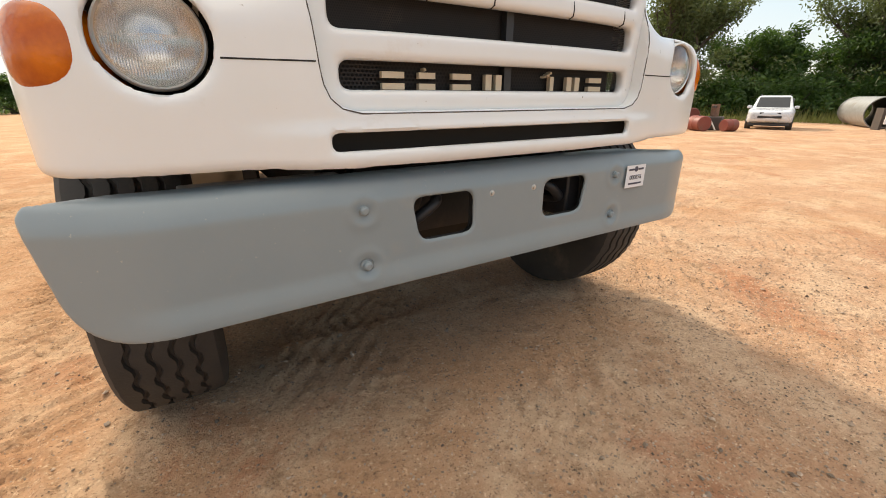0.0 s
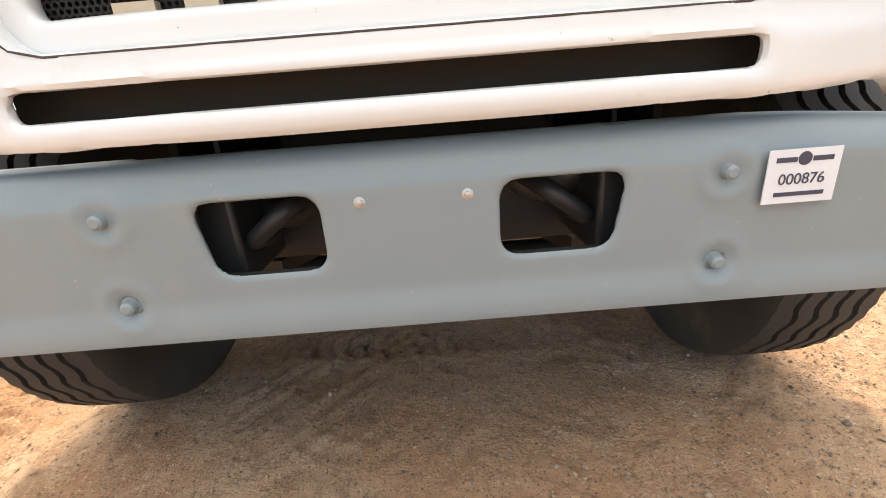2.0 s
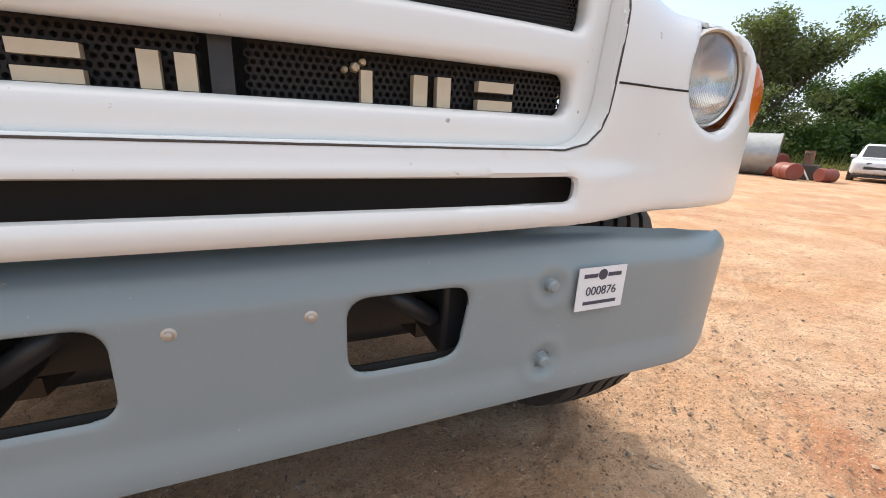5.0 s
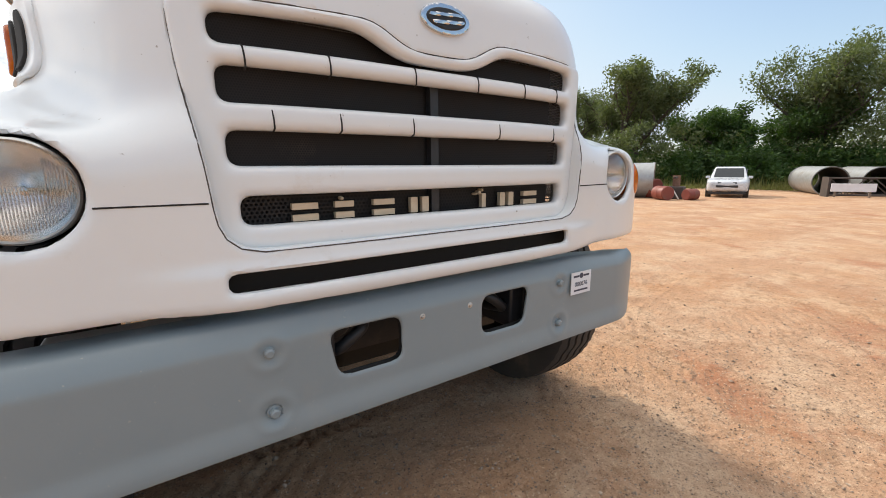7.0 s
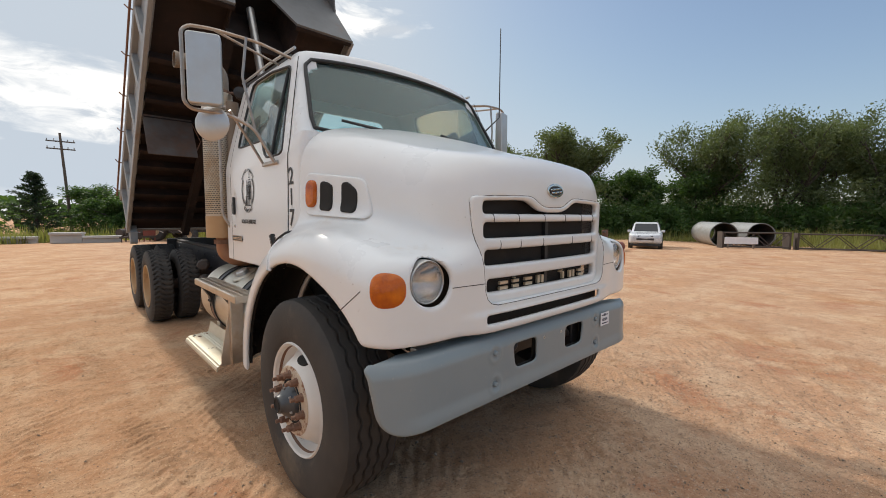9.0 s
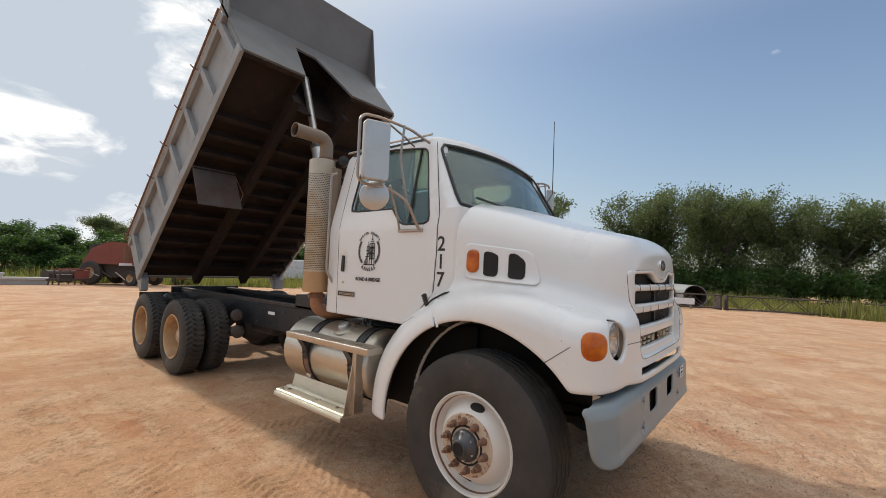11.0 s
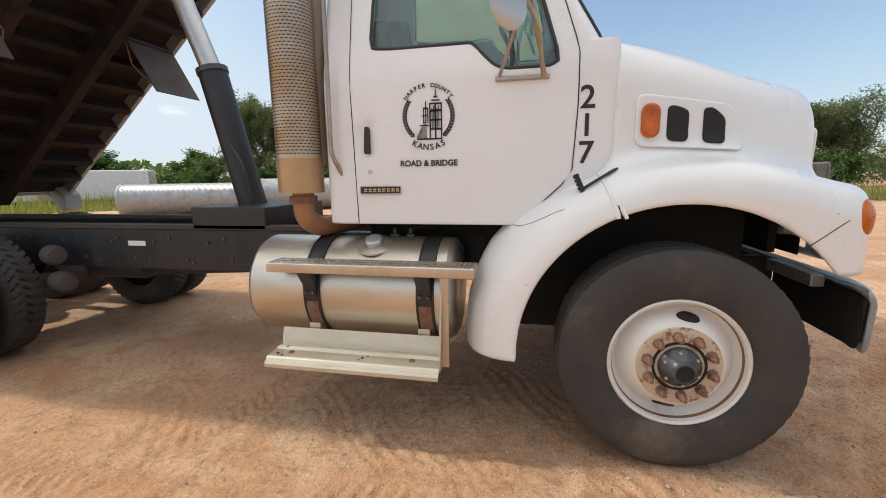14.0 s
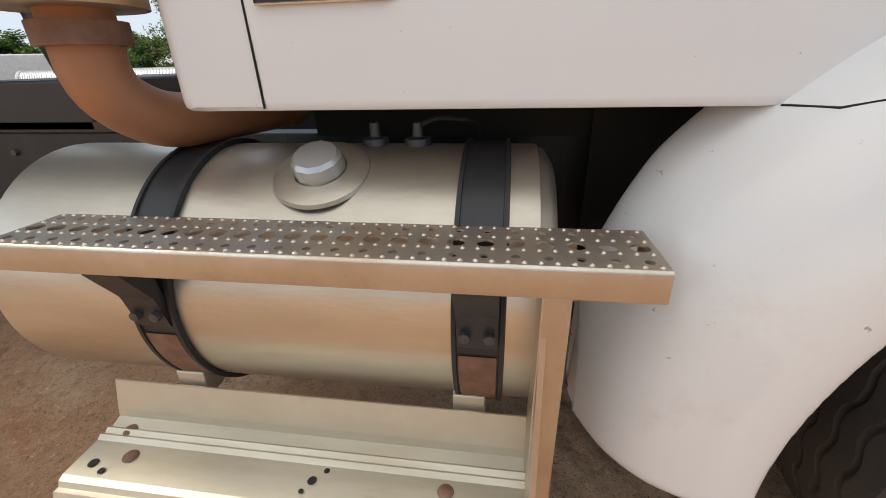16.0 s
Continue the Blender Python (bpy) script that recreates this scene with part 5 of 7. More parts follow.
def front_wheel(sg):
    """Outer face looks along local -x."""
    w = part("front_wheel", rib_tyre(0.335, 0.548, 0.295), M_TYRE, truck, "large ribbed black steer tyre with worn dusty sidewall")
    w.matrix_basis = Matrix.Translation((sg * 1.078, WY, WZ)) @ Matrix.Rotation(radians(0 if sg < 0 else 180), 4, "Z")
    part("rim", lathe([(0.300, -0.118), (0.312, -0.150), (0.304, -0.158), (0.294, -0.150), (0.286, -0.115), (0.272, -0.085), (0.262, -0.075), (0.246, -0.090), (0.208, -0.146), (0.192, -0.163), (0.175, -0.169), (0.09, -0.169)], 72), M_RIM, w, "white steel disc wheel")
    part("hub_plate", lathe([(0.187, -0.1655), (0.184, -0.1715), (0.172, -0.1730), (0.09, -0.1730)], 56), M_HUBPLATE, w, "chipped rusty bolt circle")
    part("rim_barrel", lathe([(0.285, -0.11), (0.275, 0.12), (0.30, 0.16)], 48), M_DARK, w)
    # dark oval discs on the rim stand for the shaded hand holes
    for q0 in (100, 280):
        q = radians(q0)
        part("hand_hole_disc", lathe([(0.0, -0.002), (0.9, -0.002), (1.0, 0.006), (1.0, 0.02)], 24,
                                Matrix.Rotation(q, 4, "X") @ Matrix.Translation((-0.1205, 0.226, 0)) @ Matrix.Rotation(radians(-56), 4, "Z") @ Matrix.Diagonal((1, 0.033, 0.052, 1))), M_DARK, w)
    for k in range(10):
        q = 2 * math.pi * k / 10 + 0.2
        part("lug_nut", lathe([(0.025, -0.128), (0.024, -0.138), (0.0195, -0.140), (0.0190, -0.166), (0.012, -0.170), (0.0105, -0.171), (0.0105, -0.192), (0.0, -0.194)], 8,
                              Matrix.Translation((-0.043, 0.1425 * math.cos(q), 0.1425 * math.sin(q)))), M_RUST, w, "rusty lug nut")
    part("hub_ring", lathe([(0.119, -0.1732), (0.117, -0.1765), (0.107, -0.1765), (0.104, -0.160), (0.085, -0.150)], 40), M_DARK, w, "greasy dark hub opening")
    part("rim_seam", lathe([(0.2880, -0.1290), (0.2860, -0.1205), (0.2840, -0.1135)], 64), M_RUST, w, "rust line round the rim")
    part("hub_cup", lathe([(0.0, -0.2075), (0.030, -0.2085), (0.0335, -0.2135), (0.040, -0.2125)], 28, Matrix.Translation((-0.043, 0, 0))), M_DARK, w, "black hub sight cup")
    part("hub", lathe([(0.094, -0.122), (0.092, -0.146), (0.084, -0.156), (0.070, -0.168), (0.055, -0.186), (0.050, -0.192), (0.046, -0.208), (0.034, -0.212), (0.03, -0.206), (0.0, -0.205)], 40, Matrix.Translation((-0.043, 0, 0))), M_HUB, w, "grey oil-bath hub cap")
    for k in range(6):
        q = 2 * math.pi * k / 6 + 0.4
        part("hub_screw", lathe([(0.0, -0.172), (0.006, -0.171), (0.007, -0.160)], 8, Matrix.Translation((-0.043, 0.078 * math.cos(q), 0.078 * math.sin(q)))), M_MIRROR_BACK, w)


def dual_wheel(sg, y):
    w = part("drive_wheel", lug_tyre(0.275, 0.525, 0.295), M_TYRE, truck, "chunky lugged black drive tyre")
    w.matrix_basis = Matrix.Translation((sg * 1.085, y, 0.515)) @ Matrix.Rotation(radians(0 if sg < 0 else 180), 4, "Z")
    inner = part("inner_tyre", lug_tyre(0.275, 0.525, 0.295), M_TYRE, w)
    inner.location = (0.335, 0, 0)
    part("rim", lathe([(0.298, -0.11), (0.310, -0.128), (0.302, -0.136), (0.288, -0.125), (0.276, -0.06), (0.268, 0.0), (0.262, 0.075), (0.235, 0.085), (0.19, 0.095), (0.11, 0.095)], 56), M_RIM_TAN, w, "dusty tan deep-dish rim")
    part("axle_hub", lathe([(0.115, 0.095), (0.112, 0.02), (0.10, -0.03), (0.085, -0.045), (0.0, -0.05)], 32), M_HUBPLATE, w, "rusty axle hub")
    for k in range(10):
        q = 2 * math.pi * k / 10
        part("lug_nut", lathe([(0.020, 0.095), (0.018, 0.07), (0.010, 0.068), (0.010, 0.05), (0.0, 0.048)], 8, Matrix.Translation((0, 0.143 * math.cos(q), 0.143 * math.sin(q)))), M_RUST, w, "rusty lug nut")


AX1, AX2 = 5.95, 7.32
for sg in (-1, 1):
    front_wheel(sg)
    for y in (AX1, AX2):
        dual_wheel(sg, y)

# ---- chassis ----
for sg in (-1, 1):
    bm = bmesh.new()
    add_box(bm, (sg * 0.46 - 0.006, 0.30, 0.72), (sg * 0.46 + 0.006, 8.05, 1.035))
    lo, hi = sorted((sg * 0.46, sg * 0.37))
    add_box(bm, (lo, 0.30, 1.023), (hi, 8.05, 1.037))
    add_box(bm, (lo, 0.30, 0.718), (hi, 8.05, 0.731))
    rail = part("frame_rail", bm, M_FRAME, truck, "dirty black steel frame rail", smooth=False)
    for k in range(44):
        y = 2.75 + k * 0.118 + 0.03 * ((k * 7) % 3)
        z = (0.80, 0.97, 0.94, 0.78)[k % 4]
        part("bolt_head", lathe([(0.0, -0.012), (0.011, -0.012), (0.013, -0.004), (0.013, 0.004)], 8, Matrix.Translation((sg * 0.466, y, z)) @ Matrix.Diagonal((-sg, 1, 1, 1))), M_HUB, rail)
    part("subframe_rail", box((min(sg * 0.35, sg * 0.45), 3.0, 1.04), (max(sg * 0.35, sg * 0.45), 7.95, 1.075)), M_RUSTFRAME, truck, "rust-edged subframe strip")
    part("mud_flap", box((min(sg * 0.62, sg * 1.08), 8.02, 0.28), (max(sg * 0.62, sg * 1.08), 8.035, 1.0)), M_RUBBER, truck, "black rubber mud flap")
    part("leaf_spring", prism([(0.30, 0.60), (0.80, 0.50), (1.35, 0.60), (1.35, 0.64), (0.80, 0.57), (0.30, 0.64)], sg * 0.42 - 0.05, sg * 0.42 + 0.05), M_BLACK, truck)
part("frame_label", box((-0.4685, 4.55, 0.905), (-0.4665, 4.72, 0.945)), M_TAG, truck, "small white frame sticker", smooth=False)
part("hoist_cradle", box((-0.45, 3.45, 1.04), (0.45, 4.10, 1.215)), M_BLACK, truck, "black hoist cross box", bevel=0.01)
part("front_axle", tube([(-0.95, WY, 0.50), (-0.6, WY, 0.40), (0.6, WY, 0.40), (0.95, WY, 0.50)], 0.065, 10), M_BLACK, truck, "black front axle beam")
for y in (AX1, AX2):
    bm = tube([(-0.9, y, 0.515), (0.9, y, 0.515)], 0.075, 12)
    add_lathe(bm, [(0.0, -0.25), (0.12, -0.22), (0.2, -0.1), (0.22, 0), (0.2, 0.1), (0.12, 0.22), (0, 0.25)], 20, Matrix.Translation((0, y, 0.53)))
    part("drive_axle", bm, M_RUSTFRAME, truck, "dirty drive axle housing")
part("drive_shaft", tube([(0.0, 2.6, 0.72), (0, 5.75, 0.56)], 0.055, 12), M_RUSTFRAME, truck)
for sg in (-1, 1):
    part("air_tank", lathe([(0.0, -0.30), (0.10, -0.29), (0.13, -0.26), (0.13, 0.26), (0.10, 0.29), (0, 0.30)], 20, Matrix.Translation((sg * 0.30, 5.0, 0.72)) @ Matrix.Rotation(radians(90), 4, "Z")), M_BLACK, truck, "black air tank")
    part("brake_chamber", lathe([(0.0, -0.12), (0.06, -0.11), (0.085, -0.06), (0.085, 0.06), (0.05, 0.1), (0, 0.11)], 16, Matrix.Translation((sg * 0.62, 5.25, 0.62)) @ Matrix.Rotation(radians(70), 4, "Z")), M_RUSTFRAME, truck, "rusty brake chamber")
    part("brake_chamber", lathe([(0.0, -0.10), (0.06, -0.09), (0.08, -0.05), (0.08, 0.05), (0.05, 0.08), (0, 0.09)], 16, Matrix.Translation((sg * 0.62, 5.30, 0.84)) @ Matrix.Rotation(radians(70), 4, "Z")), M_RUSTFRAME, truck)
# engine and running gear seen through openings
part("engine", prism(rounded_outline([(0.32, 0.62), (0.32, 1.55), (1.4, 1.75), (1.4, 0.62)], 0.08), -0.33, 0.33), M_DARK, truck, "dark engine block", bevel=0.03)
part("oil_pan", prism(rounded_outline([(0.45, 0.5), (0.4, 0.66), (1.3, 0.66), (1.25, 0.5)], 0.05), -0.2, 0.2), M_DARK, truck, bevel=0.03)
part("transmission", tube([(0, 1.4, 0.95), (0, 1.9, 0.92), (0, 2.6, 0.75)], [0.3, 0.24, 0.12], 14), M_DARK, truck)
part("steering_gear", tube([(0.42, 0.35, 0.80), (0.5, 0.72, 0.78)], 0.10, 12), M_BLACK, truck, "dark steering gear box")
part("tow_bracket", box((-0.44, 0.06, 0.68), (-0.34, 0.32, 0.92)), M_BLACK, truck, bevel=0.01)
part("tow_bracket", box((0.34, 0.06, 0.68), (0.44, 0.32, 0.92)), M_BLACK, truck, bevel=0.01)
part("coolant_hose", tube(rounded_path([(-0.36, 0.22, 0.80), (-0.28, 0.20, 0.78), (-0.20, 0.32, 0.84), (-0.2, 0.5, 0.95)], 0.08), 0.035, 10), M_RUBBER, truck, "black hose")
part("coolant_hose", tube(rounded_path([(0.36, 0.20, 0.84), (0.26, 0.22, 0.79), (0.2, 0.34, 0.86), (0.3, 0.5, 0.95)], 0.08), 0.04, 10), M_HUB, truck)
part("bumper_bracket", box((-0.95, 0.10, 0.87), (-0.55, 0.16, 0.93)), M_MIRROR_BACK, truck, "pale bracket behind the bumper", bevel=0.004)
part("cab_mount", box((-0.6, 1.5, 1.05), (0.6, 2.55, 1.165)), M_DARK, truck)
# added sheets that keep the wheel wells dark
part("wheel_well_blocker", box((-0.57, 0.30, 0.75), (-0.55, 1.55, 1.45)), M_DARK, truck, "added dark sheet inside the wheel well")
part("wheel_well_blocker", box((0.55, 0.30, 0.75), (0.57, 1.55, 1.45)), M_DARK, truck)

# ---- fuel tank and steps ----
TX, TZ, TR = -0.855, 0.772, 0.300
tank = part("fuel_tank", lathe([(0.0, -0.615), (0.15, -0.622), (0.262, -0.615), (0.288, -0.598), (0.293, -0.585), (0.299, -0.580), (TR, -0.57), (TR, 0.57), (0.299, 0.580), (0.293, 0.585), (0.288, 0.598), (0.262, 0.615), (0.15, 0.622), (0.0, 0.615)], 64,
                               Matrix.Translation((TX, 2.515, TZ)) @ Matrix.Rotation(radians(90), 4, "Z")), M_ALU, truck, "round brushed aluminium fuel tank")
for y in (2.70, 2.04):
    pro = [(TR + 0.003, -0.044), (TR + 0.007, -0.042), (TR + 0.007, 0.042), (TR + 0.003, 0.044)]
    part("tank_strap", lathe(pro, 64, Matrix.Translation((TX, y, TZ)) @ Matrix.Rotation(radians(90), 4, "Z")), M_BLACK, tank, "black tank strap")
    for e in (-0.044, 0.044):
        part("strap_edge", lathe([(TR + 0.002, -0.006), (TR + 0.012, -0.004), (TR + 0.012, 0.004), (TR + 0.002, 0.006)], 64, Matrix.Translation((TX, y + e, TZ)) @ Matrix.Rotation(radians(90), 4, "Z")), M_RUBBER, tank)
    # rusty lower bracket face and bolted bracket
    arc = [(TX - (TR + 0.010) * math.cos(radians(q)), TZ - (TR + 0.010) * math.sin(radians(q))) for q in range(6, 52, 5)]
    bm = bmesh.new()
    for (x0, z0), (x1, z1) in zip(arc, arc[1:]):
        vs = [bm.verts.new(p) for p in ((x0, y - 0.036, z0), (x0, y + 0.036, z0), (x1, y + 0.036, z1), (x1, y - 0.036, z1))]
        bm.faces.new(vs)
    part("strap_bracket", bm, M_RUST, tank, "rusty bracket face")
    b = part("step_bracket", prism(rounded_outline([(-1.175, 0.925), (-1.235, 0.925), (-1.235, 0.915), (-1.185, 0.84), (-1.168, 0.76), (-1.150, 0.76)], 0.008, 2), y - 0.037, y + 0.037, "y"), M_BLACK, tank, "black bolted step bracket")
    for dy in (-0.022, 0.022):
        part("bolt_head", lathe([(0.0, -0.010), (0.010, -0.009), (0.011, 0.003)], 10, Matrix.Translation((-1.178, y + dy, 0.795))), M_HUB, tank)
    bm = box((-1.112, y - 0.015, 0.520), (-1.05, y + 0.055, 0.592))
    part("bracket_foot", bm, M_STEP_PALE, tank, "pale bracket end", bevel=0.004)
cap = part("filler_cap", lathe([(0.0, 0.050), (0.044, 0.048), (0.052, 0.040), (0.054, 0.010), (0.056, 0.0)], 12, Matrix.Translation((-0.985, 2.375, TZ + 0.268)) @ Matrix.Rotation(radians(-90 - 26), 4, "Y")), M_MIRROR_BACK, tank, "ribbed aluminium filler cap")
part("filler_flange", lathe([(0.056, 0.012), (0.085, 0.009), (0.100, 0.004), (0.104, -0.004)], 32, Matrix.Translation((-0.985, 2.375, TZ + 0.268)) @ Matrix.Rotation(radians(-90 - 26), 4, "Y")), M_ALU, tank)
for y in (2.30, 2.20):
    part("sender", lathe([(0.0, 0.05), (0.011, 0.05), (0.013, 0.02), (0.03, 0.016), (0.032, 0.0)], 12, Matrix.Translation((-0.84, y, TZ + 0.298)) @ Matrix.Rotation(radians(-90), 4, "Y")), M_HUB, tank)
part("vent_hose", tube(rounded_path([(-0.84, 2.20, 1.11), (-0.83, 2.16, 1.13), (-0.80, 2.08, 1.12), (-0.72, 2.06, 1.08)], 0.03), 0.006, 6), M_RUBBER, tank)

SX0, SX1, SY0, SY1, SZ = -1.236, -1.086, 1.765, 2.915, 0.972


def step_plate():
    """Folded tread with three rows of punched holes, the middle ones larger."""
    bm = bmesh.new()
    n = 24
    dy, wx = (SY1 - SY0) / n, (SX1 - SX0) / 3

    def cell(x0, x1, y0, y1, r):
        cx, cy2 = (x0 + x1) / 2, (y0 + y1) / 2
        hole, rim, seg = [], [], 12
        for k in range(seg):
            q = 2 * math.pi * (k + 0.5) / seg
            c, s = math.cos(q), math.sin(q)
            hole.append(bm.verts.new((cx + r * c, cy2 + r * s, SZ)))
            t = min((x1 - x0) / 2 / max(abs(c), 1e-6), (y1 - y0) / 2 / max(abs(s), 1e-6))
            rim.append((cx + t * c, cy2 + t * s, SZ))
        corners = {}
        ring = [bm.verts.new(p) for p in rim]
        low = [bm.verts.new((v.co.x, v.co.y, SZ - 0.004)) for v in hole]
        for k in range(seg):
            j = (k + 1) % seg
            bm.faces.new((ring[k], ring[j], hole[j], hole[k]))
            bm.faces.new((hole[k], hole[j], low[j], low[k]))
            a, b = ring[k].co, ring[j].co
            if abs(a.x - b.x) > 1e-5 and abs(a.y - b.y) > 1e-5:
                px = x0 if min(abs(a.x - x0), abs(b.x - x0)) < 1e-5 else x1
                py = y0 if min(abs(a.y - y0), abs(b.y - y0)) < 1e-5 else y1
                bm.faces.new((ring[k], bm.verts.new((px, py, SZ)), ring[j]))

    for i in range(n):
        for j in range(3):
            y0 = SY0 + i * dy
            cell(SX0 + j * wx, SX0 + (j + 1) * wx, y0, y0 + dy, (0.0075, 0.0155, 0.0075)[j])
    return bm


tread = part("step_tread", step_plate(), M_STEP, truck, "punched aluminium upper step", smooth=False)
part("step_lip", prism(rounded_outline([(SX0, SZ + 0.001), (SX0 - 0.006, SZ - 0.004), (SX0 - 0.006, SZ - 0.052), (SX0 + 0.012, SZ - 0.052), (SX0 + 0.012, SZ - 0.047), (SX0 - 0.001, SZ - 0.047), (SX0 - 0.001, SZ - 0.006)], 0.002, 2), SY0, SY1, "y"), M_STEP, tread, "folded front lip")
part("step_end", box((SX0, SY0 - 0.001, SZ - 0.05), (SX1, SY0 + 0.003, SZ - 0.001)), M_STEP, tread)
part("step_end", box((SX0, SY1 - 0.003, SZ - 0.05), (SX1, SY1 + 0.001, SZ - 0.001)), M_STEP, tread)
bumps = bmesh.new()
for i in range(48):
    for x in (SX0 + 0.008, SX0 + 0.052, SX0 + 0.100, SX1 - 0.008):
        add_lathe(bumps, [(0.0, 0.0035), (0.0035, 0.002), (0.005, 0.0)], 6, Matrix.Translation((x, SY0 + 0.012 + i * (SY1 - SY0) / 48, SZ)) @ Matrix.Rotation(radians(-90), 4, "Y"))
tagged(part("grip_dimple", bumps, M_STEP, tread), kind="stuff")
# upright hanger and lower step
part("step_hanger", prism([(-1.232, 0.919), (-1.165, 0.919), (-1.165, 0.913), (-1.226, 0.913), (-1.300, 0.50), (-1.300, 0.44), (-1.12, 0.44), (-1.14, 0.90), (-1.10, 0.92)], 1.928, 1.938, "y"), M_STEP, truck, "folded aluminium step hanger", smooth=False)
part("hanger_flange", box((-1.238, 1.895, 0.44), (-1.228, 1.940, 0.919)), M_STEP, truck, bevel=0.002)
low = part("lower_step", prism([(-1.335, 0.405), (-1.335, 0.425), (-1.328, 0.440), (-1.318, 0.440), (-1.312, 0.452), (-1.300, 0.458), (-1.215, 0.462), (-1.205, 0.470), (-1.195, 0.462), (-1.185, 0.470), (-1.175, 0.462), (-1.150, 0.470), (-1.146, 0.490), (-1.126, 0.562),
                                (-1.122, 0.562), (-1.140, 0.480), (-1.146, 0.462), (-1.215, 0.455), (-1.305, 0.450), (-1.320, 0.432), (-1.330, 0.405)], 1.935, 2.915, "y"), M_STEP_PALE, truck, "bent pale aluminium lower step", smooth=False)
for x, y in ((-1.24, 2.095), (-1.245, 2.80), (-1.18, 2.86)):
    part("step_bolt", lathe([(0.0, 0.006), (0.009, 0.006), (0.015, 0.003), (0.017, 0.0)], 14, Matrix.Translation((x, y, 0.462)) @ Matrix.Rotation(radians(-90), 4, "Y")), M_RUST, low, "rusty bolt head")
for x, y, r in ((-1.25, 2.372, 0.009), (-1.225, 2.35, 0.006), (-1.275, 2.385, 0.005), (-1.27, 2.87, 0.010), (-1.285, 2.835, 0.007)):
    part("step_hole", lathe([(0.0, 0.0012), (r, 0.001), (r * 1.1, 0.0)], 10, Matrix.Translation((x, y, 0.4615)) @ Matrix.Rotation(radians(-90), 4, "Y")), M_DARK, low)

# ---- exhaust ----
EX, EY = -1.035, 2.785
bm = lathe([(0.0, 0.0), (0.118, 0.0), (0.124, 0.004), (0.124, 1.26), (0.118, 1.265), (0.0, 1.265)], 40, Matrix.Translation((EX, EY, 1.345)) @ Matrix.Rotation(radians(-90), 4, "Y"))
muf = part("muffler", bm, M_MUFFLER, truck, "upright muffler with perforated heat shield")


def shield_slots():
    vs, fs = [], []
    for j in range(54):
        z = 1.56 + j * 0.0170
        for k in range(20):
            q = radians(95 + (k + 0.5 * (j % 2)) * 10.5)
            for dq, dz in ((-0.062, -0.0028), (0.062, -0.0028), (0.062, 0.0028), (-0.062, 0.0028)):
                vs.append((EX + 0.1255 * math.cos(q + dq), EY + 0.1255 * math.sin(q + dq), z + dz))
            b = len(vs) - 4
            fs.append((b, b + 1, b + 2, b + 3))
    return vs, fs


part("shield_perforation", shield_slots(), M_DARK, muf, "rows of slotted perforations", smooth=False)
part("shield_base", lathe([(0.1262, 0.0), (0.1262, 0.19)], 40, Matrix.Translation((EX, EY, 1.345)) @ Matrix.Rotation(radians(-90), 4, "Y")), M_MUFFLER_TAN, muf, "heat-browned lower shield band")
part("stack_elbow", tube(rounded_path([(EX + 0.035, EY, 2.60), (EX + 0.035, EY, 2.835), (EX - 0.305, EY + 0.005, 2.835)], 0.13, 8), 0.064, 24, caps=False), M_STACK, truck, "tan curved exhaust stack")
part("stack_lip", lathe([(0.0605, 0.0), (0.0665, 0.0), (0.0665, 0.02), (0.0605, 0.02)], 24, Matrix.Translation((EX - 0.312, EY + 0.005, 2.835)), True), M_STACK, truck, "cut end of the stack")
part("stack_mouth", lathe([(0.0, 0.0), (0.062, 0.0)], 24, Matrix.Translation((EX - 0.27, EY + 0.005, 2.835))), M_DARK, truck, "dark disc inside the stack mouth")
part("stack_pipe", tube([(-0.945, 2.695, 1.50), (-0.945, 2.695, 2.535)], 0.058, 16), M_STACK, truck, "brown intake pipe beside the muffler")
part("stack_clamp", tube([(EX + 0.035, EY, 2.615), (EX + 0.035, EY, 2.645)], 0.072, 20), M_RUST, truck)
part("exhaust_pipe", tube(rounded_path([(EX + 0.01, EY, 1.37), (EX + 0.01, EY, 1.20), (EX + 0.10, EY - 0.04, 1.135), (EX + 0.5, EY - 0.14, 1.135)], 0.09, 6), 0.060, 20), M_COPPER, truck, "rusty orange exhaust elbow")
part("exhaust_clamp", tube([(EX + 0.01, EY, 1.285), (EX + 0.01, EY, 1.325)], 0.078, 20), M_RUST, truck, "rusty exhaust clamp")
part("horn_lamp", lathe([(0.0, -0.06), (0.05, -0.05), (0.055, 0.03), (0.02, 0.06)], 16, Matrix.Translation((-0.86, 2.70, 2.63)) @ Matrix.Rotation(radians(60), 4, "Z")), M_RUBBER, truck, "black work lamp behind the cab")
part("lamp_arm", tube([(-0.86, 2.70, 2.63), (-0.90, 2.76, 2.64), (-0.97, 2.785, 2.63)], 0.012, 8), M_RUST, truck)

# added black sheets hide bright ground behind the front wheels
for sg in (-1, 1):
    part("gap_blocker", box((sg * 0.62 - 0.006, 1.18, 0.48), (sg * 0.62 + 0.006, 1.78, 1.16)), M_DARK, truck, "added black sheet closing the gap behind the wheel", smooth=False)

# unseen plate added to keep rear sun off the ground underneath
part("sun_blocker_plate", box((-0.60, 7.99, 0.42), (0.60, 8.03, 1.10)), M_BLACK, truck, "unseen black plate blocking sun under the bed", smooth=False)

# ---- raised dump bed (built level, then tipped about its rear corner) ----
bed = tagged(new("dump_bed"), "grey steel dump bed tipped up, rusty underneath")
bed.parent = truck
BED = Matrix(((1, 0, 0, 0), (0, 0.758, 0.652, 7.57), (0, -0.652, 0.758, 1.23), (0, 0, 0, 1)))
bed.matrix_basis = BED
BL, BW, BH = 4.38, 1.22, 1.06
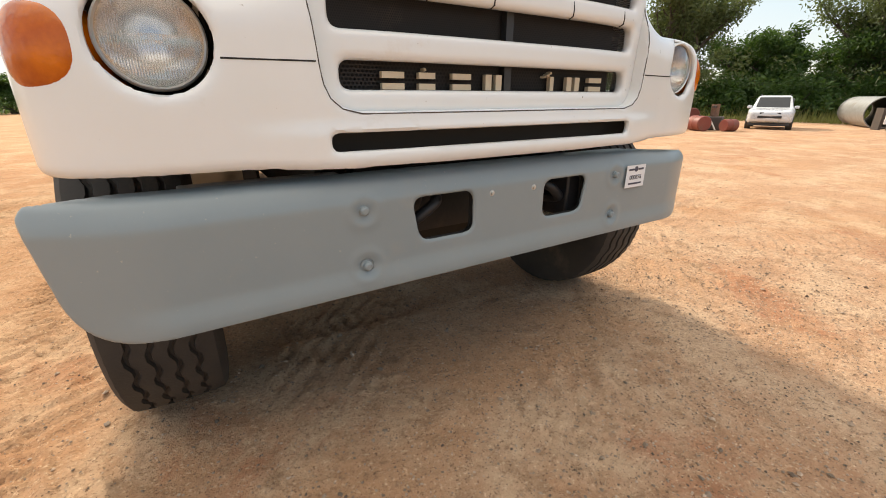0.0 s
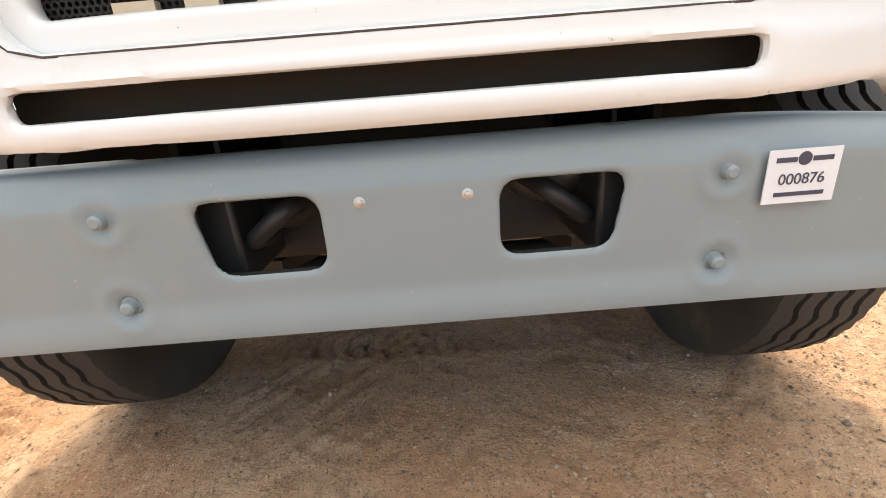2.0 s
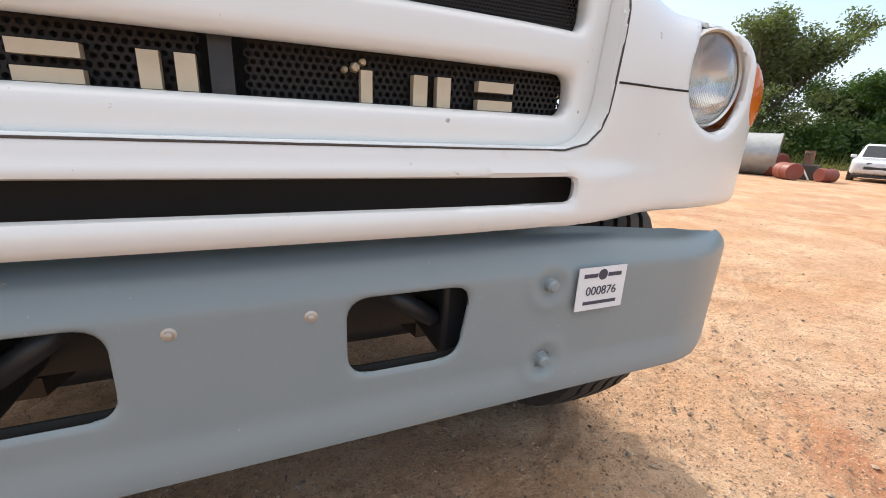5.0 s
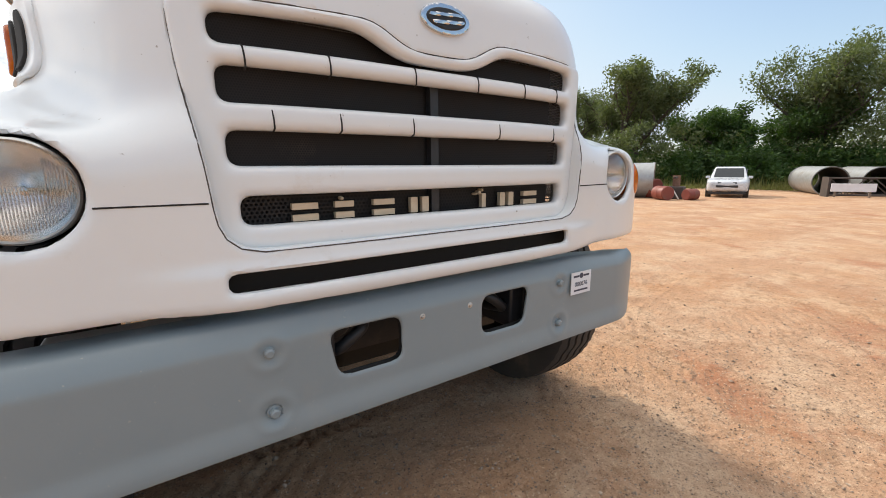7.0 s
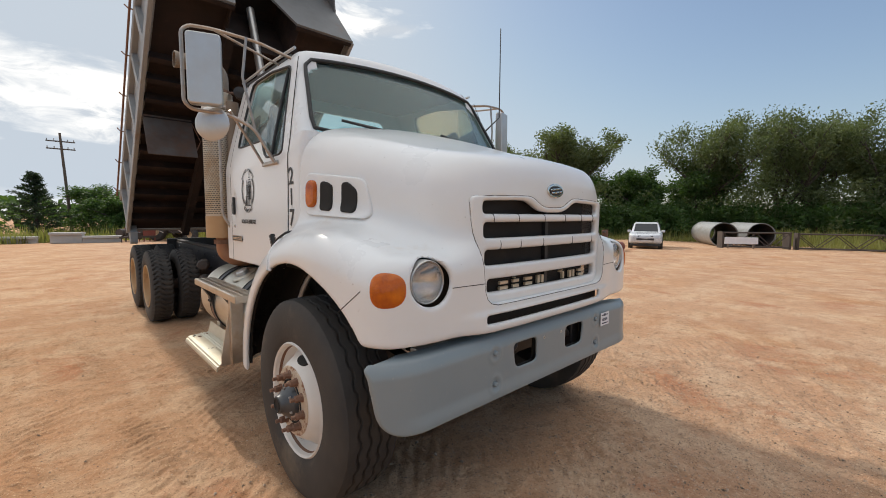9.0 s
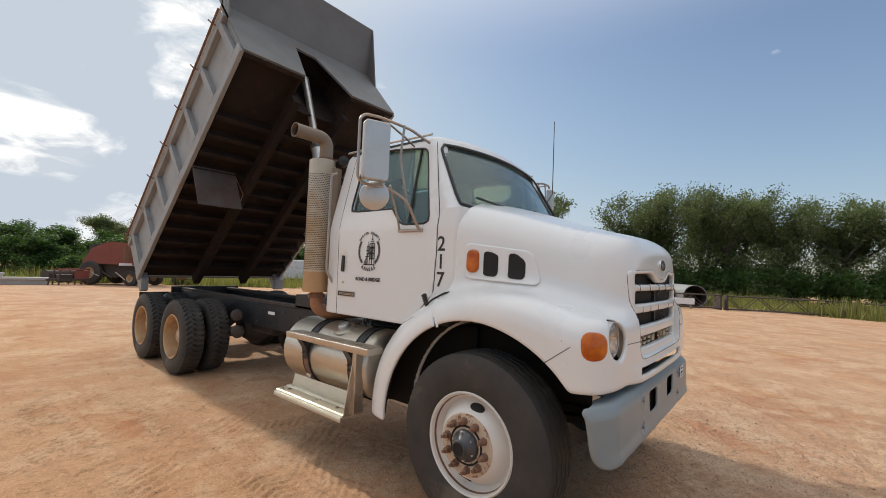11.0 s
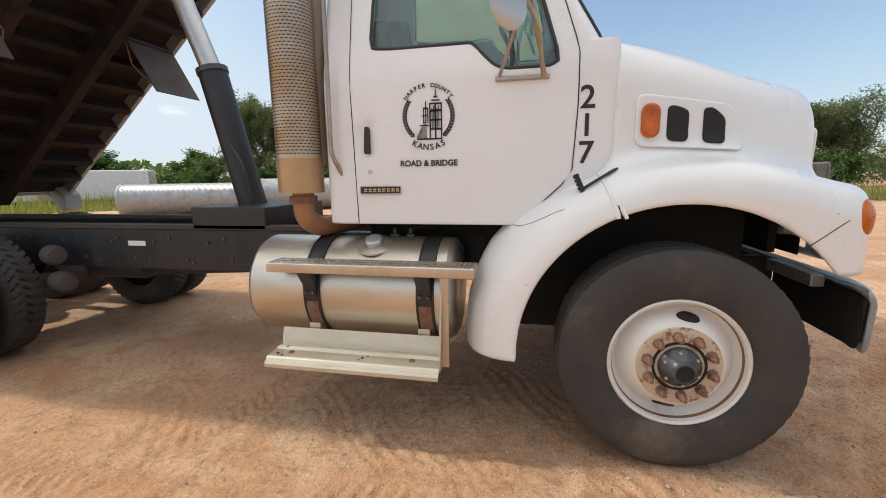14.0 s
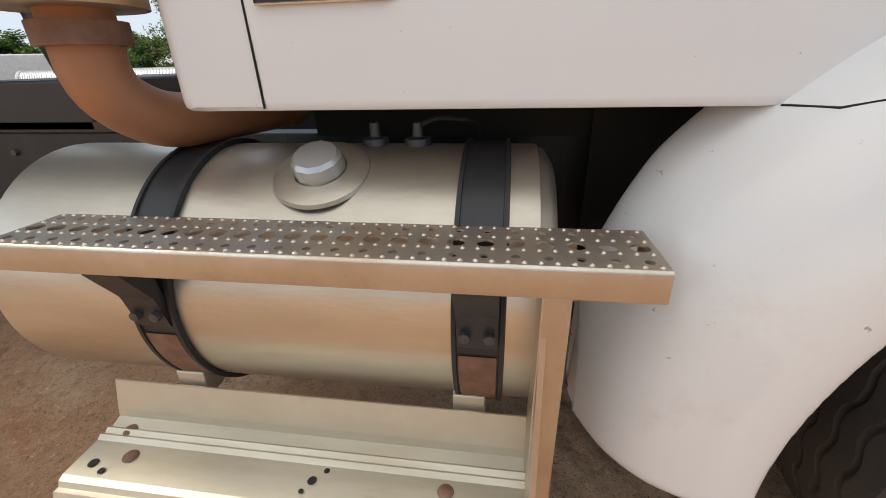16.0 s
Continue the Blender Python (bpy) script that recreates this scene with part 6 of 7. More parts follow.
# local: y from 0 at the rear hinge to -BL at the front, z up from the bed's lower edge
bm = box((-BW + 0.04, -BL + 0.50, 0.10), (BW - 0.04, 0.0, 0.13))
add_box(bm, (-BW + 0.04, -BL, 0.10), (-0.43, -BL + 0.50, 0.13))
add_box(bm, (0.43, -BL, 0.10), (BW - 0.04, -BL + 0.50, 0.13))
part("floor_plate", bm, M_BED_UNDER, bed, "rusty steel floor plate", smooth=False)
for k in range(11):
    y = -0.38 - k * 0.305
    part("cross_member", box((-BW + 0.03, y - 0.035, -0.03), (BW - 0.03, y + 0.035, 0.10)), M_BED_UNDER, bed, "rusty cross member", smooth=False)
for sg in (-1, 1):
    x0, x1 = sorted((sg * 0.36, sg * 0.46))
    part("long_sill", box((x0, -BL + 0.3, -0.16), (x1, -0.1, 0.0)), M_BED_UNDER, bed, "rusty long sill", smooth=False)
    x0, x1 = sorted((sg * (BW - 0.02), sg * (BW + 0.035)))
    part("bottom_rail", box((x0, -BL, 0.0), (x1, 0.0, 0.15)), M_BED, bed, "grey bottom rail", bevel=0.008)
    x0, x1 = sorted((sg * (BW - 0.05), sg * (BW - 0.03)))
    part("side_panel", box((x0, -BL, 0.10), (x1, 0.05, BH - 0.16)), M_BED, bed, "dented grey side panel", smooth=False)
    for k in range(7):
        y = -0.18 - k * 0.675
        if y < -BL + 0.05:
            y = -BL + 0.05
        x0, x1 = sorted((sg * (BW - 0.035), sg * (BW + 0.035)))
        part("side_rib", prism([(y - 0.055, 0.148), (y + 0.055, 0.148), (y + 0.045, BH - 0.22), (y - 0.045, BH - 0.22)], x0, x1), M_BED, bed, "grey side stiffener", smooth=False)
    x0, x1 = sorted((sg * (BW - 0.05), sg * (BW + 0.04)))
    part("top_rail", box((x0, -BL, BH - 0.24), (x1, 0.08, BH - 0.13)), M_BED, bed, "grey top rail", bevel=0.01)
    part("side_board", box((sg * (BW - 0.02) - 0.02, -BL, BH - 0.128), (sg * (BW - 0.02) + 0.02, 0.08, BH + 0.06)), M_WOOD, bed, "weathered plank side board", smooth=False)
    part("tarp_rail", tube([(sg * (BW + 0.07), -BL, BH - 0.115), (sg * (BW + 0.07), 0.08, BH - 0.115)], 0.014, 8), M_RUST, bed, "thin rusty tarp rail")
    for k in range(7):
        y = -0.1 - k * 0.68
        part("tarp_hook", tube(rounded_path([(sg * (BW + 0.03), y, BH - 0.16), (sg * (BW + 0.09), y, BH - 0.15), (sg * (BW + 0.12), y, BH - 0.09)], 0.02), 0.009, 6), M_RUST, bed, "rusty tarp hook")
    # hanging guard plate below the floor
    x0, x1 = sorted((sg * 0.62, sg * 1.20))
    bm = box((x0, -0.006, -0.64), (x1, 0.006, 0.0), Matrix.Translation((0, -2.55, 0.02)) @ Matrix.Rotation(radians(12), 4, "X"))
    part("guard_plate", bm, M_GUARD, bed, "bent steel guard plate hanging under the bed", smooth=False)
    part("guard_wire", tube([(sg * 0.62, -2.53, 0.0), (sg * 0.54, -2.45, -0.3), (sg * 0.63, -2.41, -0.50)], 0.006, 6), M_RUST, bed)
    # rear corner post and hinge
    part("corner_post", prism([(-0.09, -0.05), (0.03, -0.18), (0.10, -0.16), (0.14, BH - 0.1), (0.0, BH + 0.06), (-0.06, BH - 0.2)], sg * (BW - 0.06) - 0.05, sg * (BW - 0.06) + 0.1 * (sg > 0) + 0.05), M_BED, bed, "grey rear corner post", smooth=False)
tg = part("tailgate", box((-BW + 0.06, 0.06, 0.14), (BW - 0.06, 0.11, BH - 0.1)), M_BED, bed, "grey tailgate", smooth=False)
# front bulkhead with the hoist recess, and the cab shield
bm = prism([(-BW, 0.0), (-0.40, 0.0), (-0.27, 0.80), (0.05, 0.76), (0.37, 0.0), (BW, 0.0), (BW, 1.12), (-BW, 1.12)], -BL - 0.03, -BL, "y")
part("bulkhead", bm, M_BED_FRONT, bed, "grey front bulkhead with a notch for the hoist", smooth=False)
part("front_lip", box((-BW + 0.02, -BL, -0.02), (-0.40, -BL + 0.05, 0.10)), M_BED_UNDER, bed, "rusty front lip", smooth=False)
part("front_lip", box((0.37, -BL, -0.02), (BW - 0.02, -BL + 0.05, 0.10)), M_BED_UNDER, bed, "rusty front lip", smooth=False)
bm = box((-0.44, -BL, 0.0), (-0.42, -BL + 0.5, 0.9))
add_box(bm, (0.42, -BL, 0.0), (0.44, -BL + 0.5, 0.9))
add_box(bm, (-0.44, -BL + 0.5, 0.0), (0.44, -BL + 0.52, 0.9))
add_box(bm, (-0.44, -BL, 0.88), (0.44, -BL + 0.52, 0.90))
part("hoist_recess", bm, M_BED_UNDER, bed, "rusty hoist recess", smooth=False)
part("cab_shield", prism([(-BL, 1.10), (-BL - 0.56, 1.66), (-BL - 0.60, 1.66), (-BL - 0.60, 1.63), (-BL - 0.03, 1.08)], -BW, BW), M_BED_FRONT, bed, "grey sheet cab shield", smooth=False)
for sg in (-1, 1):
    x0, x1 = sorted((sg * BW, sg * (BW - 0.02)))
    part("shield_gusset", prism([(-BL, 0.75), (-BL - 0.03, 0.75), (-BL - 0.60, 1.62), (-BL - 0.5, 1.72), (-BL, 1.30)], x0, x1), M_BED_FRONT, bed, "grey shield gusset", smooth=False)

# ---- hoist ----
hp = [(0.0, 3.86, 1.16), (0.0, 4.14, 2.32), (0.0, 4.50, 3.28), (0.0, 4.91, 4.40)]


def along(a, b, t):
    return tuple(p + (q - p) * t for p, q in zip(a, b))


hoist = part("hoist_cylinder", tube([hp[0], hp[1]], 0.115, 28), M_BLACK, truck, "telescopic hoist cylinder with black barrel")
part("hoist_collar", tube([along(hp[0], hp[1], 0.985), along(hp[0], hp[1], 1.02)], 0.125, 28), M_HUB, hoist)
part("hoist_stage", tube([hp[1], hp[2]], 0.082, 24), M_MIRROR_BACK, hoist, "polished silver middle stage")
part("stage_collar", tube([along(hp[1], hp[2], 0.97), along(hp[1], hp[2], 1.02)], 0.09, 24), M_HUB, hoist)
part("hoist_rod", tube([hp[2], hp[3]], 0.052, 20), M_MIRROR_BACK, hoist, "polished silver inner stage")
part("hydraulic_hose", tube(rounded_path([(-0.18, 3.75, 1.25), (-0.16, 3.82, 1.55), (-0.10, 4.00, 1.75), (-0.02, 4.10, 2.0)], 0.1), 0.016, 8), M_RUBBER, hoist, "black hydraulic hose")


# ---- trees ----
def leaf_cards(points, size, rng, droop=0.3, slim=0.42):
    """One small leaf spray a point, each a bent pair of faces of its own."""
    vs, fs = [], []
    for p, s in points:
        d = Vector((rng.gauss(0, 1), rng.gauss(0, 1), rng.gauss(0, 0.8) - droop)).normalized()
        w = d.orthogonal().normalized()
        w.rotate(Matrix.Rotation(rng.uniform(0, 6.28), 3, d))
        up = d.cross(w)
        L = size * s * rng.uniform(0.6, 1.3)
        b = len(vs)
        p = Vector(p)
        vs += [p - d * L, p + w * L * slim + up * L * 0.1, p + d * L, p - w * L * slim + up * L * 0.1]
        fs.append((b, b + 1, b + 2, b + 3))
    return [tuple(v) for v in vs], fs


def tree(name, label, height, spread, seed, mat, leaves=9000, base=0.18, open_crown=0.5, size=0.16):
    """A tapered trunk that forks into limbs, and a crown of leaf sprays gathered round the twigs' ends."""
    rng = random.Random(seed)
    t = thing(name, label, "tree", (0, 0, 0))
    bm = bmesh.new()
    tips = []

    def grow(p, d, length, r, level):
        pts, rs = [p], [r]
        n = 5
        for i in range(n):
            d = (d + Vector((rng.gauss(0, 0.16), rng.gauss(0, 0.16), 0.10 if level else 0.03))).normalized()
            p = p + d * length / n
            pts.append(p)
            rs.append(r * (1 - 0.62 * (i + 1) / n))
        add_tube(bm, pts, rs, 8 if level == 0 else 5)
        if level >= 1:
            tips.extend((pts[2], pts[4]))
        if level >= 3:
            tips.extend((p, p, pts[3]))
            return
        kids = (5, 4, 3)[level]
        for k in range(kids):
            at = pts[rng.choice((2, 3, 4, 5)) if level else rng.choice((3, 4, 5, 5))]
            q = rng.uniform(0, 6.28)
            out = Vector((math.cos(q), math.sin(q), rng.uniform(0.25, 1.0))).normalized()
            grow(at, (d * 0.35 + out).normalized(), length * rng.uniform(0.52, 0.78), rs[3] * 0.7, level + 1)

    for k in range(rng.choice((1, 2, 2))):
        grow(Vector((rng.uniform(-0.3, 0.3), rng.uniform(-0.3, 0.3), -0.1)), Vector((rng.gauss(0, 0.16), rng.gauss(0, 0.16), 1)).normalized(), 3.2, 0.24, 0)
    zs = [p.z for p in tips]
    top, rad = max(zs), max(math.hypot(p.x, p.y) for p in tips)
    fz, fr = (height * 0.94) / top, spread / rad
    for v in bm.verts:
        v.co = Vector((v.co.x * fr, v.co.y * fr, v.co.z * fz))
    tips = [Vector((p.x * fr, p.y * fr, p.z * fz)) for p in tips]
    tips += [Vector((rng.gauss(0, spread * 0.42), rng.gauss(0, spread * 0.42), height * rng.uniform(base, 0.45))) for _ in range(int(len(tips) * 0.30))]
    part("trunk", bm, M_BARK, t, "dark forked trunk")
    tips = [p for p in tips if rng.random() < 0.6]
    pts = []
    for i in range(leaves):
        c = tips[int(rng.random() ** 0.9 * len(tips)) % len(tips)]
        k = open_crown * spread * 0.36
        o = Vector((rng.gauss(0, 1), rng.gauss(0, 1), rng.gauss(0, 1))).normalized() * k * rng.random() ** 0.55
        o.z *= 0.72
        p = c + o
        if p.z < base * height * 0.6:
            p.z = base * height * rng.uniform(0.4, 1.0)
        pts.append((p, 1.0))
    part("crown", leaf_cards(pts, size, rng), mat, t, "airy crown of small leaves", smooth=False)
    return t


def bush(name, label, height, spread, seed, mat, leaves=5000, size=0.15):
    rng = random.Random(seed)
    t = thing(name, label, "shrub", (0, 0, 0))
    lobes = [(Vector((rng.uniform(-0.7, 0.7) * spread, rng.uniform(-0.7, 0.7) * spread, height * rng.uniform(0.25, 0.72))), rng.uniform(0.22, 0.42) * spread) for _ in range(15)]
    bm = bmesh.new()
    for c, r in lobes[:9]:
        add_tube(bm, [(c.x * 0.2, c.y * 0.2, -0.1), (c.x * 0.6, c.y * 0.6, c.z * 0.5), tuple(c)], [0.09, 0.06, 0.02], 5)
    part("trunk", bm, M_BARK, t, "thin dark stems")
    pts = []
    for i in range(leaves):
        c, r = rng.choice(lobes)
        d = Vector((rng.gauss(0, 1), rng.gauss(0, 1), rng.gauss(0, 1))).normalized() * r * rng.random() ** 0.4 * rng.uniform(0.75, 1.25)
        p = c + d
        p.z = abs(p.z)
        pts.append((p, 1.0))
    part("crown", leaf_cards(pts, size, rng), mat, t, "dense uneven foliage", smooth=False)
    return t


def cedar(height, spread, seed):
    rng = random.Random(seed)
    t = thing("cedar_tree", "dark green spreading cedar at the yard's edge", "tree", (0, 0, 0))
    bm = tube([(0, 0, -0.1), (0.05, 0, height * 0.5), (0, 0.03, height)], [0.2, 0.12, 0.02], 8)
    pts = []
    for k in range(60):
        z = height * (0.06 + 0.92 * k / 60)
        reach = spread * (1 - (z / height)) ** 0.85 * rng.uniform(0.5, 1.2) + 0.10
        q = k * 2.4 + rng.uniform(-0.3, 0.3)
        tip = Vector((reach * math.cos(q), reach * math.sin(q), z + reach * 0.18))
        add_tube(bm, [(0, 0, z - 0.1), tuple(tip)], [0.04, 0.012], 5)
        for i in range(150):
            f = rng.random() ** 0.7 * 1.05
            p = Vector((0, 0, z)).lerp(tip, f) + Vector((rng.gauss(0, 0.13), rng.gauss(0, 0.13), rng.gauss(0, 0.08)))
            pts.append((p, 0.9))
    part("trunk", bm, M_BARK, t, "straight dark trunk")
    part("crown", leaf_cards(pts, 0.14, rng, 0.0, 0.3), M_CEDAR, t, "layered dark needles", smooth=False)
    return t


def set_at(t, x, y, turn=0.0, s=(1, 1, 1), first=False):
    m = pose(x, y, float(ground_z(x, y)), 0, 0, turn) @ Matrix.Diagonal((*s, 1))
    if first:
        t.matrix_basis = m
        return t
    return copy_thing(t, m)


elm = tagged(tree("elm_tree", "tall airy elm with grey-green leaves behind the yard", 11.5, 5.2, 4, M_LEAF, 19000, 0.14, 0.54, 0.15), group="trees round the yard")
willow = tagged(tree("willow_tree", "broad billowing willow with pale green leaves", 12.5, 6.8, 9, M_LEAF, 27000, 0.06, 0.58, 0.16), group="trees round the yard")
mulberry = tagged(tree("mulberry_tree", "rounded bright green mulberry tree", 7.5, 4.8, 21, M_LEAF_B, 14000, 0.05, 0.54, 0.17), group="trees round the yard")
shrub = tagged(bush("shrub", "dense dark green shrub under the trees", 3.6, 3.2, 5, M_LEAF_B, 3600, 0.22), group="shrubs round the yard")
set_at(elm, 37.0, 20.5, 0, (1, 1, 1.02), True)
set_at(elm, 40.0, 25.0, 130, (1.0, 1.0, 0.9))
set_at(mulberry, 42.5, 16.0, 0, (1, 1, 1), True)
set_at(mulberry, 46.5, 18.5, 80, (1.1, 1.1, 1.0))
set_at(mulberry, 48.0, 13.5, 200, (1.0, 1.0, 1.08))
set_at(willow, 48.5, 10.5, 0, (0.92, 0.92, 1.06), True)
set_at(willow, 53.0, 6.5, 95, (0.95, 0.95, 1.04))
set_at(elm, 55.5, 3.0, 40, (1.05, 1.05, 1.02))
set_at(willow, 58.5, 0.0, 210, (0.95, 0.95, 1.02))
set_at(willow, 60.0, -6.0, 20, (0.95, 0.95, 0.95))
set_at(elm, 57.0, -10.5, 120, (1.1, 1.1, 0.92))
set_at(willow, 59.0, -16.0, 300, (0.95, 0.95, 0.85))
set_at(willow, 60.0, -22.5, 150, (1, 1, 0.88))
set_at(elm, 58.0, -29.0, 60, (1.2, 1.2, 0.9))
set_at(willow, 57.0, -36.0, 250, (1, 1, 0.88))
set_at(elm, 50.0, 36.0, 75, (1.0, 1.0, 0.95))
set_at(elm, 39.0, 33.0, 220, (0.75, 0.75, 1.0))
set_at(mulberry, 34.0, 47.0, 30, (1.2, 1.2, 0.72))
set_at(mulberry, 27.5, 46.5, 130, (1.3, 1.3, 0.62))
set_at(mulberry, 40.0, 41.0, 250, (1.2, 1.2, 0.75))
set_at(mulberry, 21.0, 52.0, 10, (1.2, 1.2, 0.6))
set_at(elm, 10.5, 66.0, 10, (0.7, 0.7, 0.66))
set_at(mulberry, 3.0, 52.0, 77, (0.75, 0.75, 0.55))
for x, y, q, k in ((1.0, 58.0, 40, 0.74), (5.2, 59.0, 150, 0.72), (9.0, 60.5, 260, 0.70), (-10.0, 63.0, 20, 0.6), (-16.0, 66.0, 110, 0.58), (15.0, 57.0, 310, 0.66)):
    set_at(mulberry, x, y, q, (1.05, 1.05, k))
set_at(cedar(6.1, 3.0, 3), -3.4, 52.5, 0, (1, 1, 1), True)
for k, (x, y, s, q) in enumerate(((38.5, 18.5, 0.9, 10), (41, 14.5, 0.95, 50), (44.5, 13, 1.0, 170), (46, 9.5, 1.05, 250), (49.5, 7, 1.1, 33), (51.5, 4, 1.1, 99), (53.5, 0.5, 1.1, 140), (55, -3, 1.1, 200), (55, -7, 1.15, 20), (55.5, -12, 1.1, 90),
                                  (55, -18, 1.1, 130), (55, -25, 1.2, 210), (54, -32, 1.2, 300), (36, 23, 0.95, 60), (37.5, 28, 1.0, 222), (34, 36, 1.0, 10), (30, 43, 1.0, 75), (24, 47, 0.9, 180), (5.5, 50, 0.75, 190), (-8, 57, 0.8, 30), (44, 28, 1.2, 5), (48, 22, 1.2, 61), (57, 2, 1.3, 15), (60, -12, 1.4, 44), (62, -24, 1.4, 88))):
    set_at(shrub, x, y, q, (s, s, s * 1.02), k == 0)


def build_grass():
    """Tall dry grass and weeds along the edge of the yard."""
    rng = random.Random(8)
    vs, fs = [], []
    for k in range(32000):
        q = rng.uniform(-0.95, 1.75)
        r0 = 33.5 + 3.0 * math.sin(q * 5.0) + (2.5 if q > 1.35 else 0)
        r = r0 + rng.random() ** 1.4 * 15.0
        x, y = r * math.cos(q), 2 + r * math.sin(q)
        z = float(ground_z(x, y))
        h = rng.uniform(0.35, 1.35) * (0.65 + 0.35 * math.sin(x * 0.7 + y * 0.4))
        a, w = rng.uniform(0, 6.28), rng.uniform(0.02, 0.05)
        lx, ly = rng.gauss(0, 0.14), rng.gauss(0, 0.14)
        dx, dy = w * math.cos(a), w * math.sin(a)
        b = len(vs)
        vs += [(x - dx, y - dy, z - 0.03), (x + dx, y + dy, z - 0.03), (x + lx + dx * 0.2, y + ly + dy * 0.2, z + h), (x + lx - dx * 0.2, y + ly - dy * 0.2, z + h)]
        fs.append((b, b + 1, b + 2, b + 3))
    me = bpy.data.meshes.new("tall_grass")
    me.from_pydata(vs, [], fs)
    me.materials.append(M_GRASS)
    tagged(new("tall_grass", me), "tall dry yellow-green grass along the yard edge", "grass", kind="stuff")


build_grass()


def build_far_woods():
    rng = random.Random(31)
    pts = []
    for k in range(16000):
        q = rng.uniform(0, 6.283)
        r = rng.uniform(95, 125)
        h = (3.2 + 1.6 * math.sin(q * 9) + 1.2 * math.sin(q * 23 + 1)) * rng.random() ** 0.7
        pts.append((Vector((r * math.cos(q), r * math.sin(q), -0.7 + h)), 1.0))
    v, f = leaf_cards(pts, 0.85, rng, 0, 0.6)
    me = bpy.data.meshes.new("far_woods")
    me.from_pydata(v, [], f)
    me.materials.append(M_LEAF_B)
    tagged(new("far_woods", me), "low belt of distant green woods", "woods", kind="stuff")


build_far_woods()

# ---- parked car ----
def suv(x, y, turn):
    """Front looks along local -y."""
    t = thing("suv", "silver-white sport utility car parked facing the yard", "car", (x, y, float(ground_z(x, y))), turn)

    def body(px, py, pz):
        a = np.abs(px)
        lowr = smax(smax(a - (0.91 - 0.10 * np.square(np.maximum(-py - 1.3, 0))), np.abs(pz - 0.66) - 0.38 + 0.10 * np.maximum(-py - 1.2, 0) ** 1.5, 0.16), np.abs(py) - 2.30 + 0.25 * np.square(a), 0.18)
        top = smax(smax(a - (0.80 - 0.28 * np.maximum(pz - 1.1, 0)), pz - 1.66 + 0.04 * np.square(py), 0.10), np.maximum(-0.95 - py + 0.95 * np.maximum(pz - 1.0, 0) + 0.06 * 0, py - 2.20 + 0.35 * np.maximum(pz - 1.0, 0)), 0.06)
        top = smax(top, 0.9 - pz, 0.05)
        d = smin(lowr, top, 0.05)
        for wy in (-1.42, 1.42):
            d = smax(d, -np.maximum(np.sqrt(np.square(py - wy) + np.square(pz - 0.36)) - 0.41, 0.62 - a), 0.02)
        return d
    part("body", surface(body, (-1.0, -2.45, 0.2), (1.0, 2.45, 1.75), 0.035), M_CAR, t, "silver-white body shell")
    vs = [(-0.66, -0.86, 1.05), (0.66, -0.86, 1.05), (0.60, -0.40, 1.55), (-0.60, -0.40, 1.55)]
    nrm = Vector((0, -0.74, 0.68)) * 0.035
    bm = bmesh.new()
    bm.faces.new([bm.verts.new(Vector(v) + nrm) for v in vs])
    part("windshield", bm, M_CARGLASS, t, "dark windshield", smooth=False)
    part("upper_grille", box((-0.40, -2.27, 0.78), (0.40, -2.14, 0.86)), M_BLACK, t, "black upper grille bar", bevel=0.02)
    part("lower_grille", box((-0.46, -2.30, 0.58), (0.46, -2.16, 0.70)), M_BLACK, t, "black lower grille", bevel=0.02)
    part("front_skirt", box((-0.78, -2.18, 0.22), (0.78, -2.0, 0.34)), M_BLACK, t, bevel=0.02)
    for sg in (-1, 1):
        part("headlight", lathe([(0.0, -0.05), (0.08, -0.04), (0.13, 0.0), (0.12, 0.06)], 16, Matrix.Translation((sg * 0.66, -2.02, 0.82)) @ Matrix.Rotation(radians(90 - sg * 25), 4, "Z") @ Matrix.Diagonal((1, 1.3, 0.8, 1))), M_LENS, t)
        part("door_mirror", box((sg * 0.93 - 0.10, -0.78, 1.02), (sg * 0.93 + 0.10, -0.66, 1.16)), M_CAR, t, bevel=0.03)
        part("side_window", prism(rounded_outline([(-0.55, 1.08), (1.95, 1.10), (1.70, 1.50), (-0.15, 1.52)], 0.05), sg * 0.70, sg * 0.77), M_CARGLASS, t)
        for wy in (-1.42, 1.42):
            w = part("wheel", lathe([(0.20, -0.12), (0.33, -0.12), (0.36, -0.09), (0.36, 0.09), (0.33, 0.12), (0.2, 0.12)], 28, Matrix.Translation((sg * 0.80, wy, 0.35))), M_TYRE, t)
            part("rim", lathe([(0.22, -0.10), (0.20, -0.12), (0.0, -0.10)], 20, Matrix.Translation((sg * 0.80, wy, 0.35)) @ Matrix.Rotation(radians(0 if sg < 0 else 180), 4, "Z")), M_CHROME, w)
        part("roof_rail", tube([(sg * 0.60, -0.2, 1.66), (sg * 0.60, 0.6, 1.70), (sg * 0.60, 1.6, 1.66)], 0.02, 6), M_BLACK, t)
    return t


parked_suv = suv(23.8, 8.55, -70)
parked_suv.scale = (0.96, 0.96, 0.90)

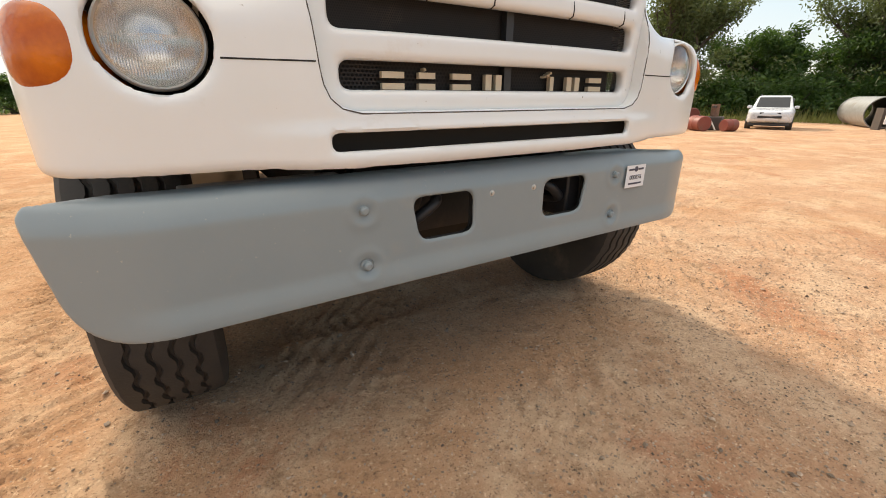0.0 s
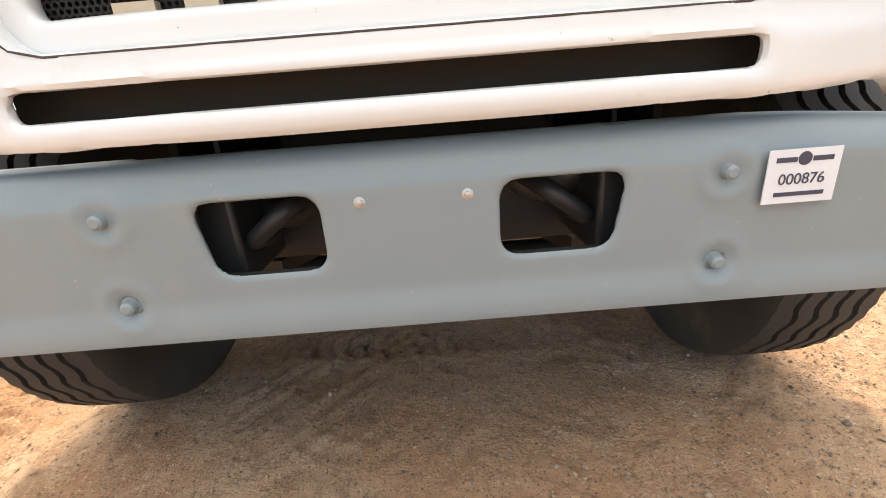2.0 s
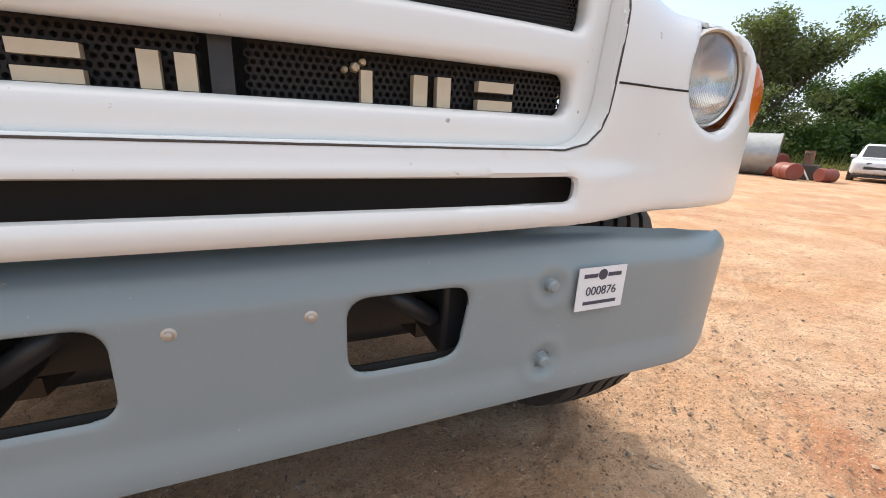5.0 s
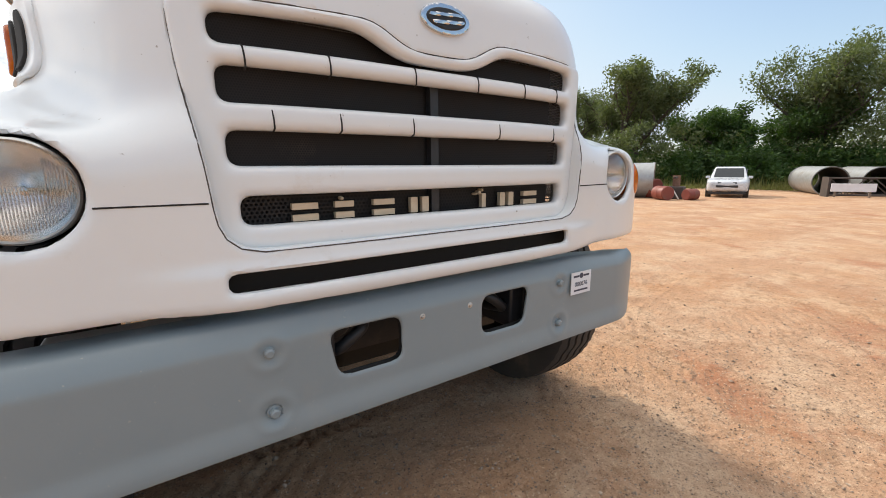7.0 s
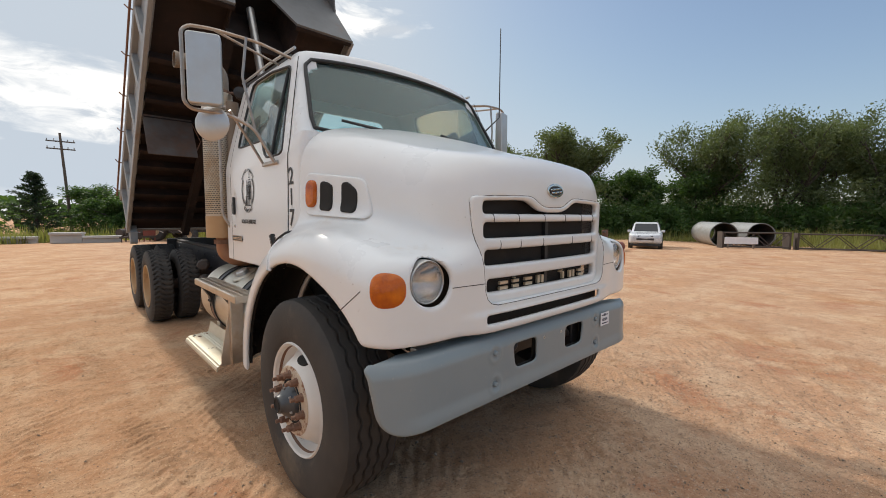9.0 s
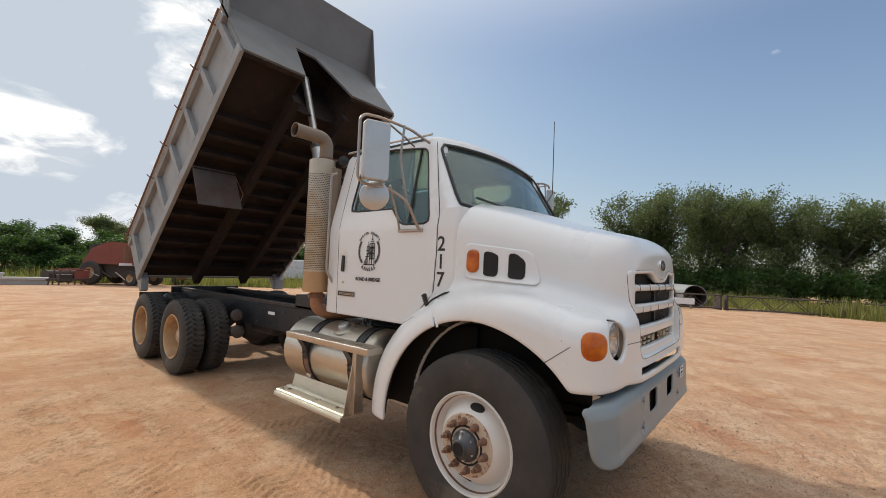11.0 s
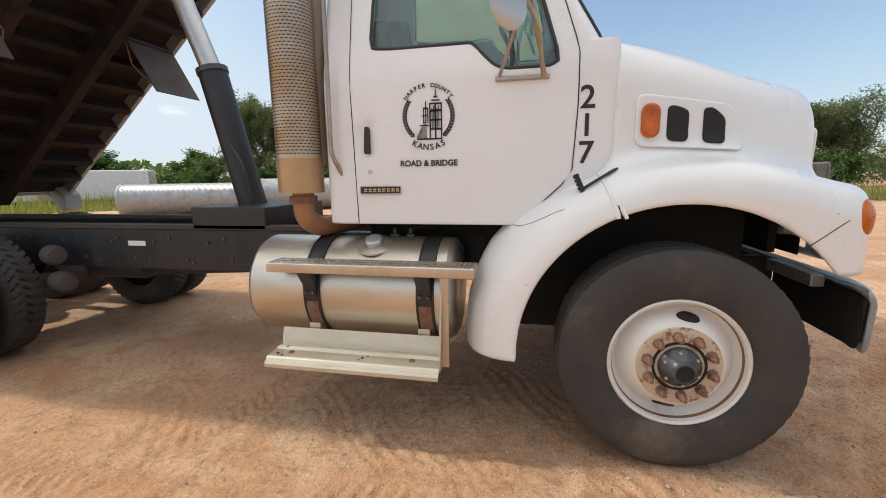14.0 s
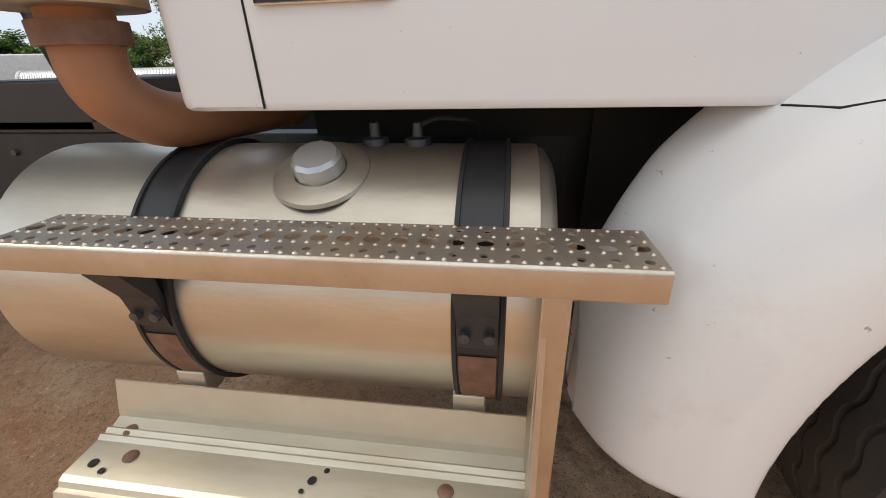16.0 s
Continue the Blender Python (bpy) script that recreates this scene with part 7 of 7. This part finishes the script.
# ---- culvert pipes ----
def culvert(label, radius, length, x, y, turn, ribs=0.07, first=None):
    t = thing("culvert_pipe", label, "pipe", (x, y, float(ground_z(x, y)) + radius), turn, group="culvert pipes in the yard")
    n = int(length / ribs) * 2
    outer = [(radius - 0.012 * (k % 2), -length / 2 + length * k / n) for k in range(n + 1)]
    inner = [(r - 0.035, a) for r, a in outer][::-1]
    part("shell", lathe(outer + inner, 40, None, True), M_ZINC, t, "ribbed galvanised shell")
    # added lining carries the pipe's inner shade as a dark colour
    part("lining", lathe([(radius - 0.052, -length / 2 + 0.12), (radius - 0.052, length / 2 - 0.12)], 32), M_RUSTFRAME, t, "dark lining for the shade inside the pipe")
    for e in (-1, 1):
        part("end_band", lathe([(radius + 0.006, e * (length / 2 - 0.10)), (radius + 0.010, e * (length / 2 - 0.05)), (radius + 0.006, e * length / 2), (radius - 0.03, e * length / 2)], 40), M_ZINC, t)
    return t


culvert("big galvanised corrugated culvert lying by tall grass", 0.80, 6.0, 32.25, 7.2, 26)
culvert("big galvanised corrugated culvert lying by tall grass", 0.80, 6.0, 34.7, 5.6, 25)
culvert("corrugated silver culvert beside a scrap heap", 0.82, 6.0, 17.4, 12.4, 117, 0.10)
culvert("long pale galvanised pipe on the dirt behind the truck", 0.74, 5.2, 13.6, 17.4, -62, 0.05)

# ---- scrap, trusses and yard things ----
def scrap_motor(x, y):
    t = thing("scrap_machine", "rusty scrap machine with pipes in a heap", "scrap", (x, y, float(ground_z(x, y))), 20)
    part("block", box((-0.5, -0.35, 0.0), (0.5, 0.35, 0.55)), M_RUSTFRAME, t, bevel=0.04)
    part("stack", tube([(0.1, 0, 0.5), (0.12, 0.02, 1.05)], 0.16, 12), M_RUST, t)
    part("cross_rack", box((-0.75, -0.05, 0.92), (0.7, 0.05, 1.0)), M_RUSTFRAME, t)
    for k in range(6):
        q = k * 1.05
        part("bent_pipe", tube(rounded_path([(0.3 * math.cos(q), 0.3 * math.sin(q), 0.3), (0.75 * math.cos(q), 0.6 * math.sin(q), 0.55 - 0.05 * k), (1.0 * math.cos(q + 0.3), 0.8 * math.sin(q + 0.3), 0.04)], 0.2), 0.035, 8), M_TUBE if k % 2 else M_RUSTFRAME, t)
    return t


def drum(name, label, x, y, r, length, turn, mat):
    t = thing(name, label, "drum", (x, y, float(ground_z(x, y)) + r), turn)
    part("shell", lathe([(0.0, -length / 2), (r * 0.92, -length / 2), (r, -length / 2 + 0.03), (r, -0.02), (r * 1.03, 0), (r, 0.02), (r, length / 2 - 0.03), (r * 0.92, length / 2), (0, length / 2)], 24), mat, t)
    part("bung", tube([(0, 0, r * 0.98), (0, 0, r * 1.08)], 0.05, 10), M_RUSTFRAME, t)
    return t


scrap_motor(18.9, 8.75)
drum("red_drum", "dented faded red drum lying on its side", 17.4, 8.55, 0.30, 0.8, 60, M_RED)
drum("red_drum", "small rusty red drum on the dirt", 18.2, 7.75, 0.24, 0.55, -20, M_RED)
drum("red_tank", "dull red tank beside the culvert", 18.6, 9.9, 0.45, 1.0, 80, M_RED)


def truss(x0, y0, x1, y1, h=0.95):
    """A long lattice girder lying on the ground."""
    z0 = float(ground_z((x0 + x1) / 2, (y0 + y1) / 2))
    L = math.hypot(x1 - x0, y1 - y0)
    t = thing("steel_truss", "dark rusty lattice truss lying along the grass", "truss", (x0, y0, z0), math.degrees(math.atan2(y1 - y0, x1 - x0)), group="lattice trusses")
    for w in (-0.3, 0.3):
        for z in (0.10, h):
            part("chord", tube([(0, w, z), (L, w, z)], 0.04, 6), M_RUSTFRAME, t)
        n = max(2, int(L / 0.85))
        for k in range(n):
            a, b = L * k / n, L * (k + 1) / n
            part("diagonal", tube([(a, w, 0.1 if k % 2 else h), (b, w, h if k % 2 else 0.1)], 0.024, 6), M_RUSTFRAME, t)
    for e in (0, L):
        part("end_post", box((e - 0.05, -0.36, 0), (e + 0.05, 0.36, h + 0.06)), M_RUSTFRAME, t)
    return t


truss(27.6, 5.6, 29.6, 2.7)
truss(29.9, 2.3, 32.2, -3.6)
truss(32.4, -4.1, 33.2, -10.8)
t = thing("sign_board", "white painted board leaning on the truss", "board", (27.6, 4.55, float(ground_z(27.6, 4.55))), -60)
part("panel", box((-0.85, -0.03, 0.28), (0.85, 0.02, 0.68)), M_TAG, t, bevel=0.005)
part("leg", box((-0.7, 0.02, 0.0), (-0.62, 0.08, 0.5)), M_WOOD, t)
part("leg", box((0.62, 0.02, 0.0), (0.7, 0.08, 0.5)), M_WOOD, t)

# white beams, box and pole on the far side
for k, (x, y, L, q, hgt) in enumerate(((-1.55, 38.5, 1.9, -25, 0.62), (0.35, 37.6, 2.2, -12, 0.34), (-5.5, 41.5, 5.0, -18, 0.35))):
    t = thing("concrete_beam", "pale precast concrete beam lying on the ground", "beam", (x, y, float(ground_z(x, y))), q, group="pale beams")
    part("web", box((-L / 2, -0.18, 0.0), (L / 2, 0.18, hgt)), M_CONCRETE, t, bevel=0.03)
    part("flange", box((-L / 2, -0.34, hgt), (L / 2, 0.34, hgt + 0.16)), M_CONCRETE, t, bevel=0.02)
t = thing("scrap_machine", "low rusty red and dark steel scrap machine on the dirt", "scrap", (2.2, 37.2, float(ground_z(2.2, 37.2))), 10)
for y in (-0.5, 0.5):
    part("rail", box((-1.1, y - 0.06, 0.30), (1.2, y + 0.06, 0.44)), M_RUSTFRAME, t)
    part("upper_rail", tube([(-0.5, y, 1.02), (1.2, y, 1.10)], 0.05, 6), M_RED, t, "faded red rail")
    for x in (-1.0, -0.45, 0.4, 1.1):
        part("upright", tube([(x, y, 0.0), (x + 0.05, y, 1.05 if x > -0.6 else 0.5)], 0.045, 6), M_RUSTFRAME if x < 0 else M_RED, t)
part("red_panel", box((0.35, -0.56, 0.45), (1.15, -0.50, 0.98)), M_RED, t, "dull red side panel", bevel=0.01)
part("gearbox", box((-0.35, -0.35, 0.2), (0.35, 0.35, 0.72)), M_RUSTFRAME, t, "dark rusty gearbox", bevel=0.05)
t = thing("utility_pole", "weathered leaning wooden utility pole with two crossarms", "utility pole", (-1.3, 60.0, float(ground_z(-1.3, 60.0))))
part("pole", tube([(0.5, 0, -0.1), (0.0, 0, 10.9)], [0.17, 0.11], 12), M_POLE, t)
for z in (10.0, 9.2):
    part("crossarm", box((-1.15, -0.06, z - 0.06), (1.2, 0.06, z + 0.06)), M_POLE, t)
    for x in (-1.05, -0.5, 0.6, 1.1):
        part("insulator", tube([(x, 0, z + 0.06), (x, 0, z + 0.26)], 0.045, 8), M_CONCRETE, t)
t = thing("utility_pole", "thin distant utility pole", "utility pole", (-14.0, 96.0, -0.7))
part("pole", tube([(0, 0, -0.1), (0.3, 0, 9.2)], [0.17, 0.11], 10), M_POLE, t)
part("crossarm", box((-0.9, -0.06, 8.4), (1.3, 0.06, 8.55)), M_POLE, t)


def combine(x, y, turn):
    t = thing("combine_harvester", "old faded red combine harvester rusting at the yard edge", "harvester", (x, y, float(ground_z(x, y))), turn)
    part("hopper", prism(rounded_outline([(-2.2, 1.5), (-2.2, 3.0), (0.6, 3.1), (1.9, 2.6), (2.6, 1.5)], 0.1), -1.2, 1.2), M_RED, t, "faded red grain body")
    part("side_panel", box((-1.9, -1.26, 1.75), (-0.6, -1.2, 2.75)), M_RUST, t)
    part("dark_bay", box((-0.5, -1.25, 1.55), (0.5, -1.19, 2.9)), M_DARK, t)
    part("white_band", box((-2.2, -1.27, 1.45), (-0.3, -1.19, 1.62)), M_TAG, t)
    part("thresher", prism(rounded_outline([(-1.9, 0.7), (-1.9, 1.5), (2.6, 1.5), (3.4, 0.9), (3.4, 0.5)], 0.1), -0.8, 0.8), M_RUSTFRAME, t)
    part("unload_auger", tube([(-0.4, -1.4, 2.75), (3.6, -1.3, 2.2)], 0.13, 12), M_TUBE, t, "pale unloading auger")
    part("cab_box", prism(rounded_outline([(1.5, 1.5), (1.5, 2.9), (2.5, 2.9), (2.9, 1.5)], 0.08), -0.7, 0.7), M_CARGLASS, t)
    for y0, r in ((-1.2, 0.55), (1.9, 0.85)):
        for sg in (-1, 1):
            w = part("wheel", lathe([(r * 0.5, -0.2), (r * 0.9, -0.2), (r, -0.12), (r, 0.12), (r * 0.9, 0.2), (r * 0.5, 0.2)], 28, Matrix.Translation((sg * 1.1, y0, r))), M_TYRE, t)
            part("rim", lathe([(r * 0.5, -0.16), (r * 0.2, -0.05), (0.0, -0.05)], 20, Matrix.Translation((sg * 1.1, y0, r))), M_RIM_TAN, w)
    for k in range(5):
        part("guard_rail", tube([(-1.3, -1.9 + k * 1.0, 0.35 + 0.1 * k), (-1.25, -1.1 + k * 1.0, 0.95)], 0.035, 6), M_TUBE if k % 2 else M_RUSTFRAME, t)
    part("header_reel", tube([(-2.2, 4.2, 0.6), (2.2, 4.2, 0.6)], 0.35, 12), M_RUSTFRAME, t)
    return t


# the harvester stands broadside to the yard
combine(5.6, 36.5, 35)
t = thing("farm_implement", "rusty red farm implement frame beside the harvester", "implement", (10.0, 37.5, float(ground_z(10, 37.5))), 60)
for k in range(5):
    part("beam", tube([(-2 + k, -0.8, 0.5), (-2 + k, 0.8, 0.55)], 0.06, 6), M_RUST, t)
part("main_bar", box((-2.6, -0.1, 0.5), (2.6, 0.1, 0.7)), M_RED, t)
for sg in (-1, 1):
    part("wheel", lathe([(0.2, -0.1), (0.42, -0.1), (0.45, 0), (0.42, 0.1), (0.2, 0.1)], 20, Matrix.Translation((sg * 2.3, 0.3, 0.45))), M_TYRE, t)
    part("tine_row", box((sg * 1.0 - 0.8, 0.6, 0.0), (sg * 1.0 + 0.8, 0.68, 0.5)), M_RUSTFRAME, t)


def box_trailer(x, y, turn, L, label, s=1.0):
    t = thing("box_trailer", label, "trailer", (x, y, float(ground_z(x, y))), turn, group="white trailers")
    part("box", box((-L / 2, -1.1, 0.65), (L / 2, 1.1, 2.75 * s)), M_CAR, t, "white sheet box", bevel=0.08)
    part("skirt", box((-L / 2, -1.12, 0.60), (L / 2, 1.12, 0.72)), M_ZINC, t)
    part("front_trim", box((L / 2 - 0.02, -0.9, 0.65), (L / 2 + 0.03, 0.9, 1.15)), M_ZINC, t)
    for wx in (-0.5, 0.4):
        for sg in (-1, 1):
            part("wheel", lathe([(0.18, -0.1), (0.34, -0.1), (0.36, 0.0), (0.34, 0.1), (0.18, 0.1)], 20, Matrix.Translation((wx, sg * 0.98, 0.36)) @ Matrix.Rotation(radians(90), 4, "Z")), M_TYRE, t)
    part("hitch", tube([(L / 2, 0.5, 0.5), (L / 2 + 1.1, 0, 0.5), (L / 2, -0.5, 0.5)], 0.05, 6), M_BLACK, t)
    return t


box_trailer(23.2, 32.5, -58, 4.6, "white enclosed cargo trailer parked behind the yard")
box_trailer(20.0, 38.5, -58, 4.0, "white van body with a small green panel", 0.92)


def old_dump(x, y, turn, label):
    """Rear looks along local -y."""
    t = thing("parked_dump_truck", label, "dump truck", (x, y, float(ground_z(x, y))), turn, group="parked dump trucks")
    part("bed_floor", box((-1.2, -2.2, 1.12), (1.2, 2.0, 1.25)), M_OLDGREY, t)
    for sg in (-1, 1):
        a, b = sorted((sg * 1.16, sg * 1.2))
        part("bed_side", box((a, -2.2, 1.25), (b, 2.0, 2.2)), M_OLDGREY, t, "grey bed side")
        for k in range(5):
            a, b = sorted((sg * 1.2, sg * 1.28))
            part("side_rib", box((a, -2.2 + k * 1.02, 1.25), (b, -2.1 + k * 1.02, 2.2)), M_OLDGREY, t)
        a, b = sorted((sg * 1.14, sg * 1.29))
        part("top_rail", box((a, -2.2, 2.2), (b, 2.0, 2.3)), M_OLDGREY, t)
        part("mud_flap", box((sg * 0.85 - 0.3, -2.05, 0.35), (sg * 0.85 + 0.3, -2.03, 1.1)), M_OLDGREY, t)
        for wy in (-1.1, 0.2, 4.2):
            w = part("wheel", lathe([(0.26, -0.22), (0.46, -0.22), (0.5, -0.16), (0.5, 0.16), (0.46, 0.22), (0.26, 0.22)], 24, Matrix.Translation((sg * 0.92, wy, 0.5))), M_TYRE, t)
            part("rim", lathe([(0.28, -0.2), (0.24, -0.05), (0, -0.05)], 20, Matrix.Translation((sg * 0.92, wy, 0.5)) @ Matrix.Rotation(radians(0 if sg < 0 else 180), 4, "Z")), M_RIM_TAN, w)
    part("tailgate", box((-1.18, -2.26, 1.18), (1.18, -2.2, 2.18)), M_OLDGREY, t, "grey ribbed tailgate")
    for k in range(4):
        part("gate_rib", box((-1.15 + k * 0.74, -2.33, 1.18), (-1.05 + k * 0.74, -2.26, 2.18)), M_OLDGREY, t)
    part("front_wall", box((-1.18, 1.95, 1.25), (1.18, 2.02, 2.5)), M_OLDGREY, t)
    part("chassis", box((-0.42, -2.0, 0.75), (0.42, 5.0, 1.1)), M_BLACK, t)
    part("rear_bar", box((-1.0, -2.2, 0.7), (1.0, -2.1, 0.95)), M_ZINC, t)
    part("cab", prism(rounded_outline([(2.3, 1.0), (2.3, 2.5), (3.5, 2.5), (3.9, 1.8), (5.1, 1.7), (5.2, 0.8)], 0.1), -1.0, 1.0), M_OLDGREY, t)
    part("cab_glass", prism(rounded_outline([(2.5, 1.85), (2.5, 2.35), (3.4, 2.35), (3.7, 1.85)], 0.05), -1.01, 1.01), M_CARGLASS, t)
    return t


old_dump(25.3, -9.6, -75, "weathered grey dump truck parked at the yard edge")
old_dump(29.5, -8.9, -140, "weathered grey dump truck standing sideways")
old_dump(27.0, -13.6, -75, "weathered grey dump truck parked at the yard edge")
t = thing("red_truck", "bright red truck parked behind the grey ones", "truck", (36.0, -16.5, float(ground_z(36, -16.5))), -60)
part("cab", prism(rounded_outline([(-1.5, 0.8), (-1.5, 3.0), (1.0, 3.0), (1.5, 1.9), (3.0, 1.8), (3.0, 0.8)], 0.1), -1.1, 1.1), M_RED, t, bevel=0.03)
part("glass", prism(rounded_outline([(-1.2, 2.0), (-1.2, 2.8), (0.8, 2.8), (1.2, 2.0)], 0.05), -1.11, 1.11), M_CARGLASS, t)
for sg in (-1, 1):
    for wy in (-0.9, 2.2):
        part("wheel", lathe([(0.26, -0.15), (0.46, -0.15), (0.5, 0), (0.46, 0.15), (0.26, 0.15)], 20, Matrix.Translation((sg * 0.95, wy, 0.5))), M_TYRE, t)
t = thing("green_tractor", "small bright green tractor behind the fence", "tractor", (42.0, -8.6, float(ground_z(42, -8.6))), 20)
part("hood", prism(rounded_outline([(-0.8, 0.8), (-0.8, 1.5), (0.8, 1.6), (1.0, 0.8)], 0.1), -0.5, 0.5), M_GREEN, t)
part("canopy", box((-0.7, 0.6, 2.0), (0.7, 1.8, 2.1)), M_GREEN, t)
for sg in (-1, 1):
    part("post", tube([(sg * 0.6, 1.4, 0.8), (sg * 0.6, 1.4, 2.0)], 0.04, 6), M_BLACK, t)
    part("wheel", lathe([(0.3, -0.15), (0.6, -0.15), (0.65, 0), (0.6, 0.15), (0.3, 0.15)], 20, Matrix.Translation((sg * 0.7, 1.2, 0.65))), M_TYRE, t)
